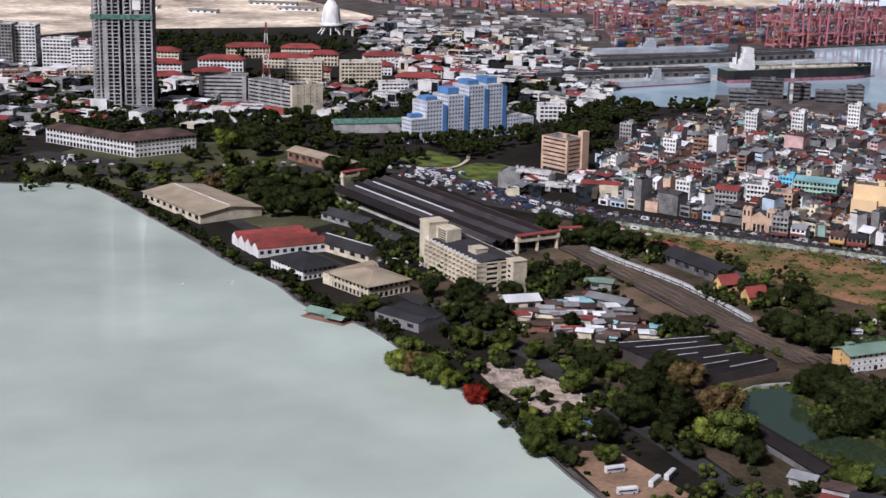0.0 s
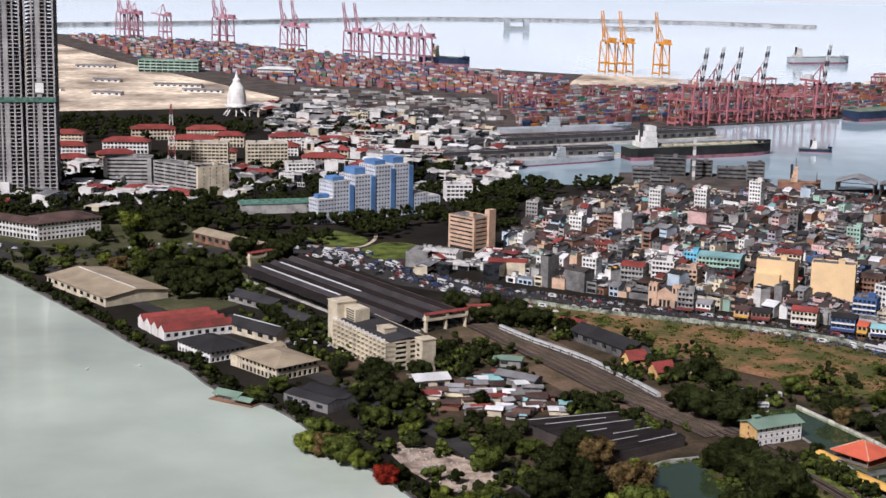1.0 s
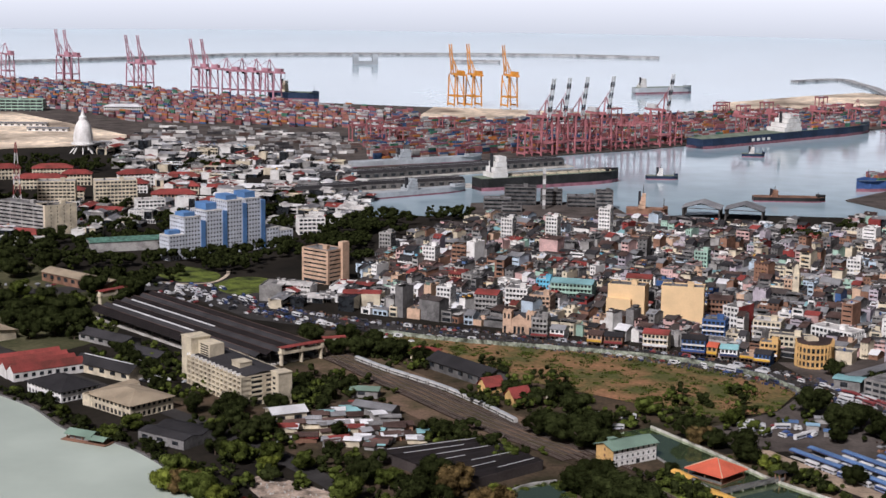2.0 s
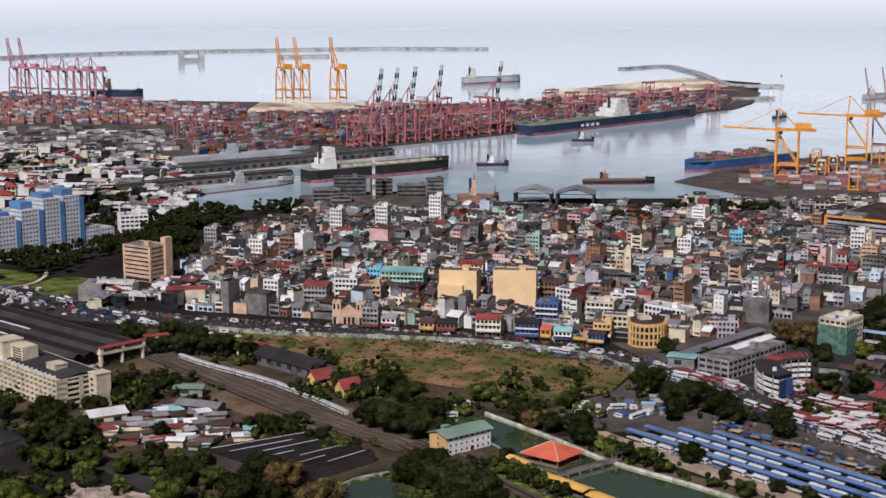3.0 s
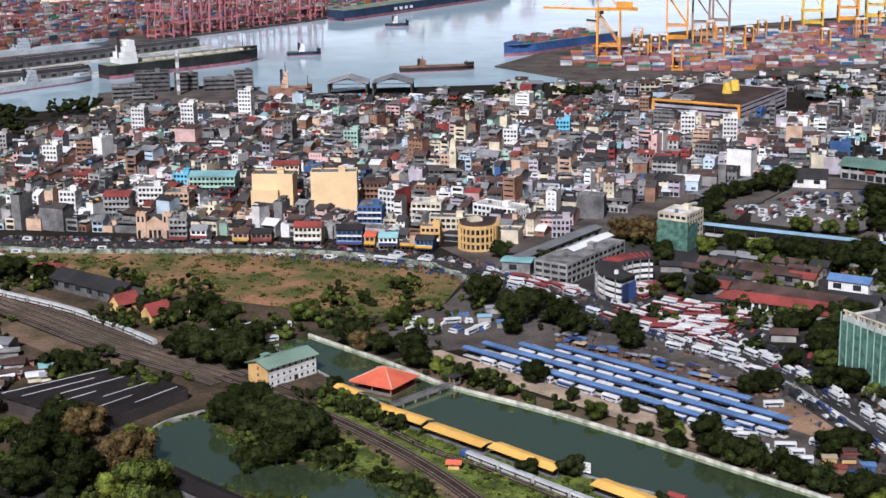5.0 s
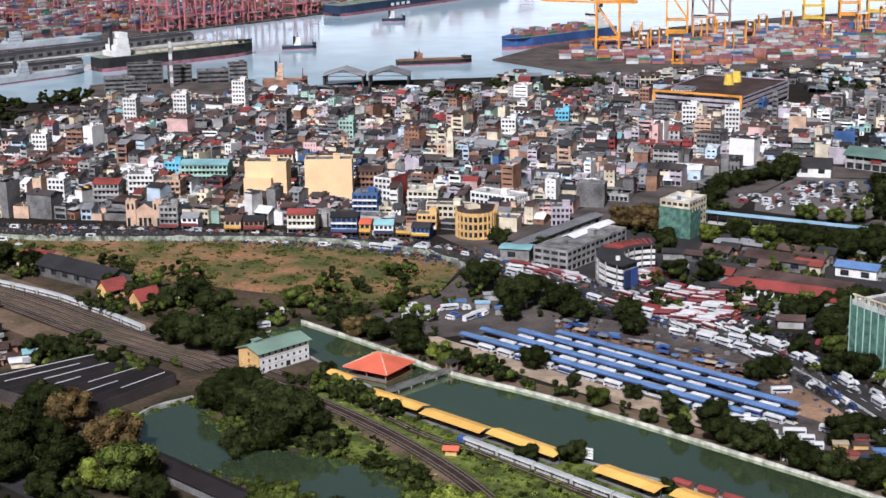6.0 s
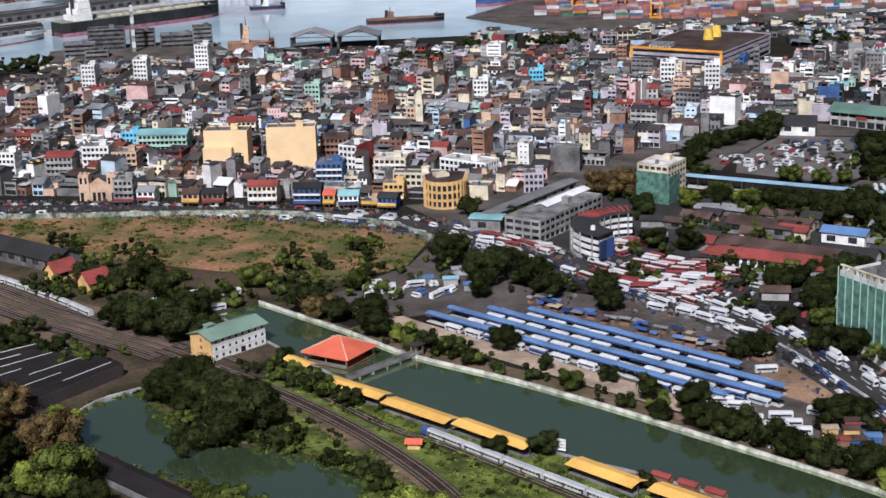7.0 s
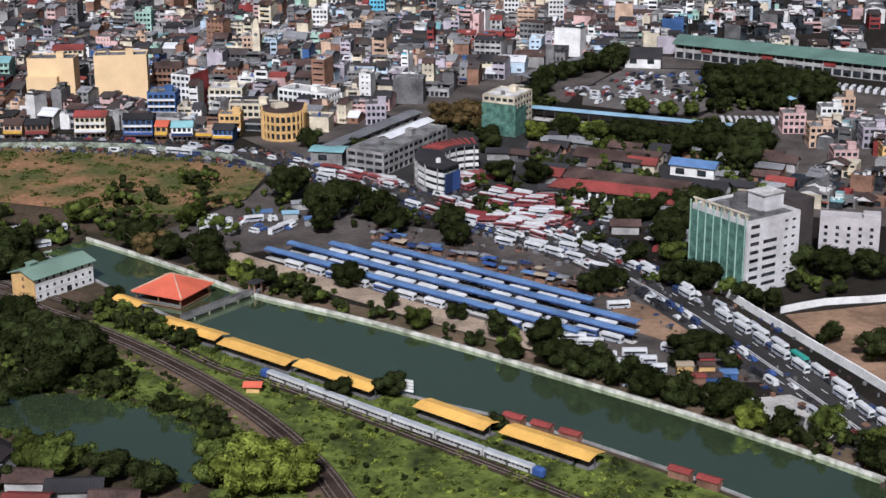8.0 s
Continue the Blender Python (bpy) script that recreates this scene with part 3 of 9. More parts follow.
TREE_LABEL = {"dark": "broad dark green tree with a dense crown", "gree": "leafy mid-green tree with a rounded crown", "lime": "yellow-green tree with a bright open crown", "rust": "rusty brown-leaved spreading tree", "red": "small tree covered in red flowers"}
tree_count = [0]


def tree(x, y, key="dark1", s=1.0, z=0.0):
    if tree_count[0] >= 520:
        return None
    tree_count[0] += 1
    x, y = x * 0.976, y * 0.976
    if 340 < y < 625:
        wall = min(CANAL_N, key=lambda p: abs(p.y - y)).x
        if wall - 22 < x < wall + 4.2 and inside(x, y, CANAL_POLY) or abs(x - wall) < 4.2:
            x = wall + 4.2
    rng = random.Random(int(x * 31 + y * 17))
    m = pose(x, y, z, 0, 0, rng.uniform(0, 360))
    o = copy_thing(TREES[key], m)
    k = s * rng.uniform(1.02, 1.26)
    o.scale = (k * rng.uniform(0.92, 1.1), k * rng.uniform(0.92, 1.1), k)
    return tagged(o, TREE_LABEL[key[:4] if key[:3] != "red" else "red"], "tree", "city trees")


# ---------------------------------------------------------------- vehicles
PAINT = {k: mat(k + "_vehicle_paint", c, 0.35, 0.1, 0.3, 2, 0, per_object=0.12, spec=0.5) for k, c in
         dict(white=(0.66, 0.66, 0.65), red=(0.23, 0.045, 0.045), blue=(0.05, 0.1, 0.28), silver=(0.45, 0.46, 0.48), black=(0.03, 0.03, 0.035), green=(0.05, 0.32, 0.26), yellow=(0.7, 0.42, 0.05), navy=(0.03, 0.05, 0.13)).items()}
TYRE = mat("rubber", (0.02, 0.02, 0.02), 0.9, 0.2, 1, 4, 0)


def rounded(L, W, z0, z1, c=0.18):
    """A vehicle body with chamfered long edges and ends."""
    x, y = L / 2, W / 2
    g = Geo()
    rows = [(z0, 0.0), (z0 + 0.05, 0.0), (z1 - c, 0.0), (z1, c)]
    v = []
    for z, i in rows:
        v += [(x - i - c * 0.6, -y + i, z), (x - i, -y + i + c, z), (x - i, y - i - c, z), (x - i - c * 0.6, y - i, z), (-x + i + c * 0.6, y - i, z), (-x + i, y - i - c, z), (-x + i, -y + i + c, z), (-x + i + c * 0.6, -y + i, z)]
    f = [tuple(range(8))[::-1], tuple(range(24, 32))]
    for k in range(3):
        f += [(8 * k + i, 8 * k + (i + 1) % 8, 8 * k + 8 + (i + 1) % 8, 8 * k + 8 + i) for i in range(8)]
    return g.add(v, f)


def bus_model(y, body, roof, stripe, L=8.6, W=2.1, H=2.75):
    o = thing("bus", "", "bus", 0, -3000 - y)
    part("body", rounded(L, W, 0.35, H - 0.12).box(-L / 2 + 0.2, -W / 2 - 0.015, 0.8, L / 2 - 0.2, W / 2 + 0.015, 1.0, 1), [PAINT[body], PAINT[stripe]], o)
    part("roof", rounded(L - 0.2, W - 0.16, H - 0.16, H + 0.05, 0.1), PAINT[roof], o)
    part("side_window", Geo().box(-L / 2 + 0.55, -W / 2 - 0.02, 1.25, L / 2 - 0.55, W / 2 + 0.02, 1.95), GLASS, o, "dark band of side windows")
    part("windscreen", Geo().box(L / 2 - 0.05, -W / 2 + 0.2, 1.15, L / 2 + 0.02, W / 2 - 0.2, 2.05), GLASS, o)
    ring = [(math.cos(a * 0.628), math.sin(a * 0.628)) for a in range(10)]
    rows = [(-W / 2 - 0.02, 0.4), (-W / 2 + 0.26, 0.4), (-W / 2 + 0.27, 0.07), (W / 2 - 0.27, 0.07), (W / 2 - 0.26, 0.4), (W / 2 + 0.02, 0.4)]
    f = [tuple(range(10)), tuple(range(59, 49, -1))]
    for k in range(5):
        f += [(10 * k + i, 10 * k + 10 + i, 10 * k + 10 + (i + 1) % 10, 10 * k + (i + 1) % 10) for i in range(10)]
    me = Geo().add([(r * x, y0, r * z) for y0, r in rows for x, z in ring], f).mesh("axle", TYRE)
    for sx in (-L * 0.3, L * 0.3):
        q = new("axle", me)
        q.parent = o
        q.location = (sx, 0, 0.4)
    return o


def car_model(y, paint, L=3.5, W=1.4, H=1.15, van=False):
    o = thing("van" if van else "car", "", "van" if van else "car", 0, -3000 - y)
    part("body", rounded(L, W, 0.22, 1.0 if van else 0.72, 0.12).box(-L * 0.32 - 0.25, -W / 2 - 0.01, 0, -L * 0.32 + 0.25, W / 2 + 0.01, 0.5, 1).box(L * 0.32 - 0.25, -W / 2 - 0.01, 0, L * 0.32 + 0.25, W / 2 + 0.01, 0.5, 1), [PAINT[paint], TYRE], o)
    k = 0.9 if van else 0.55
    cab = rounded(L * k, W - 0.12, 0.9 if van else 0.68, H + (0.4 if van else 0.0), 0.22)
    part("cabin", cab, PAINT[paint], o)
    part("window", Geo().box(-L * k / 2 + 0.2, -W / 2 + 0.04, 0.78 if not van else 1.05, L * k / 2 - 0.2, W / 2 - 0.04, H - 0.12 + (0.3 if van else 0)).box(-L * k / 2 + 0.02, -W / 2 + 0.2, 0.76 if not van else 1.0, L * k / 2 - 0.02, W / 2 - 0.2, H - 0.2 + (0.3 if van else 0)), GLASS, o)
    return o


BUSES = {"white": bus_model(0, "white", "white", "blue"), "red": bus_model(20, "red", "white", "white"), "allred": bus_model(40, "red", "red", "white"), "blue": bus_model(60, "blue", "white", "white"), "green": bus_model(80, "green", "green", "white")}
CARS = [car_model(100 + 20 * i, p) for i, p in enumerate(("white", "silver", "black", "red", "blue"))] + [car_model(220, "white", 4.0, 1.55, 1.35, True), car_model(240, "navy", 4.0, 1.55, 1.35, True)]
bus_n, car_n = [0], [0]
BUS_LABEL = {"white": "white passenger bus with a dark window band", "red": "red and white passenger bus", "allred": "red passenger bus with a red roof", "blue": "blue passenger bus with a white roof", "green": "green passenger bus with dark windows"}


def bus(x, y, rz, kind="white", z=0.14):
    if bus_n[0] < 370:
        bus_n[0] += 1
        o = tagged(copy_thing(BUSES[kind], pose(x, y, z, 0, 0, rz)), BUS_LABEL[kind], "bus", "parked and queuing buses")
        o.scale = (0.82, 0.86, 0.86)
        return o


def car(x, y, rz, i=None, z=0.14):
    if car_n[0] < 300:
        k = random.randrange(len(CARS)) if i is None else i
        car_n[0] += 1
        return tagged(copy_thing(CARS[k], pose(x, y, z, 0, 0, rz)), ("small white car", "small silver car", "small black car", "small red car", "small blue car", "white delivery van", "dark blue van")[k] + " in street traffic", "van" if k > 4 else "car", "street traffic")
# ---------------------------------------------------------------- lake shore and station
random.seed(11)
strip(g := Geo(), SHORE, 0.7, 0.0, 0.9)
tagged(g.ob("lake_wall", WALLS["dark"]), "low weathered concrete wall along the lake shore", "wall", kind="structure")
strip(g := Geo(), SHORE, 2.0, 0.1, 0.4, 0, -2.6)
tagged(g.ob("pavement_lake_walk", PAVING), "narrow paved walk along the lake", "pavement", kind="structure")
rng = random.Random(8)
g = Geo()
for p in SHORE:
    for _ in range(7 if p.y > 480 else 1):
        s = rng.uniform(1.2, 3.4)
        px, py = p.x + rng.uniform(0.3, 9), p.y + rng.uniform(0, 7)
        c = crown_geo(rng, s, s * 1.2, s * 0.6, 4, 30, 0.36)
        g.add([(vx + px, vy + py, max(0.05, vz)) for vx, vy, vz in c.v], c.f)
tagged(g.ob("shore_bushes", LEAVES["dark"]), "dark bushes overhanging the lake wall", "bushes", kind="stuff")


def office_block():
    """The long block with a stair tower at one end and open galleries along its front."""
    o = thing("office_block", "long cream office block with open galleries and a taller stair tower", "building", *front(-6, 742, 19, 694)[:3])
    o.scale = (1.5, 1.3, 0.82)
    w = 35.0
    g, gl = Geo(), Geo()
    for i in range(6):
        g.box(-w / 2, 0, i * 2.9 - 0.3, w / 2, 18, i * 2.9 + (0.9 if 0 < i < 6 else 0.1))
    g.box(-w / 2, 0, 16.6, w / 2, 18, 17.2)
    # solid dark box puts the inner shade of the galleries into its colour
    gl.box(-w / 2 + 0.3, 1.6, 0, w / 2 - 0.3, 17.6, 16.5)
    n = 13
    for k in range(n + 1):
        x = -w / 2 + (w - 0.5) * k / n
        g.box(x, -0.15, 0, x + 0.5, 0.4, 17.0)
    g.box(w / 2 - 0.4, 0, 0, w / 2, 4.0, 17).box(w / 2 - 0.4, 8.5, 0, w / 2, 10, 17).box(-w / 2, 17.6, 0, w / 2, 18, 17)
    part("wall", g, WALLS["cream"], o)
    part("window", gl, GLASS, o, "solid core painted dark for the shade behind the galleries")
    part("roof", Geo().gable(w - 1, 15, 17.2, 1.5, 0.3, 0.25, 0, 0, 9.5), ROOFS["sheet"], o)
    for k in range(n):
        part("roof_arch", Geo().box(-w / 2 + 0.4 + k * (w - 0.5) / n, -0.2, 17.2, -w / 2 + 0.9 + k * (w - 0.5) / n, 1.2, 18.6), WALLS["white"], o)
    t = Geo().box(-w / 2 - 5, 1, 0, -w / 2 + 1.5, 9, 27).box(-w / 2 + 1.5, 4, 17, -w / 2 + 9, 10, 25.5).box(-w / 2 - 5.2, 0.8, 27, -w / 2 + 1.7, 9.2, 27.6)
    part("stair_tower", t, WALLS["cream"], o)
    for i in range(5):
        part("tower_window", Geo().box(-w / 2 + 3, 3.9, 18.2 + i * 1.4, -w / 2 + 8, 4.05, 18.9 + i * 1.4), GLASS, o)
    e = Geo().box(w / 2, 12, 0, w / 2 + 4.5, 17.5, 18.2).box(w / 2 - 0.2, 11.8, 18.2, w / 2 + 4.7, 17.7, 18.7)
    part("end_tower", e, WALLS["cream"], o)
    for i in range(5):
        part("end_window", Geo().box(w / 2 + 1.2, 11.92, 2.4 + i * 3, w / 2 + 2.6, 12.06, 3.7 + i * 3), GLASS, o)
    part("roof_room", Geo().box(4, 5, 17.5, 9, 10, 21).box(3.8, 4.8, 21, 9.2, 10.2, 21.3), WALLS["cream"], o)


office_block()

# railway station: long parallel dark roofs over the platforms
for k in range(7):
    t = (k + 0.5) / 7
    a = Vector((-57, 888)).lerp(Vector((-22, 928)), t)
    b = Vector((22, 760)).lerp(Vector((64, 786)), t)
    mid = Vector((b.x - a.x, b.y - a.y))
    w = 7.0 if k % 2 else 8.5
    o = thing("platform_roof", "long dark sheet roof over the station platforms" + (" with a pale ridge light" if k in (1, 3) else ""), "station roof", (a.x + b.x) / 2, (a.y + b.y) / 2, math.degrees(math.atan2(mid.y, mid.x)), group="station roofs")
    ln = mid.length
    part("roof", Geo().gable(ln, w + 2.0, 5.4, 2.6, 0.0, 0.2), ROOFS["sheet" if k % 2 else "tar"], o)
    part("ridge_cap", Geo().box(-ln / 2, -0.3, 7.98, ln / 2, 0.3, 8.2), ROOFS["rust"], o)
    if k in (1, 3):
        part("ridge_light", Geo().box(-ln * 0.45, -0.5, 7.9, ln * 0.1, 0.5, 8.3), ROOFS["white"], o, "pale glazed ridge strip")
    part("gutter_beam", Geo().box(-ln / 2, -w / 2, 5.5, ln / 2, -w / 2 + 0.25, 5.9), STEEL, o)
    post = Geo().box(-0.2, -0.2, 0, 0.2, 0.2, 6.4).mesh("post", STEEL)
    for i in range(9):
        c = new("post", post)
        c.parent = o
        c.location = (-ln / 2 + 2 + i * (ln - 4) / 8, 0, 0)
    part("platform", Geo().box(-ln / 2, -w * 0.3, 0, ln / 2, w * 0.3, 0.9), CONCRETE, o)
for x, y, rz, w in ((52, 776, 30, 26), (-46, 928, 40, 24), (70, 790, 10, 12)):
    o = thing("footbridge", "red painted covered footbridge over the railway tracks", "footbridge", x, y, rz)
    part("roof", Geo().gable(w, 3.2, 9.2, 0.7, 0.3), ROOFS["tile"], o)
    part("deck", Geo().box(-w / 2, -1.6, 5.9, w / 2, 1.6, 6.4).box(-w / 2, -1.6, 6.4, w / 2, -1.45, 7.4).box(-w / 2, 1.45, 6.4, w / 2, 1.6, 7.4), WALLS["cream"], o)
    for sx in (-w / 2 + 1, 0, w / 2 - 1):
        part("pier", Geo().box(sx - 0.4, -1.2, 0, sx + 0.4, 1.2, 9.2), WALLS["cream"], o)
        part("baluster_panel", Geo().box(sx - 0.9, -1.7, 6.5, sx + 0.9, -1.62, 9.0), WALLS["cream"], o)

# sheds between station and lake
shed("lake_warehouse", "low tan sheet-roofed warehouse on the lake shore", -166, 878, -126, 822, 38, 5, 2.6, "cream", "ltan", 1, "white")
for k in range(4):
    a = Vector((-88, 752)) + Vector((-4.2, 7.2)) * k
    shed("red_roof_shed", "red sheet-roofed hall with white gables beside the lake", a.x, a.y, a.x + 33, a.y + 16, 8.2, 4.5, 2.8, "white", "tile", 1, None, "hall", 4.0, 0.15)
hipped("lake_pavilion", "dark hip-roofed white building on the lake shore", -80, 735, -63, 712, 20, 5, 4, "white", "sheet")
shed("long_hall", "long dark-roofed hall with white gables", -60, 772, -33, 744, 9, 5, 3, "cream", "sheet", 1, "white")
shed("store_shed", "tan-roofed store behind the lake hall", -53, 708, -34, 728, -9, 5.5, 1.5, "cream", "ltan")
hipped("lake_hall", "low hall with a broad brown hipped roof", -50, 705, -31, 681, 24, 6, 3.4, "cream", "ltan")
shed("dark_shed", "low black-roofed shed under trees", -27, 650, -8, 632, 22, 4, 1.2, "dark", "sheet", 2)
shed("small_shed", "brown tin-roofed shed by the station yard", -62, 838, -38, 812, 12, 4, 2, "grey", "sheet")
shed("parcel_shed", "dark tin-roofed parcel shed", -38, 800, -20, 778, 10, 4, 1.6, "dark", "sheet")
shed("white_shed", "small shed with a bright white roof", 31, 661, 46, 665, 11, 6, 1.6, "cream", "white")
shed("brown_shed", "long brown-roofed goods shed", -94, 1004, -53, 956, 14, 6, 2, "brown", "ltan", 1)
shed("tin_shed", "small green tin-roofed shed by the tracks", 70, 706, 82, 702, 7, 4, 1, "grey", "green")
shed("grey_shed", "grey tin-roofed shed in the yard", 68, 680, 84, 668, 8, 4, 1.4, "grey", "zinc")
# boat house standing in the lake
o = thing("boat_house", "green-roofed timber boat house standing in the lake", "boat house", -50, 652, -35)
part("roof", Geo().gable(13, 7, 3.2, 1.4, 0.5), ROOFS["green"], o)
part("roof", Geo().gable(9, 5, 2.6, 1.0, 0.4, 0.2, 0, 9.5, -2), ROOFS["green"], o)
part("deck", Geo().box(-8, -5, 0.6, 15, 4, 0.9), WALLS["brown"], o)
for sx in (-6, -2, 2, 6, 12):
    for sy in (-3, 3):
        part("post", Geo().box(sx - 0.15, sy - 0.15, 0, sx + 0.15, sy + 0.15, 3.2), WALLS["brown"], o)
part("wall", Geo().box(-5, -2.4, 0.9, 5, 2.4, 3.0), WALLS["dark"], o)
for x, y in ((-118, 700), (-95, 706), (-96, 705)):
    o = thing("rowing_boat", "small pale rowing boat on the lake", "boat", x, y, random.uniform(0, 180), 0.3)
    part("hull", Geo().add([(-2, 0, 0.5), (-1.2, -0.6, 0.45), (1.2, -0.6, 0.45), (2, 0, 0.5), (1.2, 0.6, 0.45), (-1.2, 0.6, 0.45), (-1.4, 0, 0), (1.4, 0, 0)], [(0, 1, 2, 3, 4, 5), (0, 6, 1), (1, 6, 7, 2), (2, 7, 3), (3, 7, 4), (4, 7, 6, 5), (5, 6, 0)]), PAINT["white"], o)

# goods shed, huts and the cleared site by the lake
def goods_shed():
    """One broad low black roof of shallow ridges, with thin pale ridge strips of uneven length."""
    a, b, c, d = Vector((70, 611)), Vector((116, 623)), Vector((135, 588)), Vector((98, 565))
    o = thing("goods_shed", "broad low black-roofed goods shed with thin pale strips", "shed", 0, 0)
    n = 7
    for k in range(n):
        p, q = a.lerp(d, k / n), b.lerp(c, k / n)
        p2, q2 = a.lerp(d, (k + 1) / n), b.lerp(c, (k + 1) / n)
        pm, qm = (p + p2) / 2, (q + q2) / 2
        v = []
        for z in (4.2, 4.0):
            v += [(p.x, p.y, z), (q.x, q.y, z), (qm.x, qm.y, z + 0.55), (pm.x, pm.y, z + 0.55), (p2.x, p2.y, z), (q2.x, q2.y, z)]
        part("roof", Geo().add(v, [(0, 1, 2, 3), (3, 2, 5, 4), (7, 6, 9, 8), (8, 9, 10, 11), (0, 6, 7, 1), (4, 5, 11, 10), (0, 3, 9, 6), (3, 4, 10, 9), (1, 7, 8, 2), (2, 8, 11, 5)]), ROOFS["tar"], o)
        lo, hi = ((0.05, 0.95), (0.1, 0.7), (0.3, 0.97), (0.05, 0.5), (0.45, 0.9), (0.1, 0.6), (0.5, 0.95))[k]
        s0, s1 = pm.lerp(qm, lo), pm.lerp(qm, hi)
        part("ridge_light", Geo().beam((s0.x, s0.y, 4.8), (s1.x, s1.y, 4.8), 0.22), ROOFS["white"], o, "thin pale ridge strip")
    for p, q in ((a, b), (b, c), (c, d), (d, a)):
        e = (q - p).normalized()
        m = Vector((-e.y, e.x)) * 0.3
        part("wall", Geo().prism([tuple(p), tuple(q), tuple(q + m), tuple(p + m)], 0, 4.1), ROOFS["brown"], o)


goods_shed()
hut_roofs = ["white", "rust", "zinc", "rust", "slab", "aqua", "white", "tile"]
YARD = [(30, 668), (70, 690), (98, 640), (92, 622), (66, 622), (44, 630)]
n = 0
while n < 60:
    x, y = random.uniform(28, 100), random.uniform(615, 695)
    if inside(x, y, YARD):
        n += 1
        w, d = random.uniform(3, 9), random.uniform(3, 6)
        shed("hut", "patched tin-roofed hut in a crowded yard", x - w / 2, y, x + w / 2, y + random.uniform(-2, 2), d, random.uniform(2.2, 3.4), random.uniform(0.3, 1.0), random.choice(["grey", "brown", "cream"]), random.choice(hut_roofs), 1, None, "hut", 3)
shed("blue_roof_shed", "blue tin-roofed shed on the lake shore", 46, 516, 58, 512, 9, 3.4, 0.8, "grey", "blue")
shed("lane_shed", "long brown-roofed shed beside the pond", 103, 528, 125, 474, 7.5, 3.4, 1.6, "dark", "tar", 1, None)
sheet("demolition_ground", [(14, 588), (24, 597), (48, 570), (62, 545), (52, 528), (34, 540), (22, 562)], 0, mat("rubble_earth", (0.42, 0.33, 0.26), 0.95, 0.4, 0.15, 0.8, 0.4), "pale rubble ground of a cleared site", "ground", 0.25)
rub = Geo()
for _ in range(260):
    x, y = random.uniform(18, 58), random.uniform(530, 594)
    if inside(x, y, [(14, 588), (24, 597), (48, 570), (62, 545), (52, 528), (34, 540), (22, 562)]):
        s = random.uniform(0.2, 0.7)
        rub.box(x, y, 0.2, x + s, y + s * random.uniform(0.5, 2), 0.25 + s * random.uniform(0.4, 1))
tagged(rub.ob("rubble", CONCRETE), "scattered pale rubble on a cleared site", "rubble", kind="stuff")
sheet("yard_south", [(40, 500), (62, 498), (84, 455), (92, 420), (66, 420)], 0, EARTH, "bare reddish earth yard with parked buses", "ground", 0.2)
for x, y, r in ((58, 480, 20), (60, 462, 15), (70, 470, 60), (76, 476, 60), (72, 440, 20), (66, 452, 18)):
    bus(x, y, r, "white", 0.2)
for x, y, w, rf in ((128, 462, 9, "rust"), (136, 452, 11, "sheet"), (124, 450, 8, "tile"), (142, 442, 9, "rust"), (118, 470, 7, "zinc"), (132, 440, 10, "sheet")):
    shed("lane_house", "low tin-roofed house in a lane by the pond", x - w / 2, y + 2, x + w / 2, y - 3, 6.5, 3, 1.2, "grey", rf, 1, None, "house")

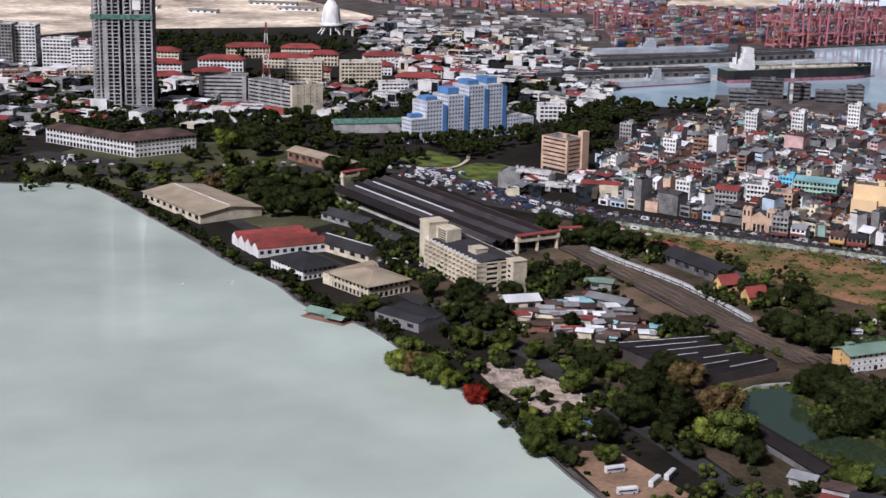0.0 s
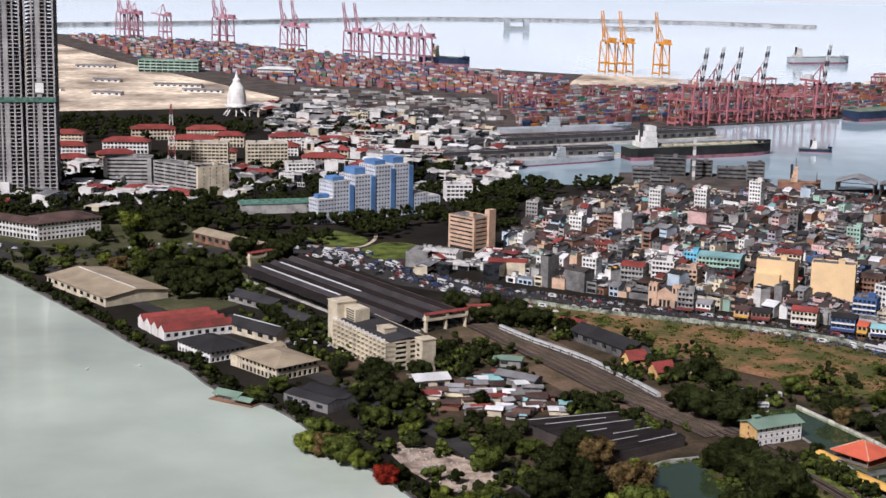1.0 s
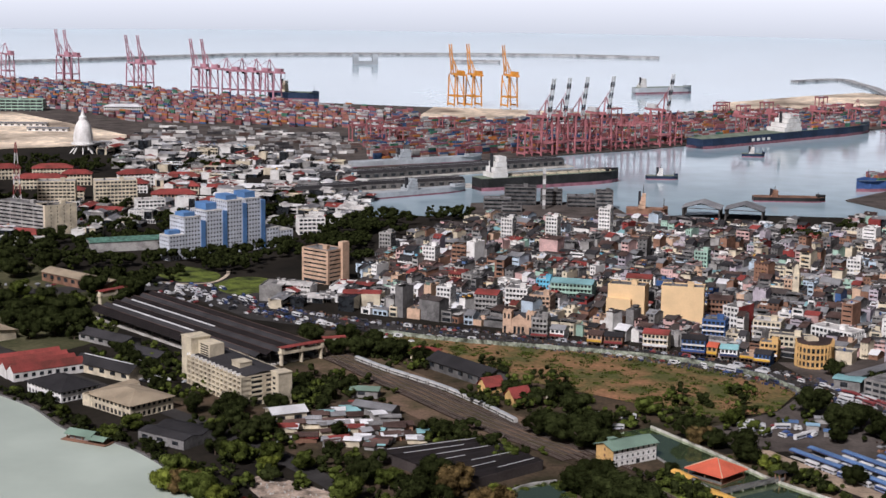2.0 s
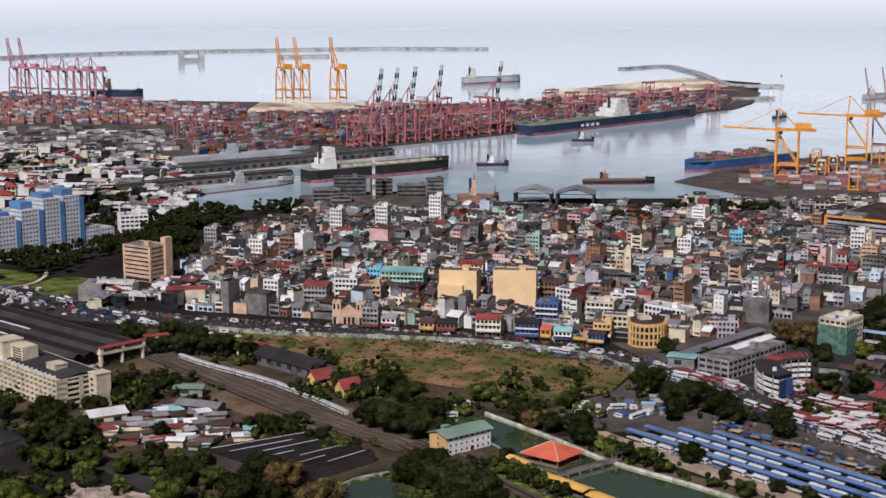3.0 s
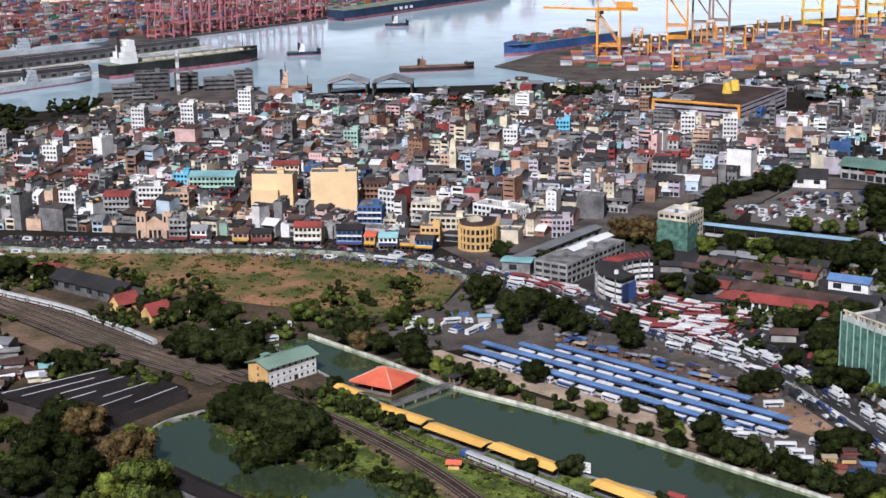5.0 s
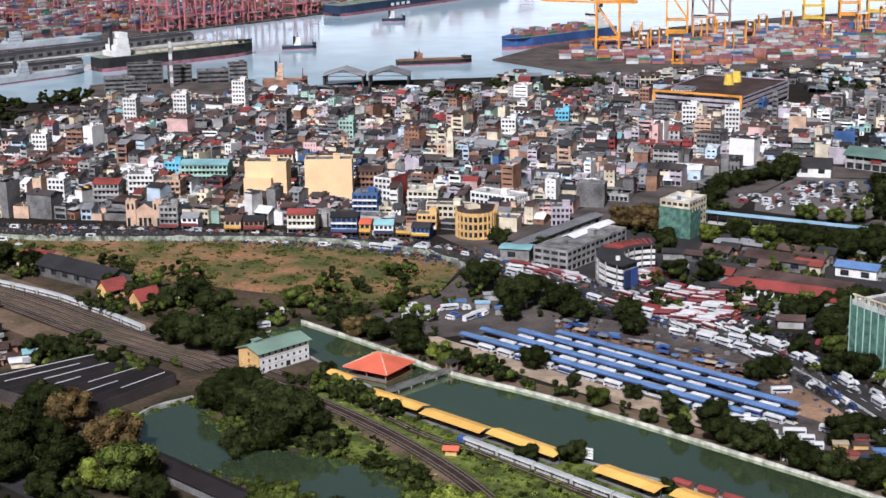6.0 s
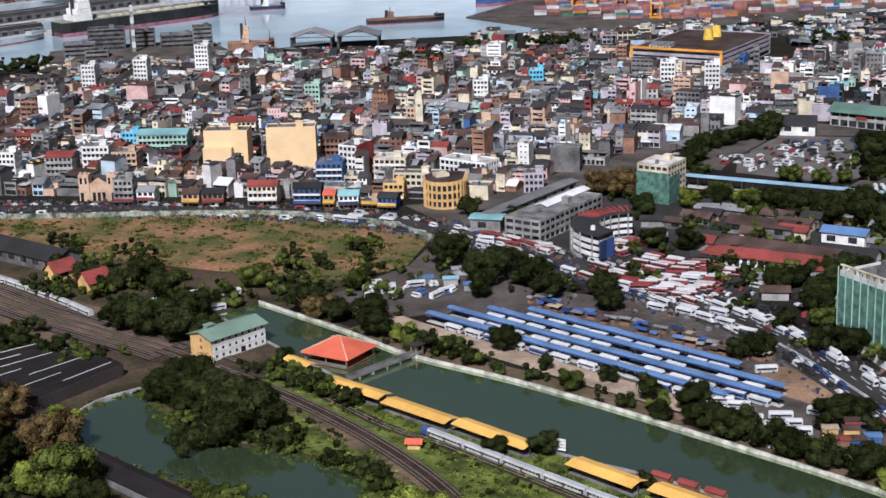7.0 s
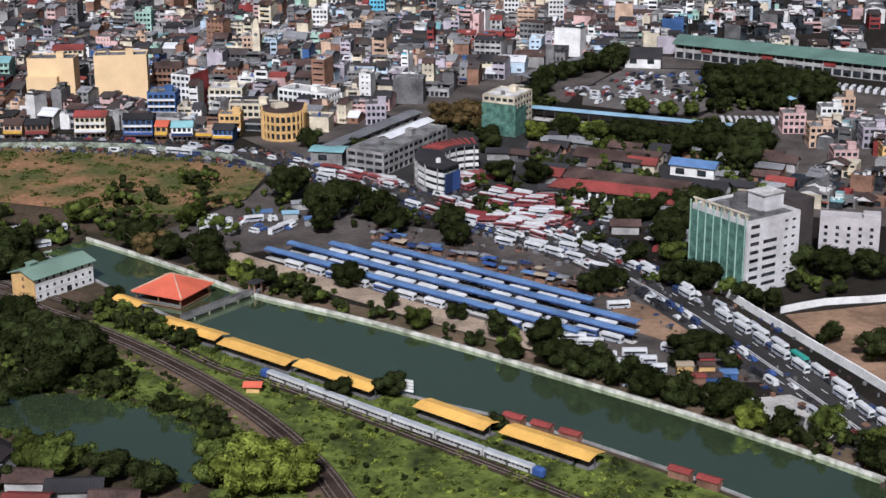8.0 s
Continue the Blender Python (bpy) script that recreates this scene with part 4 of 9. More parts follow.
# trees along the shore and among the sheds
for i, p in enumerate(SHORE):
    if 10 < i < len(SHORE) - 14 and p.y > 470 and i % 2:
        q = p + Vector((3.5 + random.uniform(0, 3), 2 + random.uniform(0, 3)))
        tree(q.x / 0.976, q.y / 0.976, random.choice(["dark2", "green2", "dark2", "green1"]), random.uniform(0.45, 0.8))
for x, y, k, s in ((-16, 596, "lime", 1.1), (-8, 590, "rust", 1.0), (-4, 583, "green1", 1.1), (-12, 605, "green1", 1.1), (4, 576, "lime", 0.75), (14, 560, "red", 1.0), (26, 615, "lime", 0.7), (18, 655, "dark1", 0.9), (10, 688, "dark1", 1.0), (28, 628, "green1", 0.8),
                   (16, 700, "dark1", 1.0), (-3, 705, "dark2", 1.1), (27, 664, "dark3", 0.8), (35, 700, "dark1", 0.9), (5, 640, "dark2", 0.9), (-30, 680, "green1", 0.9), (-40, 668, "green2", 1), (-19, 742, "dark1", 0.8), (-24, 780, "dark1", 0.8), (-33, 795, "dark2", 1),
                   (16, 680, "dark2", 1), (-14, 795, "dark2", 0.9), (-37, 815, "dark1", 0.8), (6, 664, "dark1", 0.9), (34, 652, "dark2", 0.8), (12, 628, "green1", 0.9), (41, 615, "green1", 0.9), (54, 628, "dark2", 0.9), (54, 575, "green1", 1.0), (63, 594, "dark3", 0.9), (72, 585, "green1", 1.0),
                   (90, 585, "dark3", 0.9), (80, 572, "dark1", 1.1), (33, 540, "lime", 0.7), (36, 520, "green1", 0.9), (45, 526, "lime", 0.9), (52, 535, "green2", 1), (68, 554, "green1", 0.9), (35, 506, "green1", 1.0), (98, 580, "rust", 1.15), (88, 560, "dark1", 0.9), (92, 571, "rust", 0.9), (112, 560, "lime", 0.9),
                   (106, 545, "rust", 1.1), (92, 545, "dark2", 1.0), (80, 520, "dark2", 1), (104, 513, "green1", 1.5), (96, 520, "lime", 0.9), (71, 539, "dark3", 0.9), (84, 532, "dark1", 1.1), (107, 500, "dark1", 0.9), (76, 560, "dark1", 1.2), (136, 487, "green1", 0.8), (141, 478, "green1", 1.0), (60, 520, "dark1", 0.9), (58, 500, "green2", 0.9), (88, 506, "dark2", 0.9),
                   (-112, 945, "dark3", 1.0), (-93, 928, "green1", 1.2), (-74, 908, "dark3", 1.1), (-61, 975, "dark3", 1.0), (-39, 962, "dark3", 1.1), (-77, 868, "dark3", 1.1), (-120, 925, "green1", 1.1), (-105, 975, "green1", 1.1), (-134, 935, "rust", 0.9), (-65, 885, "dark3", 1.0), (-98, 905, "dark3", 1.1), (-88, 950, "dark3", 1),
                   (-84, 884, "dark3", 1.0), (-70, 940, "green2", 1.2), (-126, 960, "green2", 1.2), (-100, 885, "dark1", 1.1), (-90, 862, "dark1", 0.9), (-66, 860, "dark2", 1), (-36, 975, "dark3", 0.9), (-44, 950, "dark1", 1), (-145, 955, "lime", 0.8), (-175, 985, "lime", 0.8), (-190, 960, "dark1", 0.9), (-215, 960, "dark1", 1), (-235, 955, "dark2", 1), (-255, 960, "dark1", 0.9), (-205, 930, "dark2", 0.9),
                   (-180, 925, "dark2", 0.9), (-165, 940, "green1", 0.8), (-150, 915, "dark2", 0.8), (-52, 1010, "dark1", 0.9), (-130, 1000, "green1", 1.1), (-115, 1040, "dark3", 1), (-140, 1060, "lime", 1.4), (-122, 1062, "dark3", 1.3), (-95, 1060, "dark3", 1.1), (-160, 1085, "dark1", 1)):
    tree(x, y, k, s)
# ---------------------------------------------------------------- railway land, canal and bus stand
random.seed(23)
rail, sleepers = Geo(), Geo()
for ln, offs in (([p for p in TRACK_MAIN if p.y > 600], (-8.6, -5.6, -2.0, 1.8, 5.4, 8.4)), ([p for p in TRACK_MAIN if p.y < 606], (-2.0, 1.8)), (TRACK_SIDE, (0.0,))):
    for o in offs:
        for k in (-0.65, 0.65):
            strip(rail, ln, 0.2, 0.35, 0.5, 0, o + k)
YARD_EARTH = mat("brown_rail_yard_earth", (0.15, 0.1, 0.068), 0.95, 0.35, 0.06, 0.6, 0.3, stain=(0.05, 0.05, 0.02))
for nm, off, wd in (("ground_rail_yard_west", 17, 13), ("ground_rail_yard_east", -14, 7)):
    strip(g := Geo(), [p for p in TRACK_MAIN if 628 < p.y < 815], wd, 0.0, 0.2, 0, off)
    tagged(g.ob(nm, YARD_EARTH), "brown earth of the rail yard with weeds", "ground", kind="structure")
for off in (-3.8, -0.1, 3.6):
    strip(g := Geo(), [p for p in TRACK_MAIN if 604 < p.y < 815], 1.5, 0.2, 0.37, 0, off)
    tagged(g.ob("rail_cess", YARD_EARTH), "weedy earth strip between railway tracks", "rail bed", kind="structure")
strip(g := Geo(), [p for p in TRACK_MAIN if 400 < p.y < 560], 4.4, 0.2, 0.31, 0, 5.3)
tagged(g.ob("ground_track_shoulder", YARD_EARTH), "brown earth shoulder beside the railway curve", "ground", kind="structure")
tagged(rail.ob("rails", RAIL), "worn steel rails on brown ballast", "rails", kind="stuff")
for p, q in zip(TRACK_MAIN, TRACK_MAIN[1:]):
    d = (q - p).normalized()
    s = Vector((d.y, -d.x))
    for j in range(3):
        c = p.lerp(q, j / 3)
        for o in (-8.6, -5.6, -2.0, 1.8, 5.4, 8.4) if p.y > 600 else (-2.0, 1.8):
            a = c + s * (o - 1.1)
            b = c + s * (o + 1.1)
            sleepers.beam((a.x, a.y, 0.37), (b.x, b.y, 0.37), 0.22)
tagged(sleepers.ob("sleepers", BARK), "dark railway sleepers", "sleepers", kind="stuff")


def coach_model(roof, body):
    o = thing("coach", "", "train", 0, -3500)
    L, W = 14.6, 2.5
    prof = [(-W / 2, 0.8), (W / 2, 0.8), (W / 2, 2.5), (W / 2 - 0.3, 2.95), (0.5, 3.15), (-0.5, 3.15), (-W / 2 + 0.3, 2.95), (-W / 2, 2.5)]
    n = len(prof)
    part("body", Geo().add([(-L / 2, y, z) for y, z in prof] + [(L / 2, y, z) for y, z in prof], [tuple(range(n))[::-1], tuple(range(n, 2 * n))] + [(i, i + n, (i + 1) % n + n, (i + 1) % n) for i in range(n)]), body, o)
    part("roof", Geo().box(-L / 2 + 0.1, -W / 2 + 0.35, 2.95, L / 2 - 0.1, W / 2 - 0.35, 3.24), roof, o)
    win = Geo().box(0, -W / 2 - 0.02, 1.65, 1.0, W / 2 + 0.02, 2.3).mesh("window", GLASS)
    for i in range(10):
        q = new("window", win)
        q.parent = o
        q.location.x = -L / 2 + 1.0 + i * 1.28
    for sx in (-L / 2 + 0.35, -0.4, L / 2 - 1.1):
        part("door", Geo().box(sx, -W / 2 - 0.03, 0.85, sx + 0.75, W / 2 + 0.03, 2.5), STEEL, o)
    for sx in (-L * 0.33, L * 0.33):
        part("bogie", Geo().box(sx - 1.3, -0.9, 0.4, sx + 1.3, 0.9, 0.85), STEEL, o)
    return o


def along(line, start, gap, count):
    """Places and headings at even steps along a plan line."""
    out, need, run = [], start, 0.0
    for p, q in zip(line, line[1:]):
        ln = (q - p).length
        while run + ln >= need and len(out) < count:
            c = p.lerp(q, (need - run) / ln)
            d = q - p
            out.append((c.x, c.y, math.degrees(math.atan2(d.y, d.x))))
            need += gap
        run += ln
    return out


SILVER = mat("pale_coach_roof", (0.42, 0.44, 0.46), 0.4, 0.12, 0.3, 2, 0)
CREAMY = mat("cream_coach_side", (0.5, 0.49, 0.46), 0.5, 0.12, 0.3, 2, 0)
TRAIN_LINE = smooth_line([(202.5, 498), (219, 453), (235, 411), (240, 398)], 5)
coach = coach_model(SILVER, CREAMY)
for x, y, r in along(TRAIN_LINE, 8.6, 15.1, 6):
    q = tagged(copy_thing(coach, pose(x, y, 0.1, 0, 0, r)), "silver-roofed passenger coach of a standing train", "train", "train on the siding")
    q.scale = (1, 0.8, 0.8)
cab = tagged(thing("power_car_nose", "blue rounded nose of the standing train", "train", *along(TRAIN_LINE, 0.2, 1, 1)[0], 0.1))
part("nose", rounded(3.2, 2.05, 0.6, 2.55, 0.5), PAINT["blue"], cab)
part("underframe", Geo().box(-1, -0.8, 0.3, 1, 0.8, 0.65), STEEL, cab)
end = along(TRAIN_LINE, 8.6 + 5.58 * 15.1, 1, 1)[0]
tagged(copy_thing(cab, pose(end[0], end[1], 0.1, 0, 0, end[2])), "blue rounded nose of the standing train", "train")
main = smooth_line([(80, 776), (92, 752), (114, 715), (128, 682), (138, 653), (146, 630)], 6)
for x, y, r in along(main, 8, 15.1, 9):
    tagged(copy_thing(coach, pose(x, y, 0.1, 0, 0, r)), "white-roofed passenger coach standing at the station", "train", "train at the station").scale = (1, 0.85, 0.85)
for q in (*coach.children_recursive, coach):
    bpy.data.objects.remove(q)

shed("track_hut", "small orange-walled hut beside the track", 193.6, 490.2, 196.6, 488.4, 2.6, 2.4, 0.5, "yellow", "orange", 1, None, "hut")
o = thing("platform_sign", "pale slatted notice board on two posts", "sign", *front(228, 470, 231, 466)[:3], 0.0)
for i in range(4):
    part("slat", Geo().box(-2.2, -0.08, 1.6 + i * 0.9, 2.2, 0.08, 2.3 + i * 0.9), WHITE, o)
for sx in (-1.8, 1.8):
    part("post", Geo().box(sx - 0.1, 0.08, 0, sx + 0.1, 0.28, 5.0), STEEL, o)

# canal: walls, platform roofs, pavilion, footbridge, house
strip(g := Geo(), CANAL_N, 0.7, 0.0, 1.3)
tagged(g.ob("canal_wall_north", mat("weathered_white_wall", (0.52, 0.5, 0.46), 0.9, 0.25, 0.4, 1.8, 0.2, stain=(0.22, 0.21, 0.18))), "pale weathered canal wall", "wall", kind="structure")
strip(g := Geo(), CANAL_S, 0.6, 0.0, 0.7)
tagged(g.ob("canal_wall_south", WALLS["grey"]), "low canal edge wall", "wall", kind="structure")
strip(g := Geo(), smooth_line([(108, 552), (122, 567), (137, 572)], 5), 0.8, 0.0, 1.2)
tagged(g.ob("pond_wall", WALLS["grey"]), "stepped concrete wall at the pond's end", "wall", kind="structure")


def platform_shelter(x0, y0, x1, y1, width):
    cx, cy, rz, w = front(x0, y0, x1, y1)
    o = thing("platform_shelter", "yellow sheet-roofed shelter along the canal platform", "shelter", cx, cy, rz, group="yellow shelters")
    part("roof", Geo().gable(w, width, 3.3, 0.7, 0.25, 0.15), ROOFS["yellow"], o)
    part("platform", Geo().box(-w / 2, -width / 2 + 1, 0, w / 2, width / 2 - 1, 0.7), WALLS["dark"], o)
    for i in range(int(w / 5) + 1):
        part("post", Geo().box(-w / 2 + 0.4 + i * (w - 0.8) / int(w / 5) - 0.12, -0.12, 0.7, -w / 2 + 0.4 + i * (w - 0.8) / int(w / 5) + 0.12, 0.12, 3.7), STEEL, o)


for a in ((185, 571, 189, 560, 4.5), (190, 546, 200, 524, 6), (200, 521, 210, 497, 6), (212, 496, 222, 470, 6), (228, 456, 236, 435, 6.5), (239, 432, 249, 408, 6.5)):
    platform_shelter(*a)
for x, y in ((243, 441), (246.5, 433.5), (250, 426), (261, 396), (264, 389)):
    shed("canal_hut", "red tin-roofed hut on the canal edge", x, y, x + 2.3, y - 4.8, 2.6, 2.4, 0.5, "brown", "tile", category="hut", over=0.3)
o = thing("canal_pavilion", "open pavilion with a broad orange-tiled hipped roof over the canal", "pavilion", 202, 570, -55)
part("roof", Geo().hip(17, 16, 3.6, 4.6, 0.8), ROOFS["orange"], o)
part("hip_cap", Geo().beam((-0.5, 0, 8.3), (9.2, 8.6, 4.0), 0.35).beam((-0.5, 0, 8.3), (-9.2, -8.6, 4.0), 0.35).beam((0.5, 0, 8.3), (9.2, -8.6, 4.0), 0.35).beam((0.5, 0, 8.3), (-9.2, 8.6, 4.0), 0.35), WALLS["peach"], o)
part("deck", Geo().box(-8.5, -8, 0.5, 8.5, 8, 0.9), WALLS["brown"], o)
for sx in (-8, 0, 8):
    for sy in (-7.5, 7.5):
        part("post", Geo().box(sx - 0.2, sy - 0.2, 0, sx + 0.2, sy + 0.2, 3.7), WALLS["brown"], o)
for sy in (-8, 8):
    part("railing", Geo().box(-8.5, sy - 0.08, 0.9, 8.5, sy + 0.08, 1.8), WALLS["dark"], o)
o = thing("canal_bridge", "narrow weathered footbridge across the canal", "bridge", *front(198, 549, 226, 561)[:3])
part("deck", Geo().box(-16, -1.2, 1.0, 16, 1.2, 1.4), WALLS["dark"], o)
for sy in (-1.2, 1.05):
    part("railing", Geo().box(-16, sy, 1.4, 16, sy + 0.15, 2.3), WALLS["dark"], o)
for sx in (-12, -6, 0, 6, 12):
    part("pier", Geo().box(sx - 0.3, -1, 0, sx + 0.3, 1, 1.0), CONCRETE, o)
part("gate_roof", Geo().hip(4, 3, 4.2, 1.0, 0.4, 0, 14.5, 0), ROOFS["sheet"], o)
for sx in (13, 16):
    part("gate_post", Geo().box(sx - 0.2, -1.3, 0, sx + 0.2, -0.9, 4.2).box(sx - 0.2, 0.9, 0, sx + 0.2, 1.3, 4.2), WALLS["brown"], o)


def canal_house():
    cx, cy, rz, w = front(164, 587, 185, 596)
    o = thing("canal_house", "three-storey house with white front, yellow gable end and green sheet roof", "house", cx, cy, rz)
    d, h = 11.0, 7.6
    part("front_wall", Geo().box(-w / 2 + 0.3, 0, 0, w / 2, 0.3, h).box(-w / 2 + 0.3, d - 0.3, 0, w / 2, d, h).box(w / 2 - 0.3, 0.3, 0, w / 2, d - 0.3, h), WALLS["white"], o)
    part("gable_wall", Geo().box(-w / 2 - 0.02, 0, 0, -w / 2 + 0.3, d, h).add([(-w / 2, 0, h), (-w / 2, d, h), (-w / 2, d / 2, h + 1.5), (-w / 2 + 0.3, 0, h), (-w / 2 + 0.3, d, h), (-w / 2 + 0.3, d / 2, h + 1.5)], [(0, 1, 2), (5, 4, 3), (0, 2, 5, 3), (1, 4, 5, 2)]), WALLS["yellow"], o, "yellow painted gable end")
    part("floor_slab", Geo().box(-w / 2 + 0.4, 0.3, 2.4, w / 2 - 0.4, d - 0.4, 2.6), CONCRETE, o)
    part("roof", Geo().gable(w, d, h, 1.7, 0.9, 0.2, 0, 0, d / 2), ROOFS["green"], o)
    part("roof_vent", Geo().box(-w * 0.35, d * 0.55, h + 1.2, -w * 0.35 + 3, d * 0.55 + 2, h + 2.6).box(-w * 0.35 - 0.3, d * 0.55 - 0.3, h + 2.6, -w * 0.35 + 3.3, d * 0.55 + 2.3, h + 2.8), ROOFS["green"], o)
    for i in range(3):
        part("string_course", Geo().box(-w / 2 + 0.3, -0.06, i * 2.5 + 0.05, w / 2, 0, i * 2.5 + 0.2), CONCRETE, o)
        for k in range(8):
            x = -w / 2 + 1.6 + k * (w - 3.4) / 7
            if i == 0 and k == 4:
                part("door", Geo().box(x - 0.5, -0.03, 0, x + 1.4, 0.1, 2.1), GLASS, o)
            else:
                wn2 = part("window", Geo().box(x, -0.02, i * 2.5 + 0.95, x + 0.85, 0.1, i * 2.5 + 1.95), GLASS, o)
                part("sill", Geo().box(x - 0.1, -0.16, i * 2.5 + 0.84, x + 0.95, 0, i * 2.5 + 0.94), WALLS["white"], wn2)
        part("window", Geo().box(-w / 2 - 0.04, d * 0.44, i * 2.5 + 0.9, -w / 2 + 0.1, d * 0.44 + 1.1, i * 2.5 + 2.1), WALLS["brown"], o, "brown shuttered window")


canal_house()
shed("rail_house", "small orange-walled house with a steep red-tiled roof beside the track", 134, 703, 143, 707, 7, 4.2, 3.4, "yellow", "tile", 1, None, "house")
shed("rail_house", "small orange-walled house with a steep red-tiled roof beside the track", 143, 683, 152, 687, 7, 4.2, 3.4, "yellow", "tile", 1, None, "house")
hipped("rail_store", "red-tiled house among dark trees", 160, 690, 170, 682, 7, 3.5, 2.4, "cream", "tile")
shed("engine_shed", "dark sheet-roofed engine shed by the station yard", 114, 756, 136, 716, 14, 5, 3.2, "dark", "sheet", 1, None)
hipped("signal_cabin", "small red-roofed signal building", 108, 775, 120, 768, 7, 5, 2, "cream", "tile")
hipped("white_cabin", "small white cabin beside the tracks", 158, 652, 162, 648, 4, 3, 1.5, "white", "white")

# bus stand: long blue roofs with buses between them
for k, (a, b) in enumerate((((243, 593), (291, 479)), ((252, 595), (304, 470)), ((264, 588), (310, 477)), ((276, 580), (309, 499)))):
    cx, cy, rz, w = front(*a, *b)
    o = thing("bus_shelter", "long blue sheet-roofed bus shelter", "bus shelter", cx, cy, rz, group="bus stand roofs")
    part("roof", Geo().gable(w, 2.9, 3.3, 0.35, 0.2, 0.14), ROOFS["blue"], o)
    part("kerb", Geo().box(-w / 2, -1.2, 0, w / 2, 1.2, 0.3), CONCRETE, o)
    post = Geo().box(-0.12, -0.12, 0.3, 0.12, 0.12, 3.6).mesh("post", STEEL)
    for i in range(14):
        q = new("post", post)
        q.parent = o
        q.location = (-w / 2 + 1 + i * (w - 2) / 13, 0, 0)
    part("fascia", Geo().box(-w / 2 - 0.2, -1.75, 2.9, w / 2 + 0.2, -1.65, 3.2), PAINT["blue"], o)
    d = Vector((b[0] - a[0], b[1] - a[1])).normalized()
    s = Vector((d.y, -d.x))
    for i in range(int(w / 9.6)):
        for side in (-1, 1):
            if random.random() < 0.75:
                c = Vector(a) + d * (5 + i * 9.6 + random.uniform(-1, 1)) + s * side * 2.95
                bus(c.x, c.y, rz + random.uniform(-3, 3), random.choice(["white", "white", "white", "blue", "white"]))
tarps = [PAINT["blue"], ROOFS["zinc"], ROOFS["rust"], ROOFS["ltan"], ROOFS["zinc"], ROOFS["blue"], PAINT["navy"]]
for i in range(56):
    t = random.random()
    c = Vector((284, 592)).lerp(Vector((320, 505)), t) + Vector((random.uniform(-5, 5), random.uniform(-3, 4)))
    w, d = random.uniform(2, 5), random.uniform(1.8, 3)
    o = thing("market_stall", "small street stall under a patched cover", "stall", c.x, c.y, -64 + random.uniform(-12, 12), group="street stalls")
    h = random.uniform(2.0, 2.8)
    part("cover", Geo().gable(w, d, h, 0.35, 0.2, 0.08), tarps[i % 7], o)
    part("counter", Geo().box(-w / 2 + 0.2, -d / 2 + 0.2, 0, w / 2 - 0.2, d / 2 - 0.2, 1.0), WALLS["brown"], o)
    for sx in (-1, 1):
        f = Geo().beam((sx * w * 0.45, -d * 0.45, 0), (sx * w * 0.45, -d * 0.45, h), 0.1).beam((sx * w * 0.45, d * 0.45, 0), (sx * w * 0.45, d * 0.45, h), 0.1).beam((sx * w * 0.45, -d * 0.45, h - 0.05), (sx * w * 0.45, d * 0.45, h - 0.05), 0.1)
        part("end_frame", f, STEEL, o)
for i in range(9):
    c = Vector((236, 632)).lerp(Vector((262, 612)), random.random()) + Vector((random.uniform(-3, 3), random.uniform(-3, 8)))
    bus(c.x, c.y, random.choice([-64, -60, 20, 30]), random.choice(["white", "blue", "white"]))
for i in range(9):
    bus(286 + random.uniform(-4, 6), 480 - i * 5 + random.uniform(-1, 1), -30 + random.uniform(-8, 8))
o = thing("billboard", "long pale hoarding standing beside the bus stand", "billboard", *front(279, 480, 287, 464)[:3])
part("panel", Geo().box(-9, -0.1, 0.8, 9, 0.1, 4.2), WHITE, o)
for sx in (-8, -4, 0, 4, 8):
    part("post", Geo().box(sx - 0.12, 0.1, 0, sx + 0.12, 0.34, 4.0), STEEL, o)
# red buses packed in the yard behind, and queues in the road
for i in range(15):
    for j in range(5):
        if random.random() < 0.8:
            c = Vector((317, 603)) + Vector((0.45, -0.89)) * (j * 8.4 + random.uniform(-1.2, 1.2)) + Vector((0.89, 0.45)) * (i * 2.7 + random.uniform(-0.3, 0.3))
            bus(c.x, c.y, (-63 if j < 2 else -40) + random.uniform(-9, 9), random.choice(["red", "allred", "allred", "white", "red", "red"]), 0.15)
for i in range(16):
    a = radians(40 + i * 11)
    bus(351 + 9.5 * math.cos(a), 634 + 9.5 * math.sin(a), math.degrees(a), random.choice(["allred", "red"]), 0.15)
for i in range(16):
    c = Vector((300, 690)).lerp(Vector((322, 640)), random.random()) + Vector((random.uniform(-3, 5), random.uniform(-3, 4)))
    bus(c.x, c.y, -60 + random.uniform(-25, 25), random.choice(["allred", "red", "white"]), 0.16)
lane = along(MAIN_ROAD, 0, 5.2, 400)
for i, (x, y, r) in enumerate(lane):
    if y < 560 and y > 330:
        nx, ny = math.sin(radians(r)), -math.cos(radians(r))
        for off in (-7.2, -4.4, 4.6):
            u = random.random()
            if off < 0 and u < 0.74 and i % 2 == (0 if off < -5 else 1):
                bus(x + nx * off, y + ny * off, r + random.uniform(-3, 3), "green" if random.random() < 0.07 else "white", 0.16)
            elif u < 0.55:
                car(x + nx * (off + random.uniform(-0.8, 0.8)), y + ny * off, r + random.uniform(-5, 5), None, 0.16)
    elif y < 760 and x > 60:
        nx, ny = math.sin(radians(r)), -math.cos(radians(r))
        for off in (-8, -4.5, 0, 4, 8):
            if random.random() < 0.4:
                if random.random() < 0.22:
                    bus(x + nx * off, y + ny * off, r, random.choice(["white", "red", "white"]), 0.16)
                else:
                    car(x + nx * off, y + ny * off, r + random.uniform(-6, 6), None, 0.16)
for p in (Vector((180, 640)), Vector((190, 655)), Vector((176, 660)), Vector((240, 640)), Vector((254, 632))):
    bus(p.x, p.y, 0 + random.uniform(-20, 20), "white")

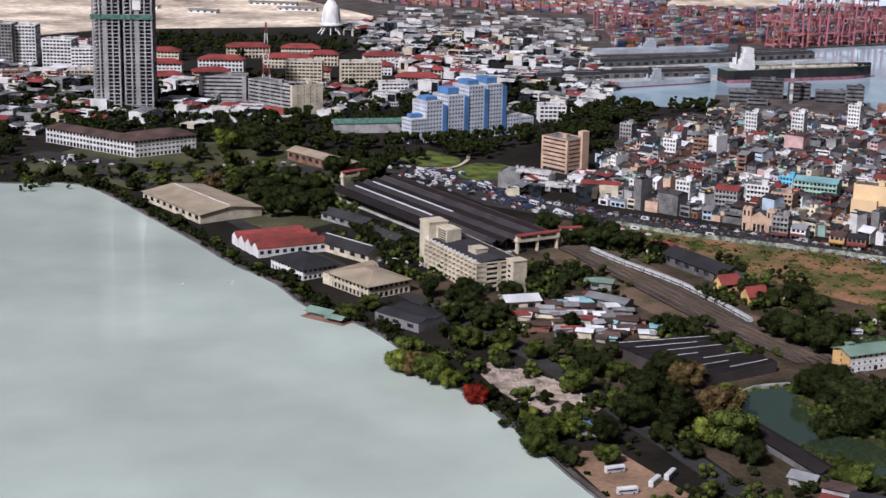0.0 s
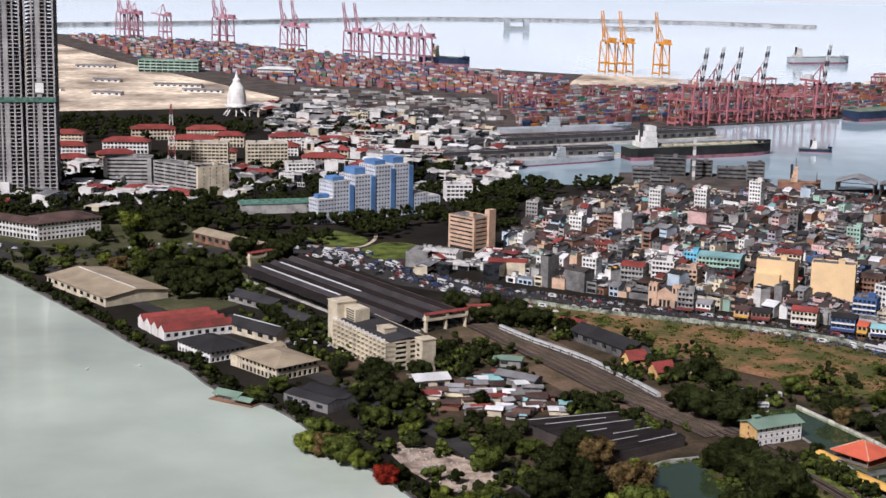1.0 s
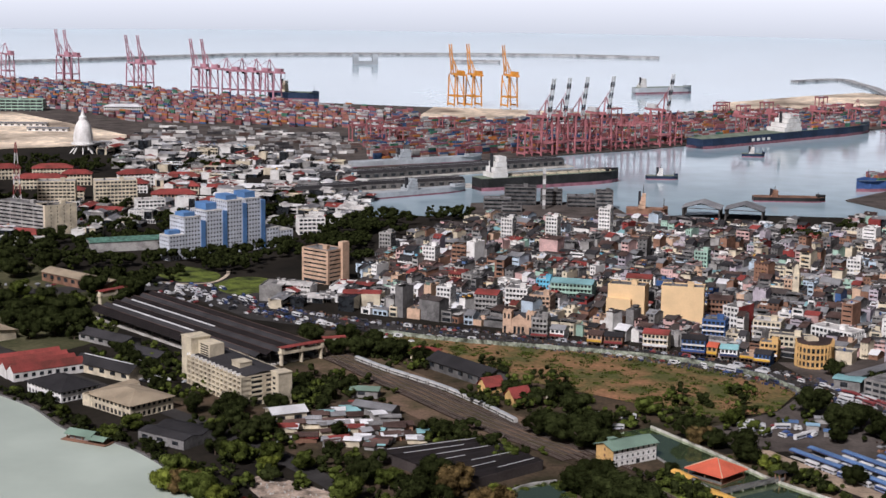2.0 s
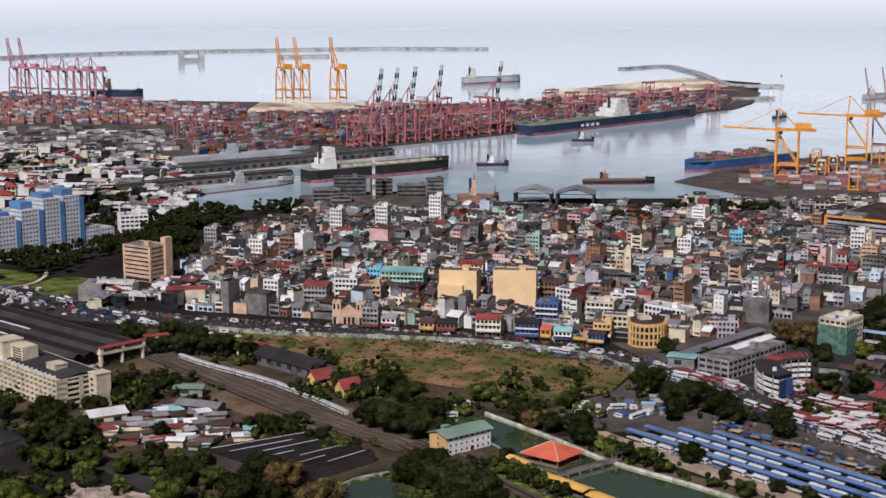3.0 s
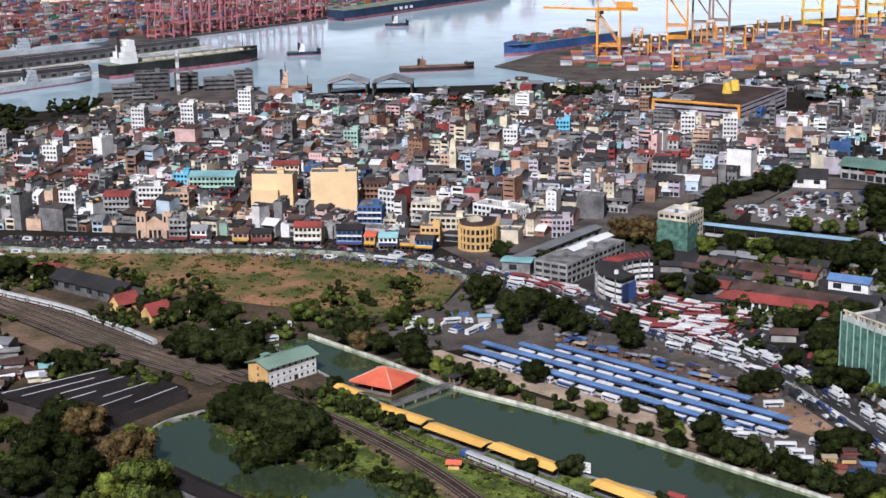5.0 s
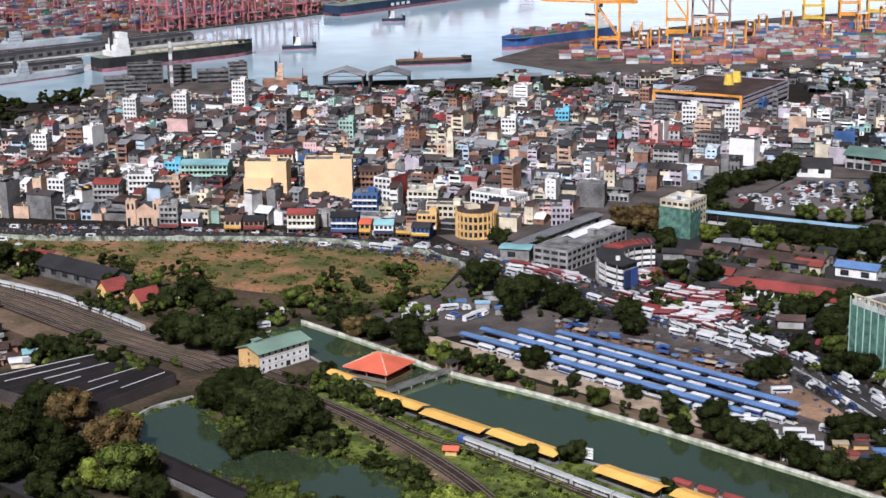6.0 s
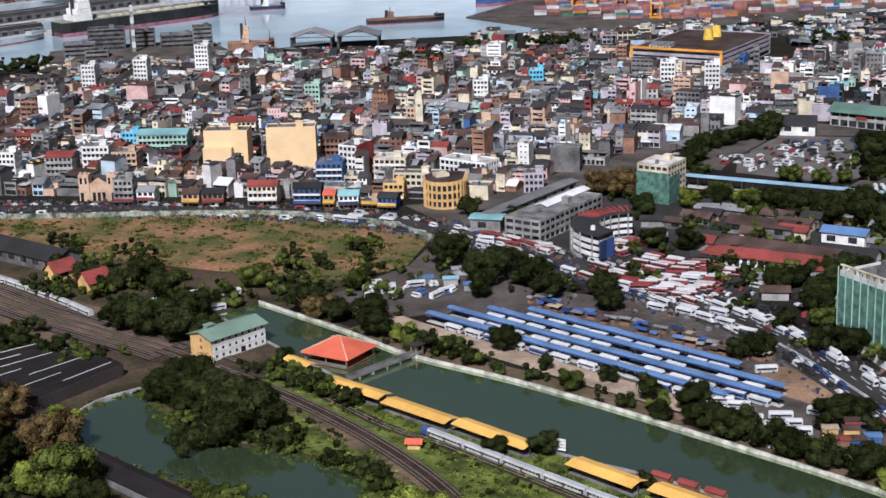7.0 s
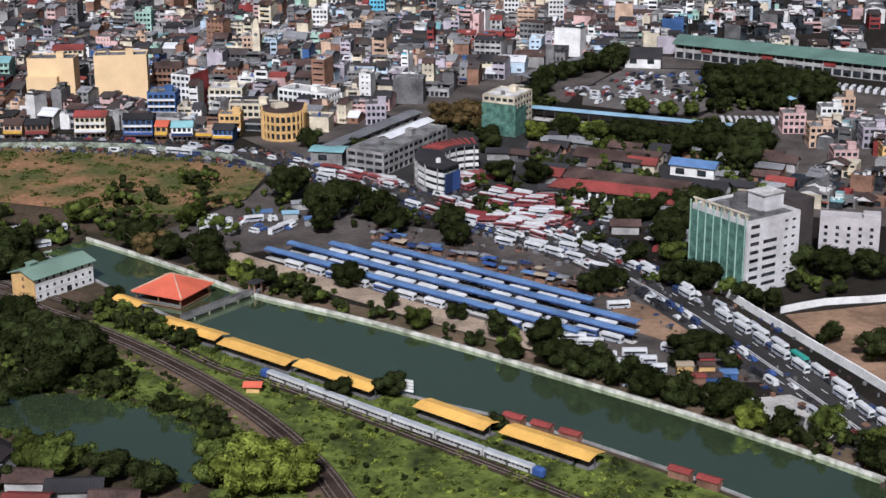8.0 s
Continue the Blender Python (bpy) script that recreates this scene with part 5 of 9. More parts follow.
strip(g := Geo(), [p for p in MAIN_ROAD if 300 < p.y < 560], 0.35, 0.1, 0.165, 0, 1.6)
tagged(g.ob("road_line_centre", PAINT["white"]), "worn white centre line on the road", "road marking", kind="structure")
strip(g := Geo(), [p for p in MAIN_ROAD if 300 < p.y < 560], 0.3, 0.1, 0.165, 0, 2.4)
tagged(g.ob("road_line_double", PAINT["white"]), "worn white centre line on the road", "road marking", kind="structure")
g = Geo()
for x, y, r in along([p for p in MAIN_ROAD if 300 < p.y < 560], 4, 9, 40):
    for off in (-2.4, 5.2):
        c = Vector((x + math.sin(radians(r)) * off, y - math.cos(radians(r)) * off))
        e = Vector((math.cos(radians(r)), math.sin(radians(r)))) * 1.6
        strip(g, [c - e, c + e], 0.28, 0.1, 0.165)
tagged(g.ob("road_dashes", PAINT["white"]), "white lane dashes on the road", "road marking", kind="stuff")
sheet("bare_earth_patch", [(314, 498), (309, 478), (313, 466), (323, 467), (328, 488), (322, 500)], 0, EARTH, "bare orange earth at the end of the bus shelters", "ground", 0.13)
for x, y, r in ((316, 496, -20), (298, 462, -28), (297, 456, -28), (296, 450, -28), (309, 459, -62), (330, 541, -70), (327, 549, -70), (324, 557, -68), (318, 566, -64), (327, 559, -66), (334, 551, -66), (331, 529, -64)):
    bus(x, y, r)
for x, y, w, rf in ((258, 633, 6, "blue"), (266, 627, 5, "ice"), (275, 637, 7, "zinc"), (283, 643, 5, "blue"), (270, 617, 5, "blue"), (286, 630, 6, "sheet"), (280, 622, 5, "ice")):
    shed("stand_hut", "low hut with a blue-grey tin roof beside the bus stand", x - w / 2, y + 1, x + w / 2, y - 1, 4, 2.6, 0.5, "grey", rf, category="hut", over=0.4)
for i in range(26):
    c = Vector((248, 628)).lerp(Vector((300, 606)), random.random()) + Vector((random.uniform(-6, 6), random.uniform(-6, 14)))
    car(c.x, c.y, random.choice([-60, 30, -50, 10]) + random.uniform(-10, 10), None, 0.12)
sheet("sandy_strip", [(236, 604), (240, 592), (264, 534), (288, 477), (296, 452), (290, 450), (278, 475), (264, 506), (245, 553), (231, 588), (228, 602)], 0, mat("sandy_earth", (0.38, 0.29, 0.21), 0.95, 0.25, 0.1, 0.8, 0.2), "pale sandy strip between canal wall and bus stand", "ground", 0.16)
strip(g := Geo(), [p for p in CANAL_N if p.y < 604], 9, 0.0, 0.13, 0, -5.6)
tagged(g.ob("ground_canal_bank", YARD_EARTH), "brown earth bank along the canal wall", "ground", kind="structure")
# school field and the white wall along the road
sheet("school_field", [(356, 467), (386, 460), (420, 454), (420, 384), (338, 388), (346, 430)], 0, EARTH, "bare orange school playing field", "ground", 0.22)
WALL_LINE = smooth_line([(354, 505), (349, 475), (345, 441), (341, 408), (332, 362), (319, 312)], 10)
strip(g := Geo(), WALL_LINE, 0.5, 0.0, 2.6)
tagged(g.ob("road_wall", WHITE), "long white wall along the busy road", "wall", kind="structure")
strip(g := Geo(), smooth_line([(356, 469), (372, 468), (386, 463), (404, 458)], 8), 0.4, 0, 2.2)
tagged(g.ob("field_wall", WHITE), "pale wall along the playing field", "wall", kind="structure")
FIELD_WALL = smooth_line([(100, 836), (137, 811), (231, 765), (271, 727), (283, 695), (288, 665)], 10)
strip(g := Geo(), FIELD_WALL, 0.5, 0.0, 2.4)
tagged(g.ob("waste_ground_wall", mat("painted_green_white_wall", (0.3, 0.33, 0.26), 0.85, 0.5, 0.3, 1, 0.1, stain=(0.06, 0.065, 0.045))), "patchy painted boundary wall", "wall", kind="structure")
for x, y, wk, rf in ((302, 444, "yellow", "ltan"), (307, 441, "yellow", "rust"), (311, 446, "red", "rust"), (309, 434, "blue", "blue"), (300, 436, "brown", "tile"), (304, 434, "blue", "rust")):
    shed("kiosk", {"yellow": "small ochre roadside kiosk with a tin roof", "red": "dull red roadside kiosk with a rusty roof", "blue": "bright blue roadside kiosk with a tin roof", "brown": "brown roadside kiosk with a red tiled roof"}[wk], x - 1.9, y + 1, x + 1.9, y - 1, 3.4, 2.8, 0.4, wk, rf, category="kiosk", over=0.3)
sheet("pavement_corner", [(304, 424), (318, 420), (320, 398), (308, 394), (298, 410)], 0, CONCRETE, "pale paved corner beside the road", "pavement", 0.18)

# trees of the railway land and the canal
for x, y, k, s in ((143, 735, "dark2", 1), (148, 712, "dark1", 0.9), (158, 700, "dark2", 1), (168, 697, "dark1", 1.1), (172, 680, "dark3", 0.9), (147, 650, "dark1", 1), (156, 640, "dark3", 1.0), (168, 642, "dark3", 1.0), (176, 654, "dark1", 1), (162, 628, "dark1", 1), (172, 622, "dark1", 1), (206, 676, "green1", 1), (228, 614, "dark1", 1), (200, 630, "rust", 0.8), (206, 636, "dark1", 1),
                   (214, 622, "dark1", 0.9), (284, 670, "dark3", 1.0), (286, 640, "dark3", 1.0), (299, 650, "dark1", 1.0), (297, 612, "dark1", 1), (310, 586, "dark1", 0.9), (240, 655, "green1", 0.9), (232, 590, "lime", 0.8), (228, 600, "dark2", 1), (206, 603, "dark2", 1), (232, 582, "green1", 0.6), (237, 572, "dark2", 0.5), (243, 558, "dark2", 0.6), (238, 548, "dark2", 0.5),
                   (154, 576, "dark3", 1.0), (156, 555, "dark3", 1.1), (160, 540, "dark3", 1.1), (150, 560, "dark1", 1.0), (146, 572, "dark3", 0.8), (150, 530, "dark1", 1), (140, 528, "dark2", 0.9), (166, 536, "dark3", 0.9), (170, 552, "dark1", 0.9), (183, 462, "green1", 0.6), (184, 454, "lime", 1.2), (177, 447, "lime", 1.45), (186, 443, "lime", 1.1), (172, 455, "green1", 1.0), (150, 470, "dark1", 0.8), (157, 458, "dark1", 0.8), (138, 484, "green1", 0.9), (186, 584, "dark2", 0.5), (190, 574, "dark2", 0.42), (192, 562, "dark2", 0.42), (195, 552, "dark2", 0.4), (198, 543, "dark2", 0.4), (190, 590, "dark1", 0.5),
                   (219, 488, "dark1", 0.6), (231, 482, "dark1", 0.7), (246, 449, "dark2", 0.6), (292, 404, "dark2", 0.6), (252, 524, "green1", 0.65), (258, 502, "dark2", 0.6), (263, 488, "dark2", 0.75), (267, 478, "dark1", 0.8), (273, 466, "dark1", 0.9), (279, 456, "dark2", 1), (285, 447, "dark1", 0.9), (290, 438, "dark2", 1), (296, 428, "dark1", 0.9), (300, 418, "lime", 0.7), (304, 410, "dark2", 0.9), (286, 492, "dark1", 0.8), (263, 543, "dark2", 0.6), (276, 524, "dark2", 0.65), (259, 566, "dark3", 0.7), (280, 506, "dark2", 0.8), (292, 470, "dark2", 0.8),
                   (330, 520, "dark1", 0.8), (324, 523, "dark2", 0.8), (318, 466, "dark1", 0.8), (325, 462, "dark1", 0.8), (312, 460, "dark2", 0.8), (322, 452, "dark2", 0.7), (282, 634, "dark1", 0.9), (300, 626, "dark1", 1.0), (316, 602, "dark1", 0.9), (277, 624, "dark2", 0.9),  (314, 385, "dark1", 0.8), (318, 406, "green1", 0.7), (308, 379, "dark1", 0.8), (300, 372, "dark2", 0.9), (296, 384, "dark2", 0.9), (322, 392, "green2", 0.8), (358, 510, "dark1", 0.9), (352, 516, "dark2", 0.9), (359, 453, "dark2", 0.75), (362, 437, "dark1", 0.95), (361, 484, "dark2", 0.9), (366, 430, "green1", 0.8), (388, 505, "dark3", 0.9), (400, 498, "dark3", 0.9), (412, 490, "dark1", 1),
                   (73, 808, "dark3", 0.9), (85, 800, "dark3", 1), (95, 800, "dark1", 1), (103, 796, "dark3", 0.9), (116, 785, "dark1", 0.9), (63, 835, "dark1", 1), (82, 835, "dark3", 0.9), (94, 822, "dark1", 1), (150, 745, "dark2", 0.9), (60, 720, "dark2", 0.9), (70, 730, "dark1", 0.8), (52, 740, "dark2", 1), (46, 720, "dark1", 0.9), (56, 700, "dark2", 0.9), (98, 655, "dark2", 0.9), (106, 650, "dark1", 0.8), (112, 640, "dark2", 0.9), (120, 628, "dark2", 1), (128, 615, "green2", 0.9), (60, 660, "dark2", 0.8)):
    tree(x, y, k, s)

# scrub: grass tufts and low bushes on open ground
rng = random.Random(5)
g = Geo()


def tuft(g, x, y, r, n, rng):
    for _ in range(n):
        a, q = rng.uniform(0, 6.283), r * math.sqrt(rng.random())
        p = Vector((x + q * math.cos(a), y + q * math.sin(a), 0.15 + rng.uniform(0.0, 0.55) * r * (1 - q / r * 0.7)))
        u = Vector((rng.gauss(0, 1), rng.gauss(0, 1), rng.gauss(0, 0.6))).normalized() * rng.uniform(0.2, 0.55)
        v = u.cross(Vector((rng.gauss(0, 1), rng.gauss(0, 1), rng.gauss(0, 1)))).normalized() * rng.uniform(0.2, 0.5)
        g.add([tuple(p - u), tuple(p + v), tuple(p + u), tuple(p - v)], [(0, 1, 2, 3)])


n = 0
while n < 360:
    x, y = rng.uniform(100, 284), rng.uniform(650, 835)
    if inside(x, y, FIELD):
        n += 1
        tuft(g, x, y, rng.choice([0.8, 1.2, 1.8, 2.6, 3.6]), rng.randint(20, 60), rng)
tagged(g.ob("scrub", LEAVES["green"]), "low green scrub dotted over the waste ground", "scrub", kind="stuff")
g, gl = Geo(), Geo()
VERGE = [(176, 562), (198, 545), (214, 498), (231, 464), (246, 437), (260, 402), (269, 376), (284, 320), (150, 330), (164, 440), (176, 448), (177, 470), (173, 492), (164, 506), (152, 518), (146, 540), (150, 575)]
sheet("grass_verge", VERGE, 0, GRASS, "rough green grass between the railway lines", "ground", 0.28)
n = 0
while n < 1500:
    x, y = rng.uniform(146, 262), rng.uniform(380, 575)
    if inside(x, y, VERGE) and min((p - Vector((x, y))).length for p in TRACK_MAIN) > 4.8:
        n += 1
        tuft(rng.choice([g, g, g, gl]), x, y, rng.uniform(0.5, 1.8), rng.randint(12, 30), rng)
tagged(gl.ob("bright_grass", LEAVES["lime"]), "bright yellow-green grass beside the railway", "grass", kind="stuff")
for _ in range(260):
    i = rng.randrange(len(POND_LINE))
    p = POND_LINE[i]
    tuft(g, p.x + rng.uniform(-2, 2), p.y + rng.uniform(-2, 2), rng.uniform(0.8, 2.2), 30, rng)
tagged(g.ob("undergrowth", LEAVES["green"]), "rough undergrowth between railway and water", "undergrowth", kind="stuff")
rng = random.Random(25)
g = Geo()
n = 0
while n < 110:
    x, y = rng.uniform(146, 262), rng.uniform(380, 575)
    if inside(x, y, VERGE) and min((p - Vector((x, y))).length for p in TRACK_MAIN) > 6 and min((p - Vector((x, y))).length for p in TRACK_SIDE) > 4 and min((p - Vector((x, y))).length for p in TRAIN_LINE) > 4:
        n += 1
        s = rng.uniform(0.7, 1.9)
        c = crown_geo(rng, s, s, s * 0.5, 4, 26, 0.3)
        g.add([(vx + x, vy + y, max(0.05, vz)) for vx, vy, vz in c.v], c.f)
tagged(g.ob("verge_bushes", LEAVES["dark"]), "low dark bushes in rough grass beside the railway", "bushes", kind="stuff")
# low bushes and young trees filling the open land near the water
rng = random.Random(15)
g, g2 = Geo(), Geo()
POND_POLY = [(p.x, p.y) for p in POND_LINE]
for x, y, n, r in ((30, 690, 20, 24), (10, 670, 18, 18), (50, 650, 8, 14), (60, 560, 9, 26), (85, 560, 6, 22), (90, 525, 7, 24), (70, 520, 12, 18), (157, 520, 12, 5), (164, 510, 14, 5), (172, 497, 14, 5), (178, 482, 12, 4), (166, 520, 8, 5), (150, 522, 8, 4), (105, 470, 26, 20), (120, 430, 26, 24), (90, 450, 30, 22), (152, 560, 34, 18), (154, 545, 26, 11), (176, 492, 10, 4), (178, 474, 8, 4), (180, 456, 8, 5), (186, 562, 12, 4), (190, 550, 8, 3), (194, 540, 8, 3), (150, 640, 18, 24), (170, 655, 18, 26), (185, 640, 13, 24), (210, 640, 13, 24), (235, 630, 9, 20),
                   (165, 690, 26, 20), (150, 720, 18, 16), (218, 590, 14, 12), (240, 560, 10, 8), (290, 640, 8, 18), (300, 620, 6, 14), (275, 660, 6, 14), (95, 800, 34, 26), (110, 780, 20, 16), (60, 730, 34, 22), (50, 715, 20, 14), (110, 645, 26, 18), (128, 620, 18, 14), (-90, 900, 30, 42), (-110, 930, 24, 36), (-70, 950, 20, 34), (-60, 880, 12, 22), (-160, 950, 16, 34), (-30, 800, 30, 26), (-15, 770, 24, 18), (-30, 670, 16, 16), (0, 610, 24, 18), (40, 530, 20, 16), (20, 640, 26, 20),
                   (360, 645, 14, 14), (380, 600, 20, 18), (400, 575, 24, 18), (440, 660, 40, 26), (460, 625, 34, 20), (420, 690, 22, 16), (530, 715, 50, 26), (400, 730, 24, 18), (440, 755, 24, 18), (390, 500, 26, 20), (310, 385, 20, 16), (295, 400, 18, 16), (350, 515, 12, 10), (-230, 955, 22, 50), (-190, 940, 14, 30), (-110, 1040, 16, 36), (-140, 985, 12, 34), (-45, 1000, 20, 26), (75, 690, 10, 12), (30, 730, 26, 24), (-5, 740, 20, 18), (60, 605, 18, 16), (100, 600, 8, 10), (45, 745, 22, 20), (85, 735, 18, 16), (385, 585, 20, 16), (420, 575, 24, 18), (445, 600, 26, 18), (410, 620, 16, 14), (425, 650, 26, 18), (395, 650, 18, 14), (470, 640, 26, 18), (485, 660, 20, 16), (362, 496, 8, 6), (375, 520, 18, 14), (215, 655, 10, 20), (250, 650, 8, 18), (130, 700, 20, 14), (190, 665, 10, 18), (14, 592, 6, 4), (26, 598, 6, 4), (38, 586, 6, 4), (50, 572, 6, 4), (60, 552, 6, 4), (32, 556, 5, 3), (44, 536, 5, 4), (120, 800, 8, 10), (150, 770, 8, 12), (175, 735, 8, 10), (225, 690, 10, 12), (245, 675, 12, 12), (262, 700, 8, 8), (172, 582, 8, 4), (178, 578, 8, 4), (182, 570, 8, 4), (188, 555, 8, 3), (232, 580, 10, 7), (238, 562, 12, 7), (246, 545, 5, 6), (252, 528, 5, 6), (262, 506, 6, 6), (270, 488, 8, 7), (280, 466, 12, 7), (290, 444, 14, 8), (302, 424, 14, 9), (352, 560, 8, 8), (366, 590, 8, 8), (340, 610, 8, 6)):
    for _ in range(n):
        a, q = rng.uniform(0, 6.283), r * math.sqrt(rng.random())
        px, py = (x + q * math.cos(a)) * 0.983, (y + q * math.sin(a)) * 0.983
        if inside(px, py, POND_POLY) or inside(px, py, CANAL_POLY) or inside(px, py, YARD):
            continue
        if min((p - Vector((px, py))).length for p in TRACK_MAIN) < (10 if py > 600 else 6):
            continue
        s = rng.choice([1.6, 2.2, 2.8, 3.4, 4.2, 5.0])
        if min((p - Vector((px, py))).length for p in CANAL_N) < s * 0.9 + 1.5:
            continue
        c = crown_geo(rng, s, s * 1.2, s * 0.7, 5, 30, 0.36)
        (g if rng.random() < 0.62 else g2).add([(vx + px, vy + py, max(0.05, vz)) for vx, vy, vz in c.v], c.f)
tagged(g.ob("bushes", LEAVES["dark"]), "dense dark green bushes between sheds and tracks", "bushes", kind="stuff")
tagged(g2.ob("shrubs", LEAVES["green"]), "lighter green shrubs among the dark bushes", "shrubs", kind="stuff")
# street clutter: handcarts, parasols, bales and small stalls along the busy roads
g = Geo()
for x, y, r in along(MAIN_ROAD, 0, 1.1, 1400):
    if x > 40 and y > 330:
        for _ in range(4 if y > 560 else 1):
            off = rng.choice([-1, 1]) * rng.uniform(8, 15) if rng.random() < 0.75 else rng.uniform(-8, 8)
            px, py = x + math.sin(radians(r)) * off, y - math.cos(radians(r)) * off
            w, h = rng.choice([0.5, 0.7, 0.9, 1.6]), rng.uniform(0.4, 1.1)
            g.box(px, py, 0.1, px + w, py + w * rng.uniform(0.5, 1.4), 0.15 + h, rng.randrange(7))
for _ in range(420):
    x, y = rng.uniform(285, 350), rng.uniform(500, 690)
    if 0.55 * x + 0.3 * y < 372 and x > 240:
        w, h = rng.choice([0.5, 0.7, 1.2]), rng.uniform(0.4, 1.0)
        g.box(x, y, 0.1, x + w, y + w, 0.15 + h, rng.randrange(7))
tagged(g.ob("street_clutter", [WALLS["dark"], ROOFS["rust"], WALLS["brown"], ROOFS["sheet"], PAINT["navy"], ROOFS["brown"], ROOFS["zinc"]]), "handcarts, bales and small stalls along crowded streets", "street clutter", kind="stuff")
# ---------------------------------------------------------------- old market town
random.seed(31)
CITY = [(88, 935), (98, 872), (110, 862), (166, 828), (232, 787), (286, 742), (330, 735), (400, 772), (470, 800), (560, 830), (640, 880), (820, 990), (800, 1105), (600, 1150), (540, 1178), (435, 1212), (312, 1198), (228, 1212), (185, 1165), (140, 1090), (112, 1010)]
KEEP = [(246, 856, 14), (270, 833, 15), (295, 808, 10), (181, 831, 13), (312, 741, 14), (83, 986, 20), (640, 1010, 42), (189, 815, 9), (213, 800, 9), (222, 794, 8), (243, 785, 10), (259, 771, 10), (272, 760, 9), (282, 753, 8), (289, 748, 8), (297, 757, 8), (281, 802, 10), (309, 796, 11), (297, 842, 10), (171, 884, 11), (190, 883, 10), (202, 876, 10), (230, 911, 15), (273, 921, 10), (345, 785, 13), (540, 930, 9), (560, 912, 9), (478, 980, 8), (420, 1040, 14), (300, 1060, 9), (345, 1068, 9), (395, 1065, 9)]
U, V = Vector((0.848, -0.53)), Vector((0.53, 0.848))
RZ = math.degrees(math.atan2(U.y, U.x))
WALL_KEYS, ROOF_KEYS = list(WALLS), list(ROOFS)
WALL_LIST, ROOF_LIST = list(WALLS.values()), list(ROOFS.values())
walls_pick = ["white"] * 7 + ["cream"] * 8 + ["grey"] * 9 + ["dark"] * 13 + ["peach"] * 3 + ["green"] * 2 + ["brown"] * 4 + ["mauve"] * 5 + ["ice"] * 3 + ["pink"] * 5 + ["blue", "red"]
roofs_pick = ["slab"] * 18 + ["sheet"] * 13 + ["zinc"] * 5 + ["rust"] * 9 + ["brown"] * 7 + ["pale"] * 5 + ["tile", "tile", "aqua", "white", "white"]
TANK = [WALLS["dark"], PAINT["blue"], CONCRETE, WALLS["dark"]]


def shift(g, v0, f0, m4):
    """Moves what was added to g since v0 by a pose."""
    for i in range(v0, len(g.v)):
        g.v[i] = tuple(m4 @ Vector(g.v[i]))


def balcony_geo(w, z):
    """A slab with an upstand along its front, one profile drawn along x."""
    pr = [(-0.9, z - 0.15), (0.0, z - 0.15), (0.0, z + 0.05), (-0.8, z + 0.05), (-0.8, z + 0.78), (-0.9, z + 0.78)]
    a, b = -w / 2 + 0.2, w / 2 - 0.2
    return Geo().add([(a, y, q) for y, q in pr] + [(b, y, q) for y, q in pr], [(0, 1, 2, 3), (0, 3, 4, 5), (9, 8, 7, 6), (11, 10, 9, 6)] + [(i, i + 6, (i + 1) % 6 + 6, (i + 1) % 6) for i in range(6)])


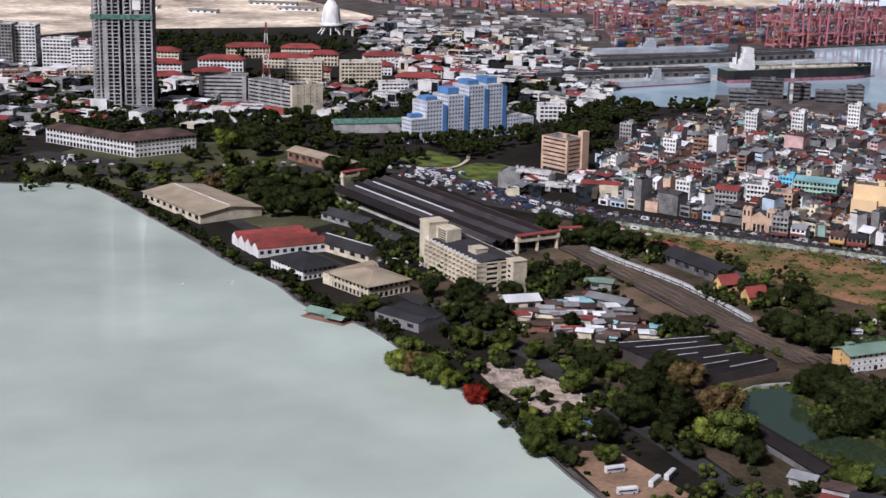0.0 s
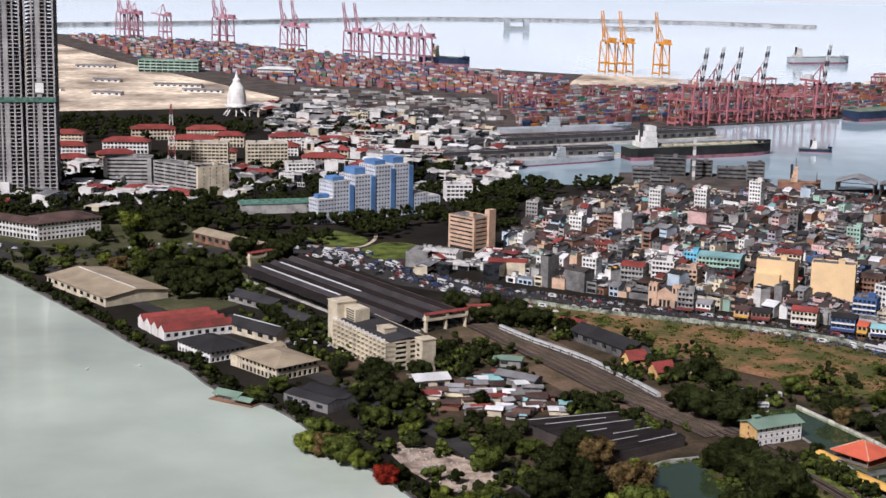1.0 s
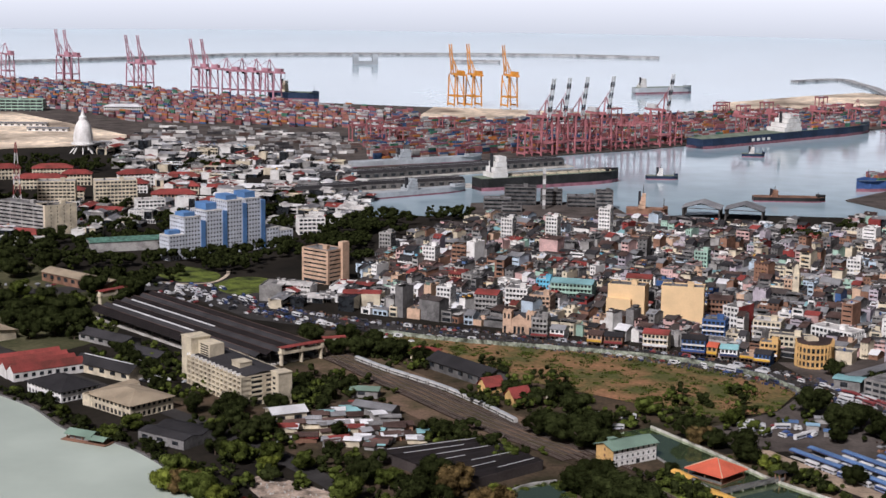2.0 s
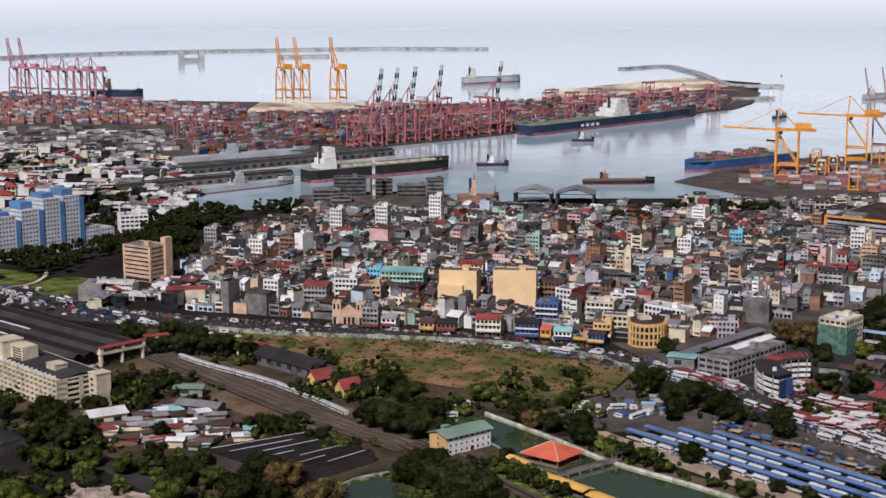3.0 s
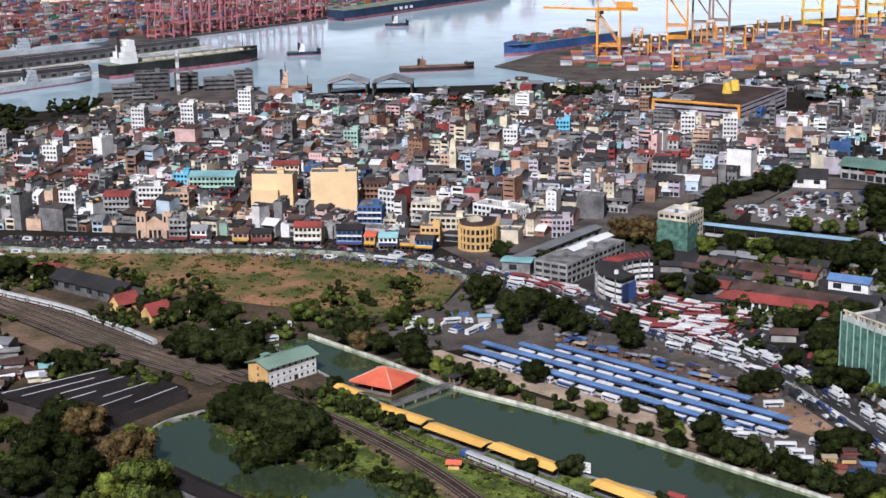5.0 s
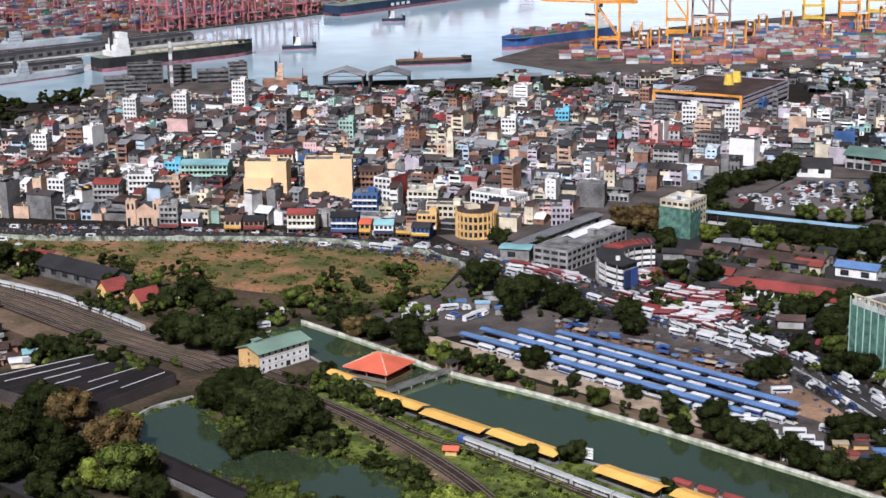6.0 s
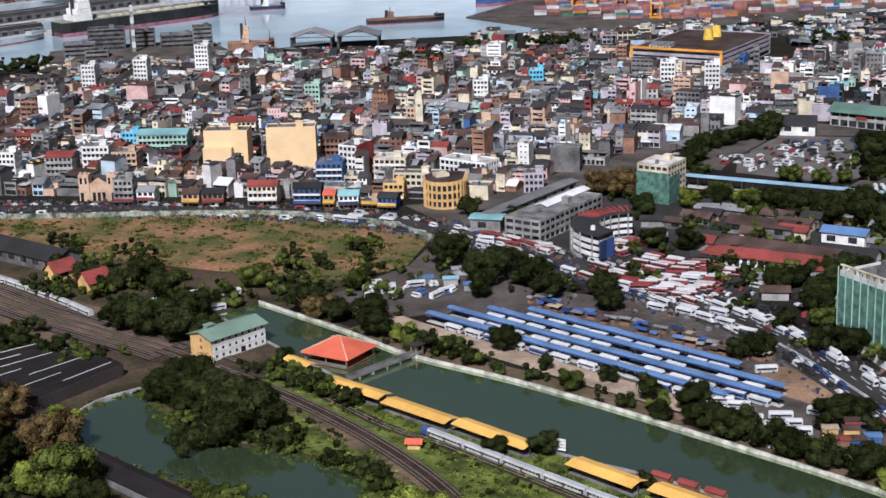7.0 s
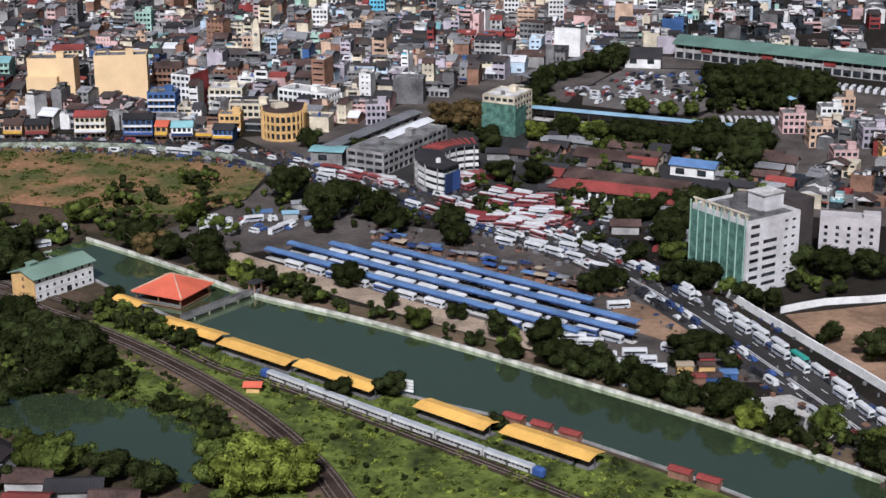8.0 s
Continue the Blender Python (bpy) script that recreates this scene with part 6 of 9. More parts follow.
def shop_house(W, G, R, w, d, floors, fh, wi, ri, kind, rng, hi=0):
    """Shell into W, dark core into G, roof and roof rooms into R (hi: the material of the roof rooms)."""
    h = floors * fh
    alt = rng.randrange(len(ROOF_LIST) + len(WALL_LIST)) if hi > 1 else hi
    extra = []
    for _ in range(rng.choice([0, 1, 2, 2, 3] if hi > 1 else [0, 1, 1])):
        x, y, a, b = rng.uniform(-w / 2, w / 2 - 1.6), rng.uniform(0.6, d - 2.2), rng.uniform(1.0, 2.6), rng.uniform(1.2, 2.8)
        x, y = min(x, w / 2 - a), min(y, d - b)
        q = h + rng.uniform(0.9, 2.4)
        E = R if hi > 1 else Geo()
        E.box(x, y, h - 0.3, x + a, y + b, q, rng.choice([hi, hi, alt]))
        E.box(x - 0.25, y - 0.5, q - 0.01, x + a + 0.25, y + b + 0.2, q + 0.1, ri)
        extra.append(("roof_room", E))
    for _ in range(rng.choice([0, 1, 1, 2] if hi > 1 else [0, 1, 1])):
        x, a, b = rng.uniform(-w / 2, w / 2 - 1.2), rng.uniform(1.2, 3.2), rng.uniform(0.8, 1.7)
        x = min(x, w / 2 - a)
        q = rng.choice([2.2, 2.6, h * 0.6 + 0.8])
        E = R if hi > 1 else Geo()
        E.box(x, -b, q, x + a, -0.02, q + 0.12, alt)
        extra.append(("shop_canopy", E))
    facade(W, G, w, d, floors, fh, rng.choice([2.2, 2.8, 3.4, w, w]), False, rng.choice([0.9, 1.1, 1.5]), rng.choice([0.4, 0.7, 1.2]), wi, 0, blank=True, rim=rng.uniform(0.5, 1.0) if kind == "flat" else 0.0, plain=rng.random() < 0.35)
    if kind == "flat":
        R.box(-w / 2 + 0.24, 0.24, h + 0.02, w / 2 - 0.24, d - 0.24, h + 0.14, ri)
        if rng.random() < 0.6:
            x, y = rng.uniform(-w / 2 + 0.4, w / 2 - 2.9), rng.uniform(0.5, d - 3.5)
            q = rng.uniform(2, 3)
            R.box(x, y, h + 0.1, x + 2.4, y + 2.8, h + q, hi)
            R.box(x - 0.2, y - 0.2, h + q, x + 2.6, y + 3.0, h + q + 0.15, ri)
        for _ in range(rng.choice([1, 2, 3, 4, 6])):
            x, y, q = rng.uniform(-w / 2 + 0.4, w / 2 - 1.6), rng.uniform(0.4, d - 2.0), rng.uniform(0.4, 1.2)
            R.box(x, y, h + 0.1, x + q, y + q * rng.uniform(0.7, 1.6), h + 0.1 + rng.uniform(0.4, 1.5), rng.choice([ri, hi]))
        if rng.random() < 0.4:
            R.box(-w / 2 + 0.3, d * 0.5, h + 1.9, w / 2 - 0.3, d - 0.3, h + 2.05, ri)
            for sx in (-w / 2 + 0.4, w / 2 - 0.6):
                R.box(sx, d * 0.52, h, sx + 0.2, d * 0.52 + 0.2, h + 1.9, hi)
    elif kind == "gable":
        rise = rng.uniform(1.0, 2.2)
        R.gable(w - 0.1, d, h, rise, 0.3, 0.18, ri, 0, d / 2)
        for e in (-w / 2, w / 2 - 0.25):
            R.add([(e, 0, h), (e, d, h), (e, d / 2, h + rise - 0.02), (e + 0.25, 0, h), (e + 0.25, d, h), (e + 0.25, d / 2, h + rise - 0.02)], [(0, 1, 2), (5, 4, 3), (0, 2, 5, 3), (1, 4, 5, 2)], hi)
        if rng.random() < 0.3:
            R.gable(w - 0.4, d * 0.3, h + rise * 0.9, 0.6, 0.2, 0.15, ri, 0, d / 2)
    else:
        k = rng.uniform(0.6, 1.4)
        R.add([(-w / 2 - 0.2, -0.5, h), (w / 2 + 0.2, -0.5, h), (w / 2 + 0.2, d + 0.3, h + k), (-w / 2 - 0.2, d + 0.3, h + k), (-w / 2 - 0.2, -0.5, h + 0.16), (w / 2 + 0.2, -0.5, h + 0.16), (w / 2 + 0.2, d + 0.3, h + k + 0.16), (-w / 2 - 0.2, d + 0.3, h + k + 0.16)],
              [(0, 3, 2, 1), (4, 5, 6, 7), (0, 1, 5, 4), (1, 2, 6, 5), (2, 3, 7, 6), (3, 0, 4, 7)], ri)
        R.box(-w / 2, d - 0.3, h, w / 2, d, h + k - 0.02, hi)
    return extra


lots = []
rng = random.Random(77)
v = -30.0
row = 0
while v < 420:
    d = rng.uniform(8.5, 13.5)
    u = -240.0
    while u < 620:
        w = rng.choice([3.6, 4.2, 4.8, 5.5, 6.5, 8, 10, 14])
        c = Vector((200, 806)) + U * (u + w / 2) + V * v
        if inside(c.x, c.y, CITY) and inside(c.x + V.x * d, c.y + V.y * d, CITY) and all((c.x + V.x * d / 2 - a) ** 2 + (c.y + V.y * d / 2 - b) ** 2 > r * r for a, b, r in KEEP):
            lots.append((c.x, c.y, w, d, row, v))
        u += w + (rng.uniform(0.05, 0.4) if rng.random() < 0.9 else 4.5)
    v += d + (5.5 if row % 2 else 0.3)
    row += 1
lots.sort(key=lambda q: q[1])
FW, FG, FR = Geo(), Geo(), Geo()
LBL = {"white": "white", "cream": "cream", "grey": "grey concrete", "dark": "soot-blackened", "tan": "tan", "peach": "peach", "yellow": "yellow", "red": "red", "blue": "blue", "cyan": "sky-blue", "green": "pale green", "brown": "brown", "mauve": "pale mauve", "ice": "pale blue", "pink": "faded pink"}
RLB = {"brown": "brown sheet roof", "slab": "stained flat roof", "pale": "pale flat roof", "sheet": "dark sheet roof", "zinc": "grey tin roof", "rust": "rusty tin roof", "tile": "red tiled roof", "aqua": "aqua tin roof", "white": "white tin roof"}
near = sorted(range(len(lots)), key=lambda i: (lots[i][0] - 230) ** 2 * 0.25 + (lots[i][1] - 760) ** 2)
near = set(near[:185])
for i, (x, y, w, d, row, v) in enumerate(lots):
    wk, rk = rng.choice(walls_pick), rng.choice(roofs_pick)
    if v < -8 and rng.random() < 0.4:
        wk = rng.choice(["brown", "blue", "peach", "pink", "white", "cream", "mauve", "dark"])
    fh = rng.uniform(2.6, 3.0)
    floors = rng.choice([1, 1, 1, 2, 2, 2, 3, 3]) if w < 9 else rng.choice([1, 1, 1, 2, 2])
    if rng.random() < 0.05:
        floors += 3
    if y > 1090:
        floors = min(floors, 3)
    kind = "flat" if rk in ("slab", "pale") else rng.choice(["gable", "lean", "gable"])
    wi, ri = WALL_KEYS.index(wk), ROOF_KEYS.index(rk)
    turn = RZ - 9 + rng.uniform(-9, 9) + (180 if row % 2 else 0)
    if row % 2:
        x, y = x + V.x * d, y + V.y * d
    if i in near:
        o = thing("shop_house", LBL[wk] + " %s-storey shop house with " % ("one", "two", "three", "four", "five", "six", "seven", "eight")[floors - 1] + RLB[rk], "building", x, y, turn, group="town houses")
        W, G, R = Geo(), Geo(), Geo()
        extra = shop_house(W, G, R, w, d, floors, fh, 0, 0, kind, rng, 1)
        part("wall", W, WALLS[wk], o)
        part("window", G, GLASS, o, "dark recessed windows")
        part("roof", R, [ROOFS[rk], WALLS[wk]], o)
        for nm, E in extra:
            part(nm, E, [ROOFS[rk], WALLS[wk]], o)
        if floors > 1 and rng.random() < 0.3:
            for q in range(1, floors):
                part("balcony", balcony_geo(w, q * fh), WALLS[wk], o)
        if kind == "flat" and rng.random() < 0.7:
            part("water_tank", Geo().cyl(rng.uniform(-w / 3, w / 3), rng.uniform(1, d - 2), floors * fh + 0.1, floors * fh + rng.uniform(1.2, 2.0), 0.65, 0.6, 9), rng.choice(TANK), o)
        if rng.random() < (0.6 if v < 20 else 0.25):
            sg = Geo().box(-w / 2 + 0.1, -0.35, fh - 0.5, w / 2 - 0.1, -0.1, fh + 0.6)
            part("signboard", sg, rng.choice([PAINT["red"], PAINT["blue"], PAINT["yellow"], PAINT["navy"], PAINT["white"], PAINT["black"], PAINT["red"]]), o, "painted shop signboard")
            part("awning", Geo().add([(-w / 2, 0, fh - 0.4), (w / 2, 0, fh - 0.4), (w / 2, -1.8, fh - 1.0), (-w / 2, -1.8, fh - 1.0), (-w / 2, 0, fh - 0.3), (w / 2, 0, fh - 0.3), (w / 2, -1.8, fh - 0.9), (-w / 2, -1.8, fh - 0.9)], [(0, 1, 2, 3), (7, 6, 5, 4), (3, 2, 6, 7), (0, 3, 7, 4), (1, 5, 6, 2)]), rng.choice([ROOFS["rust"], ROOFS["zinc"], ROOFS["sheet"], ROOFS["sheet"], ROOFS["rust"]]), o)
    else:
        m4 = pose(x, y, 0, 0, 0, turn)
        marks = (len(FW.v), len(FG.v), len(FR.v))
        shop_house(FW, FG, FR, w, d, floors, fh, wi, ri, kind, rng, len(ROOF_LIST) + wi)
        for gg, k in zip((FW, FG, FR), marks):
            shift(gg, k, 0, m4)
far = tagged(FW.ob("far_town_houses", WALL_LIST), "dense far rows of weathered town houses", "buildings", kind="stuff")
part("far_window", FG, GLASS, far, "dark recessed windows")
part("far_roof", FR, ROOF_LIST + WALL_LIST, far, "patchwork of tin, tile and slab roofs")

# landmarks among the houses
o = framed("tan_block", "tall windowless tan block", 259, 833, 281, 824, 12, 8, 2.9, "tan", "slab", 22, windows=False)
part("blank_wall", Geo().box(-11.9, -0.1, 0, 11.9, 0.3, 24.2), WALLS["tan"], o, "blank tan painted wall")
for sx in (-11.95, 11.5):
    part("blank_wall", Geo().box(sx, 0.3, 0, sx + 0.45, 12.1, 24.1), WALLS["tan"], o)
o = framed("tan_block", "stepped windowless tan block", 234, 855, 253, 845, 12, 8, 2.6, "tan", "slab", 22, windows=False)
part("blank_wall", Geo().box(-10.7, -0.12, 0, 10.7, 0.3, 21.4), WALLS["tan"], o, "blank tan painted wall")
part("ledge", Geo().box(-10.7, -4.2, 0, 3.5, -0.12, 13.5), WALLS["tan"], o)
for sx in (-10.76, 10.4):
    part("blank_wall", Geo().box(sx, 0.3, 0, sx + 0.36, 12.1, 21.2), WALLS["tan"], o)
o = framed("red_side_block", "narrow white-fronted block with a deep red side wall", 286, 806, 292, 798, 15, 6, 2.9, "white", "slab", 2.4)
part("red_wall", Geo().box(4.95, 0.3, 0, 5.2, 15.1, 18.3), WALLS["red"], o, "deep red painted side wall")
o = thing("peach_church", "peach-painted hall with twin squat towers", "church", *front(167, 831, 188, 820)[:3])
part("wall", Geo().box(-11, 0, 0, 11, 14, 8).box(-10.8, -0.6, 0, -6, 4, 12.5).box(2.5, -0.6, 0, 7.2, 4, 12.5), WALLS["peach"], o)
part("gable", Geo().add([(-6, -0.1, 8), (2.5, -0.1, 8), (-1.75, -0.1, 11), (-6, 0.4, 8), (2.5, 0.4, 8), (-1.75, 0.4, 11)], [(0, 1, 2), (5, 4, 3), (0, 2, 5, 3), (1, 4, 5, 2)]), WALLS["peach"], o)
part("roof", Geo().gable(22, 10, 8, 2, 0.3, 0.2, 0, 0, 9), ROOFS["sheet"], o)
for sx in (-9.6, -7.4, 3.7, 5.9):
    part("window", Geo().box(sx - 0.5, -0.72, 8.2, sx + 0.5, -0.5, 11), GLASS, o)
    part("pinnacle", Geo().box(sx - 0.5, -0.4, 12.5, sx + 0.5, 0.6, 13.6), WALLS["peach"], o)
for sx in (-9.5, -4, -1.7, 0.6, 5, 9):
    part("door_arch", Geo().box(sx - 0.7, -0.75, 0, sx + 0.7, -0.5, 4) if abs(sx) > 4.5 else Geo().box(sx - 0.7, -0.12, 0, sx + 0.7, 0.1, 4), GLASS, o)
o = thing("corner_house", "yellow rounded corner house with arched galleries", "building", 312, 741, 0)
arcp = [(9 * math.cos(radians(a)), 9 * math.sin(radians(a)) - 1) for a in range(150, 331, 15)] + [(14, 6), (6, 13), (-6, 9)]
part("wall", Geo().prism(arcp, 0, 1).prism(arcp, 3.4, 4.5).prism(arcp, 7.0, 8.1).prism(arcp, 10.6, 12.2), WALLS["yellow"], o)
part("window", Geo().prism([(x * 0.95, y * 0.95) for x, y in arcp], 0.5, 12), GLASS, o, "dark recessed gallery windows")
for a in range(150, 331, 15):
    x, y = 9 * math.cos(radians(a)), 9 * math.sin(radians(a)) - 1
    part("pilaster", Geo().cyl(x, y, 0, 12.4, 0.5, 0.45, 7), WALLS["yellow"], o)
for t in (0.25, 0.5, 0.75):
    part("pilaster", Geo().box(7.8 + 6.2 * t - 0.5, -5.5 + 11.5 * t - 0.5, 0, 7.8 + 6.2 * t + 0.5, -5.5 + 11.5 * t + 0.5, 12.3), WALLS["yellow"], o)
part("roof", Geo().prism([(x * 0.93, y * 0.93) for x, y in arcp], 12.2, 12.5), ROOFS["rust"], o)
parapet(g := Geo(), 6, 5, 12.5, 1.5)
part("roof_room", g, WALLS["cream"], o)
framed("white_office", "white flat-roofed office block", 331, 790, 345, 768, 12, 3, 3, "white", "pale", 2.6)
framed("blue_block", "narrow white block with a dark front", 352, 742, 360, 738, 9, 3, 2.9, "mauve", "slab", 2.4)
framed("white_town_office", "white slab office above the old town", 300, 772, 318, 760, 8, 3, 3, "cream", "slab", 2.6)
for x, y, h, wk in ((115, 905, 4, "white"), (140, 890, 5, "white"), (150, 1010, 6, "white"), (225, 1120, 6, "white"), (255, 1105, 7, "white"), (300, 1125, 8, "white"), (420, 950, 5, "white"), (534, 930, 6, "white"), (553, 911, 6, "white"), (470, 978, 4, "cyan"), (330, 990, 5, "green"), (210, 935, 3, "cyan"), (360, 905, 4, "peach"), (130, 1080, 5, "grey")):
    framed("tower_house", {"white": "tall white town block over the roofs", "cyan": "sky-blue painted block over the roofs", "green": "pale green glazed block over the roofs", "peach": "peach town block over the roofs", "grey": "grey concrete frame over the roofs"}[wk], x, y, x + 9 * U.x, y + 9 * U.y, 9, h, 2.8, wk, "pale", 2.4, windows=y < 900)
FRONT = (("grey", 180, 813, 188, 809, 9, 4, "slab", "grey-blue shop house on the market front"), ("white", 190, 811, 197, 807, 9, 2, "zinc", "low pale shop house on the market front"), ("peach", 207, 796, 214, 792, 9, 2, "rust", "pink-washed shop house on the market front"),
         ("brown", 215, 791, 224, 787, 9, 2, "sheet", "dark brown shop house on the market front"), ("cream", 234, 783, 246, 777, 10, 3, "tile", "ornate cream shop house with rows of windows"), ("blue", 251, 769, 262, 763, 9, 3, "sheet", "navy blue shop house on the market front"),
         ("yellow", 262.5, 762, 267, 759, 8, 2, "orange", "narrow orange shop house on the market front"), ("white", 268, 757, 276, 753, 8, 2, "aqua", "white shop house with an aqua roof"), ("peach", 277, 752, 283, 748, 8, 1, "slab", "low pink shop on the market front"),
         ("blue", 282, 745, 289, 740, 8, 2, "sheet", "bright blue shop house on the market front"), ("yellow", 289, 756, 297, 751, 8, 3, "slab", "mustard yellow house behind the market front"), ("blue", 272, 799, 283, 793, 12, 4, "slab", "blue and white block beside the red-walled block"),
         ("cream", 299, 794, 312, 786, 13, 4, "pale", "grey cream flats above the market"), ("brown", 288, 838, 300, 832, 12, 5, "rust", "brown block beside the tan block"), ("grey", 161, 880, 173, 874, 14, 4, "tile", "grey-mauve house with a bright red roof"),
         ("white", 179, 880, 191, 874, 12, 5, "slab", "white and blue flats with balcony rows"), ("peach", 192, 873, 203, 867, 12, 4, "slab", "sandy flats with balcony rows"), ("green", 213, 909, 236, 898, 16, 4, "aqua", "pale green warehouse under a broad aqua roof"),
         ("cream", 263, 918, 277, 912, 12, 4, "tile", "cream house with a bright red roof"))
for wk, x0, y0, x1, y1, d, fl, rf, lb in FRONT:
    o = framed("market_house", lb, x0, y0, x1, y1, d, fl, 2.9, wk, rf if rf in ("slab", "pale") else "slab", 2.4, top=rf in ("slab", "pale"), windows=y0 < 800)
    w = math.hypot(x1 - x0, y1 - y0)
    if rf not in ("slab", "pale"):
        part("roof", Geo().gable(w, d, fl * 2.9 + 0.1, 1.7, 0.35, 0.2, 0, 0, d / 2), ROOFS[rf], o)
        part("gable_wall", Geo().add([(-w / 2, 0.1, fl * 2.9), (-w / 2, d - 0.1, fl * 2.9), (-w / 2, d / 2, fl * 2.9 + 1.6), (w / 2, 0.1, fl * 2.9), (w / 2, d - 0.1, fl * 2.9), (w / 2, d / 2, fl * 2.9 + 1.6)], [(0, 2, 1), (3, 4, 5), (0, 1, 4, 3)]), WALLS[wk], o)
    for q in range(1, fl):
        part("balcony", balcony_geo(w, q * 2.9), WALLS["white" if wk in ("white", "cream", "blue") else wk], o)
    if y0 < 815:
        part("signboard", Geo().box(-w / 2 + 0.1, -1.0, 2.4, w / 2 - 0.1, -0.92, 3.5), PAINT[("red", "blue", "yellow", "navy", "white")[int(x0) % 5]], o, "painted shop signboard")
        part("awning", Geo().add([(-w / 2, 0, 2.5), (w / 2, 0, 2.5), (w / 2, -2.0, 2.0), (-w / 2, -2.0, 2.0), (-w / 2, 0, 2.6), (w / 2, 0, 2.6), (w / 2, -2.0, 2.1), (-w / 2, -2.0, 2.1)], [(0, 1, 2, 3), (7, 6, 5, 4), (3, 2, 6, 7), (0, 3, 7, 4), (1, 5, 6, 2)]), ROOFS["rust"], o)
o = thing("domed_clock_tower", "pale clock tower with a small dome", "tower", 366, 900, RZ)
part("shaft", Geo().box(-2, -2, 0, 2, 2, 16).box(-1.5, -1.5, 16, 1.5, 1.5, 19), WALLS["cream"], o)
part("dome", Geo().cyl(0, 0, 19, 20.5, 1.8, 1.4, 12).cyl(0, 0, 20.5, 21.6, 1.4, 0.4, 12).cyl(0, 0, 21.6, 23, 0.15, 0.05, 6), WALLS["cream"], o)
for a, b in ((-2.06, 0), (0, -2.06)):
    part("dial", Geo().cyl(0, 0, -0.05, 0.05, 0.9, 0.9, 14), WALLS["dark"], o).matrix_basis = pose(a, b, 13.5, 90 if b else 0, 0 if b else 90, 0)
# tall office at the western end
o = framed("slab_office", "tan slab office with long window bands", 69, 988, 84, 971, 16, 8, 2.65, "peach", "slab", 20, sill=1.3, pier=1.5)
part("lift_tower", Geo().box(9, 12, 0, 13, 18, 26), WALLS["peach"], o)
# ---------------------------------------------------------------- east: yards, halls and the market
random.seed(41)


def crescent():
    o = thing("crescent_building", "curved grey office building with stacked gallery bands and red roof strips", "building", 350, 637, 0)
    R0, R1, H = 14.5, 25.5, 11.0

    def ring(r0, r1, z0, z1, g, s=65, e=206, n=26, mi=0):
        pts = []
        for i in range(n + 1):
            a = radians(s + (e - s) * i / n)
            pts.append((math.cos(a), math.sin(a)))
        v = [(c[0] * r, c[1] * r, z) for c in pts for z in (z0, z1) for r in (r0, r1)]
        f = [(0, 2, 3, 1), (4 * n, 4 * n + 1, 4 * n + 3, 4 * n + 2)]
        for k in range(0, 4 * n, 4):
            f += [(k, k + 1, k + 5, k + 4), (k + 2, k + 6, k + 7, k + 3), (k + 1, k + 3, k + 7, k + 5), (k, k + 4, k + 6, k + 2)]
        g.add(v, f, mi)

    part("window", _g(ring, R0 + 0.8, R1 - 0.8, 0, H - 0.4), GLASS, o, "dark window bands")
    for i in range(4):
        part("gallery_band", _g(ring, R0, R1, i * 2.6, i * 2.6 + 1.25), WALLS["white"] if i else WALLS["grey"], o, "curved pale gallery band")
    part("roof", _g(ring, R0 - 0.2, R1 + 0.2, H - 0.4, H + 0.1), ROOFS["sheet"], o)
    for i in range(10):
        s = 68 + i * 6.2
        g = Geo()
        ring(R0 + 2.4, R1 - 0.4, H + 0.1, H + 0.5, g, s, s + 3.0, 2)
        part("roof_strip", g, ROOFS["tile"], o, "red roof strip")
    for i in range(9):
        a = radians(72 + i * 16.0)
        for r in (R0 - 0.1, R1 + 0.1):
            part("rib", Geo().beam((r * math.cos(a), r * math.sin(a), 0), (r * math.cos(a), r * math.sin(a), H), 0.45), WALLS["grey"], o)
    e = radians(206)
    for k, (r, pm) in enumerate(((R0 + 0.4, PAINT["blue"]), (R0 + 5.4, PAINT["navy"]))):
        part("end_panel", Geo().box(0, -0.15, 1.2, 4.6, 0.15, 8.6), pm, o, "blue printed end panel").matrix_basis = pose(r * math.cos(e) - 0.02, r * math.sin(e) - 0.3, 0, 0, 0, 206)
    part("roof_tank", Geo().cyl(-20, -2, H + 0.1, H + 1.7, 1.0, 0.9, 10), WHITE, o, "white roof tank")


def _g(fn, r0, r1, z0, z1):
    g = Geo()
    fn(r0, r1, z0, z1, g)
    return g


crescent()
framed("depot_office", "long grey depot building with flat roofs", 321, 663, 364, 690, 17, 3, 2.9, "grey", "slab", 4.0)
shed("depot_canopy", "pale sheet canopy behind the depot", 334, 683, 363, 701, 5, 9.4, 0.8, "grey", "white")
shed("depot_canopy", "long pale sheet canopy behind the depot", 313, 692, 372, 729, 6, 6.0, 0.6, "grey", "zinc")
shed("aqua_canopy", "small aqua sheet canopy", 303, 692, 313, 684, 9, 6.0, 0.6, "grey", "aqua")
o = framed("netted_block", "unfinished block wrapped in green scaffold netting", 397, 691, 412, 701, 15, 6, 2.8, "cream", "pale", 3)
NET = mat("green_netting", (0.1, 0.2, 0.155), 0.9, 0.4, 0.4, 2, 0.2, stain=(0.05, 0.1, 0.08))
part("netting", Geo().box(-9.2, -0.7, 0, 1.5, -0.5, 12.5).box(-9.4, -0.7, 0, -9.2, 15.2, 14), NET, o, "green scaffold netting")


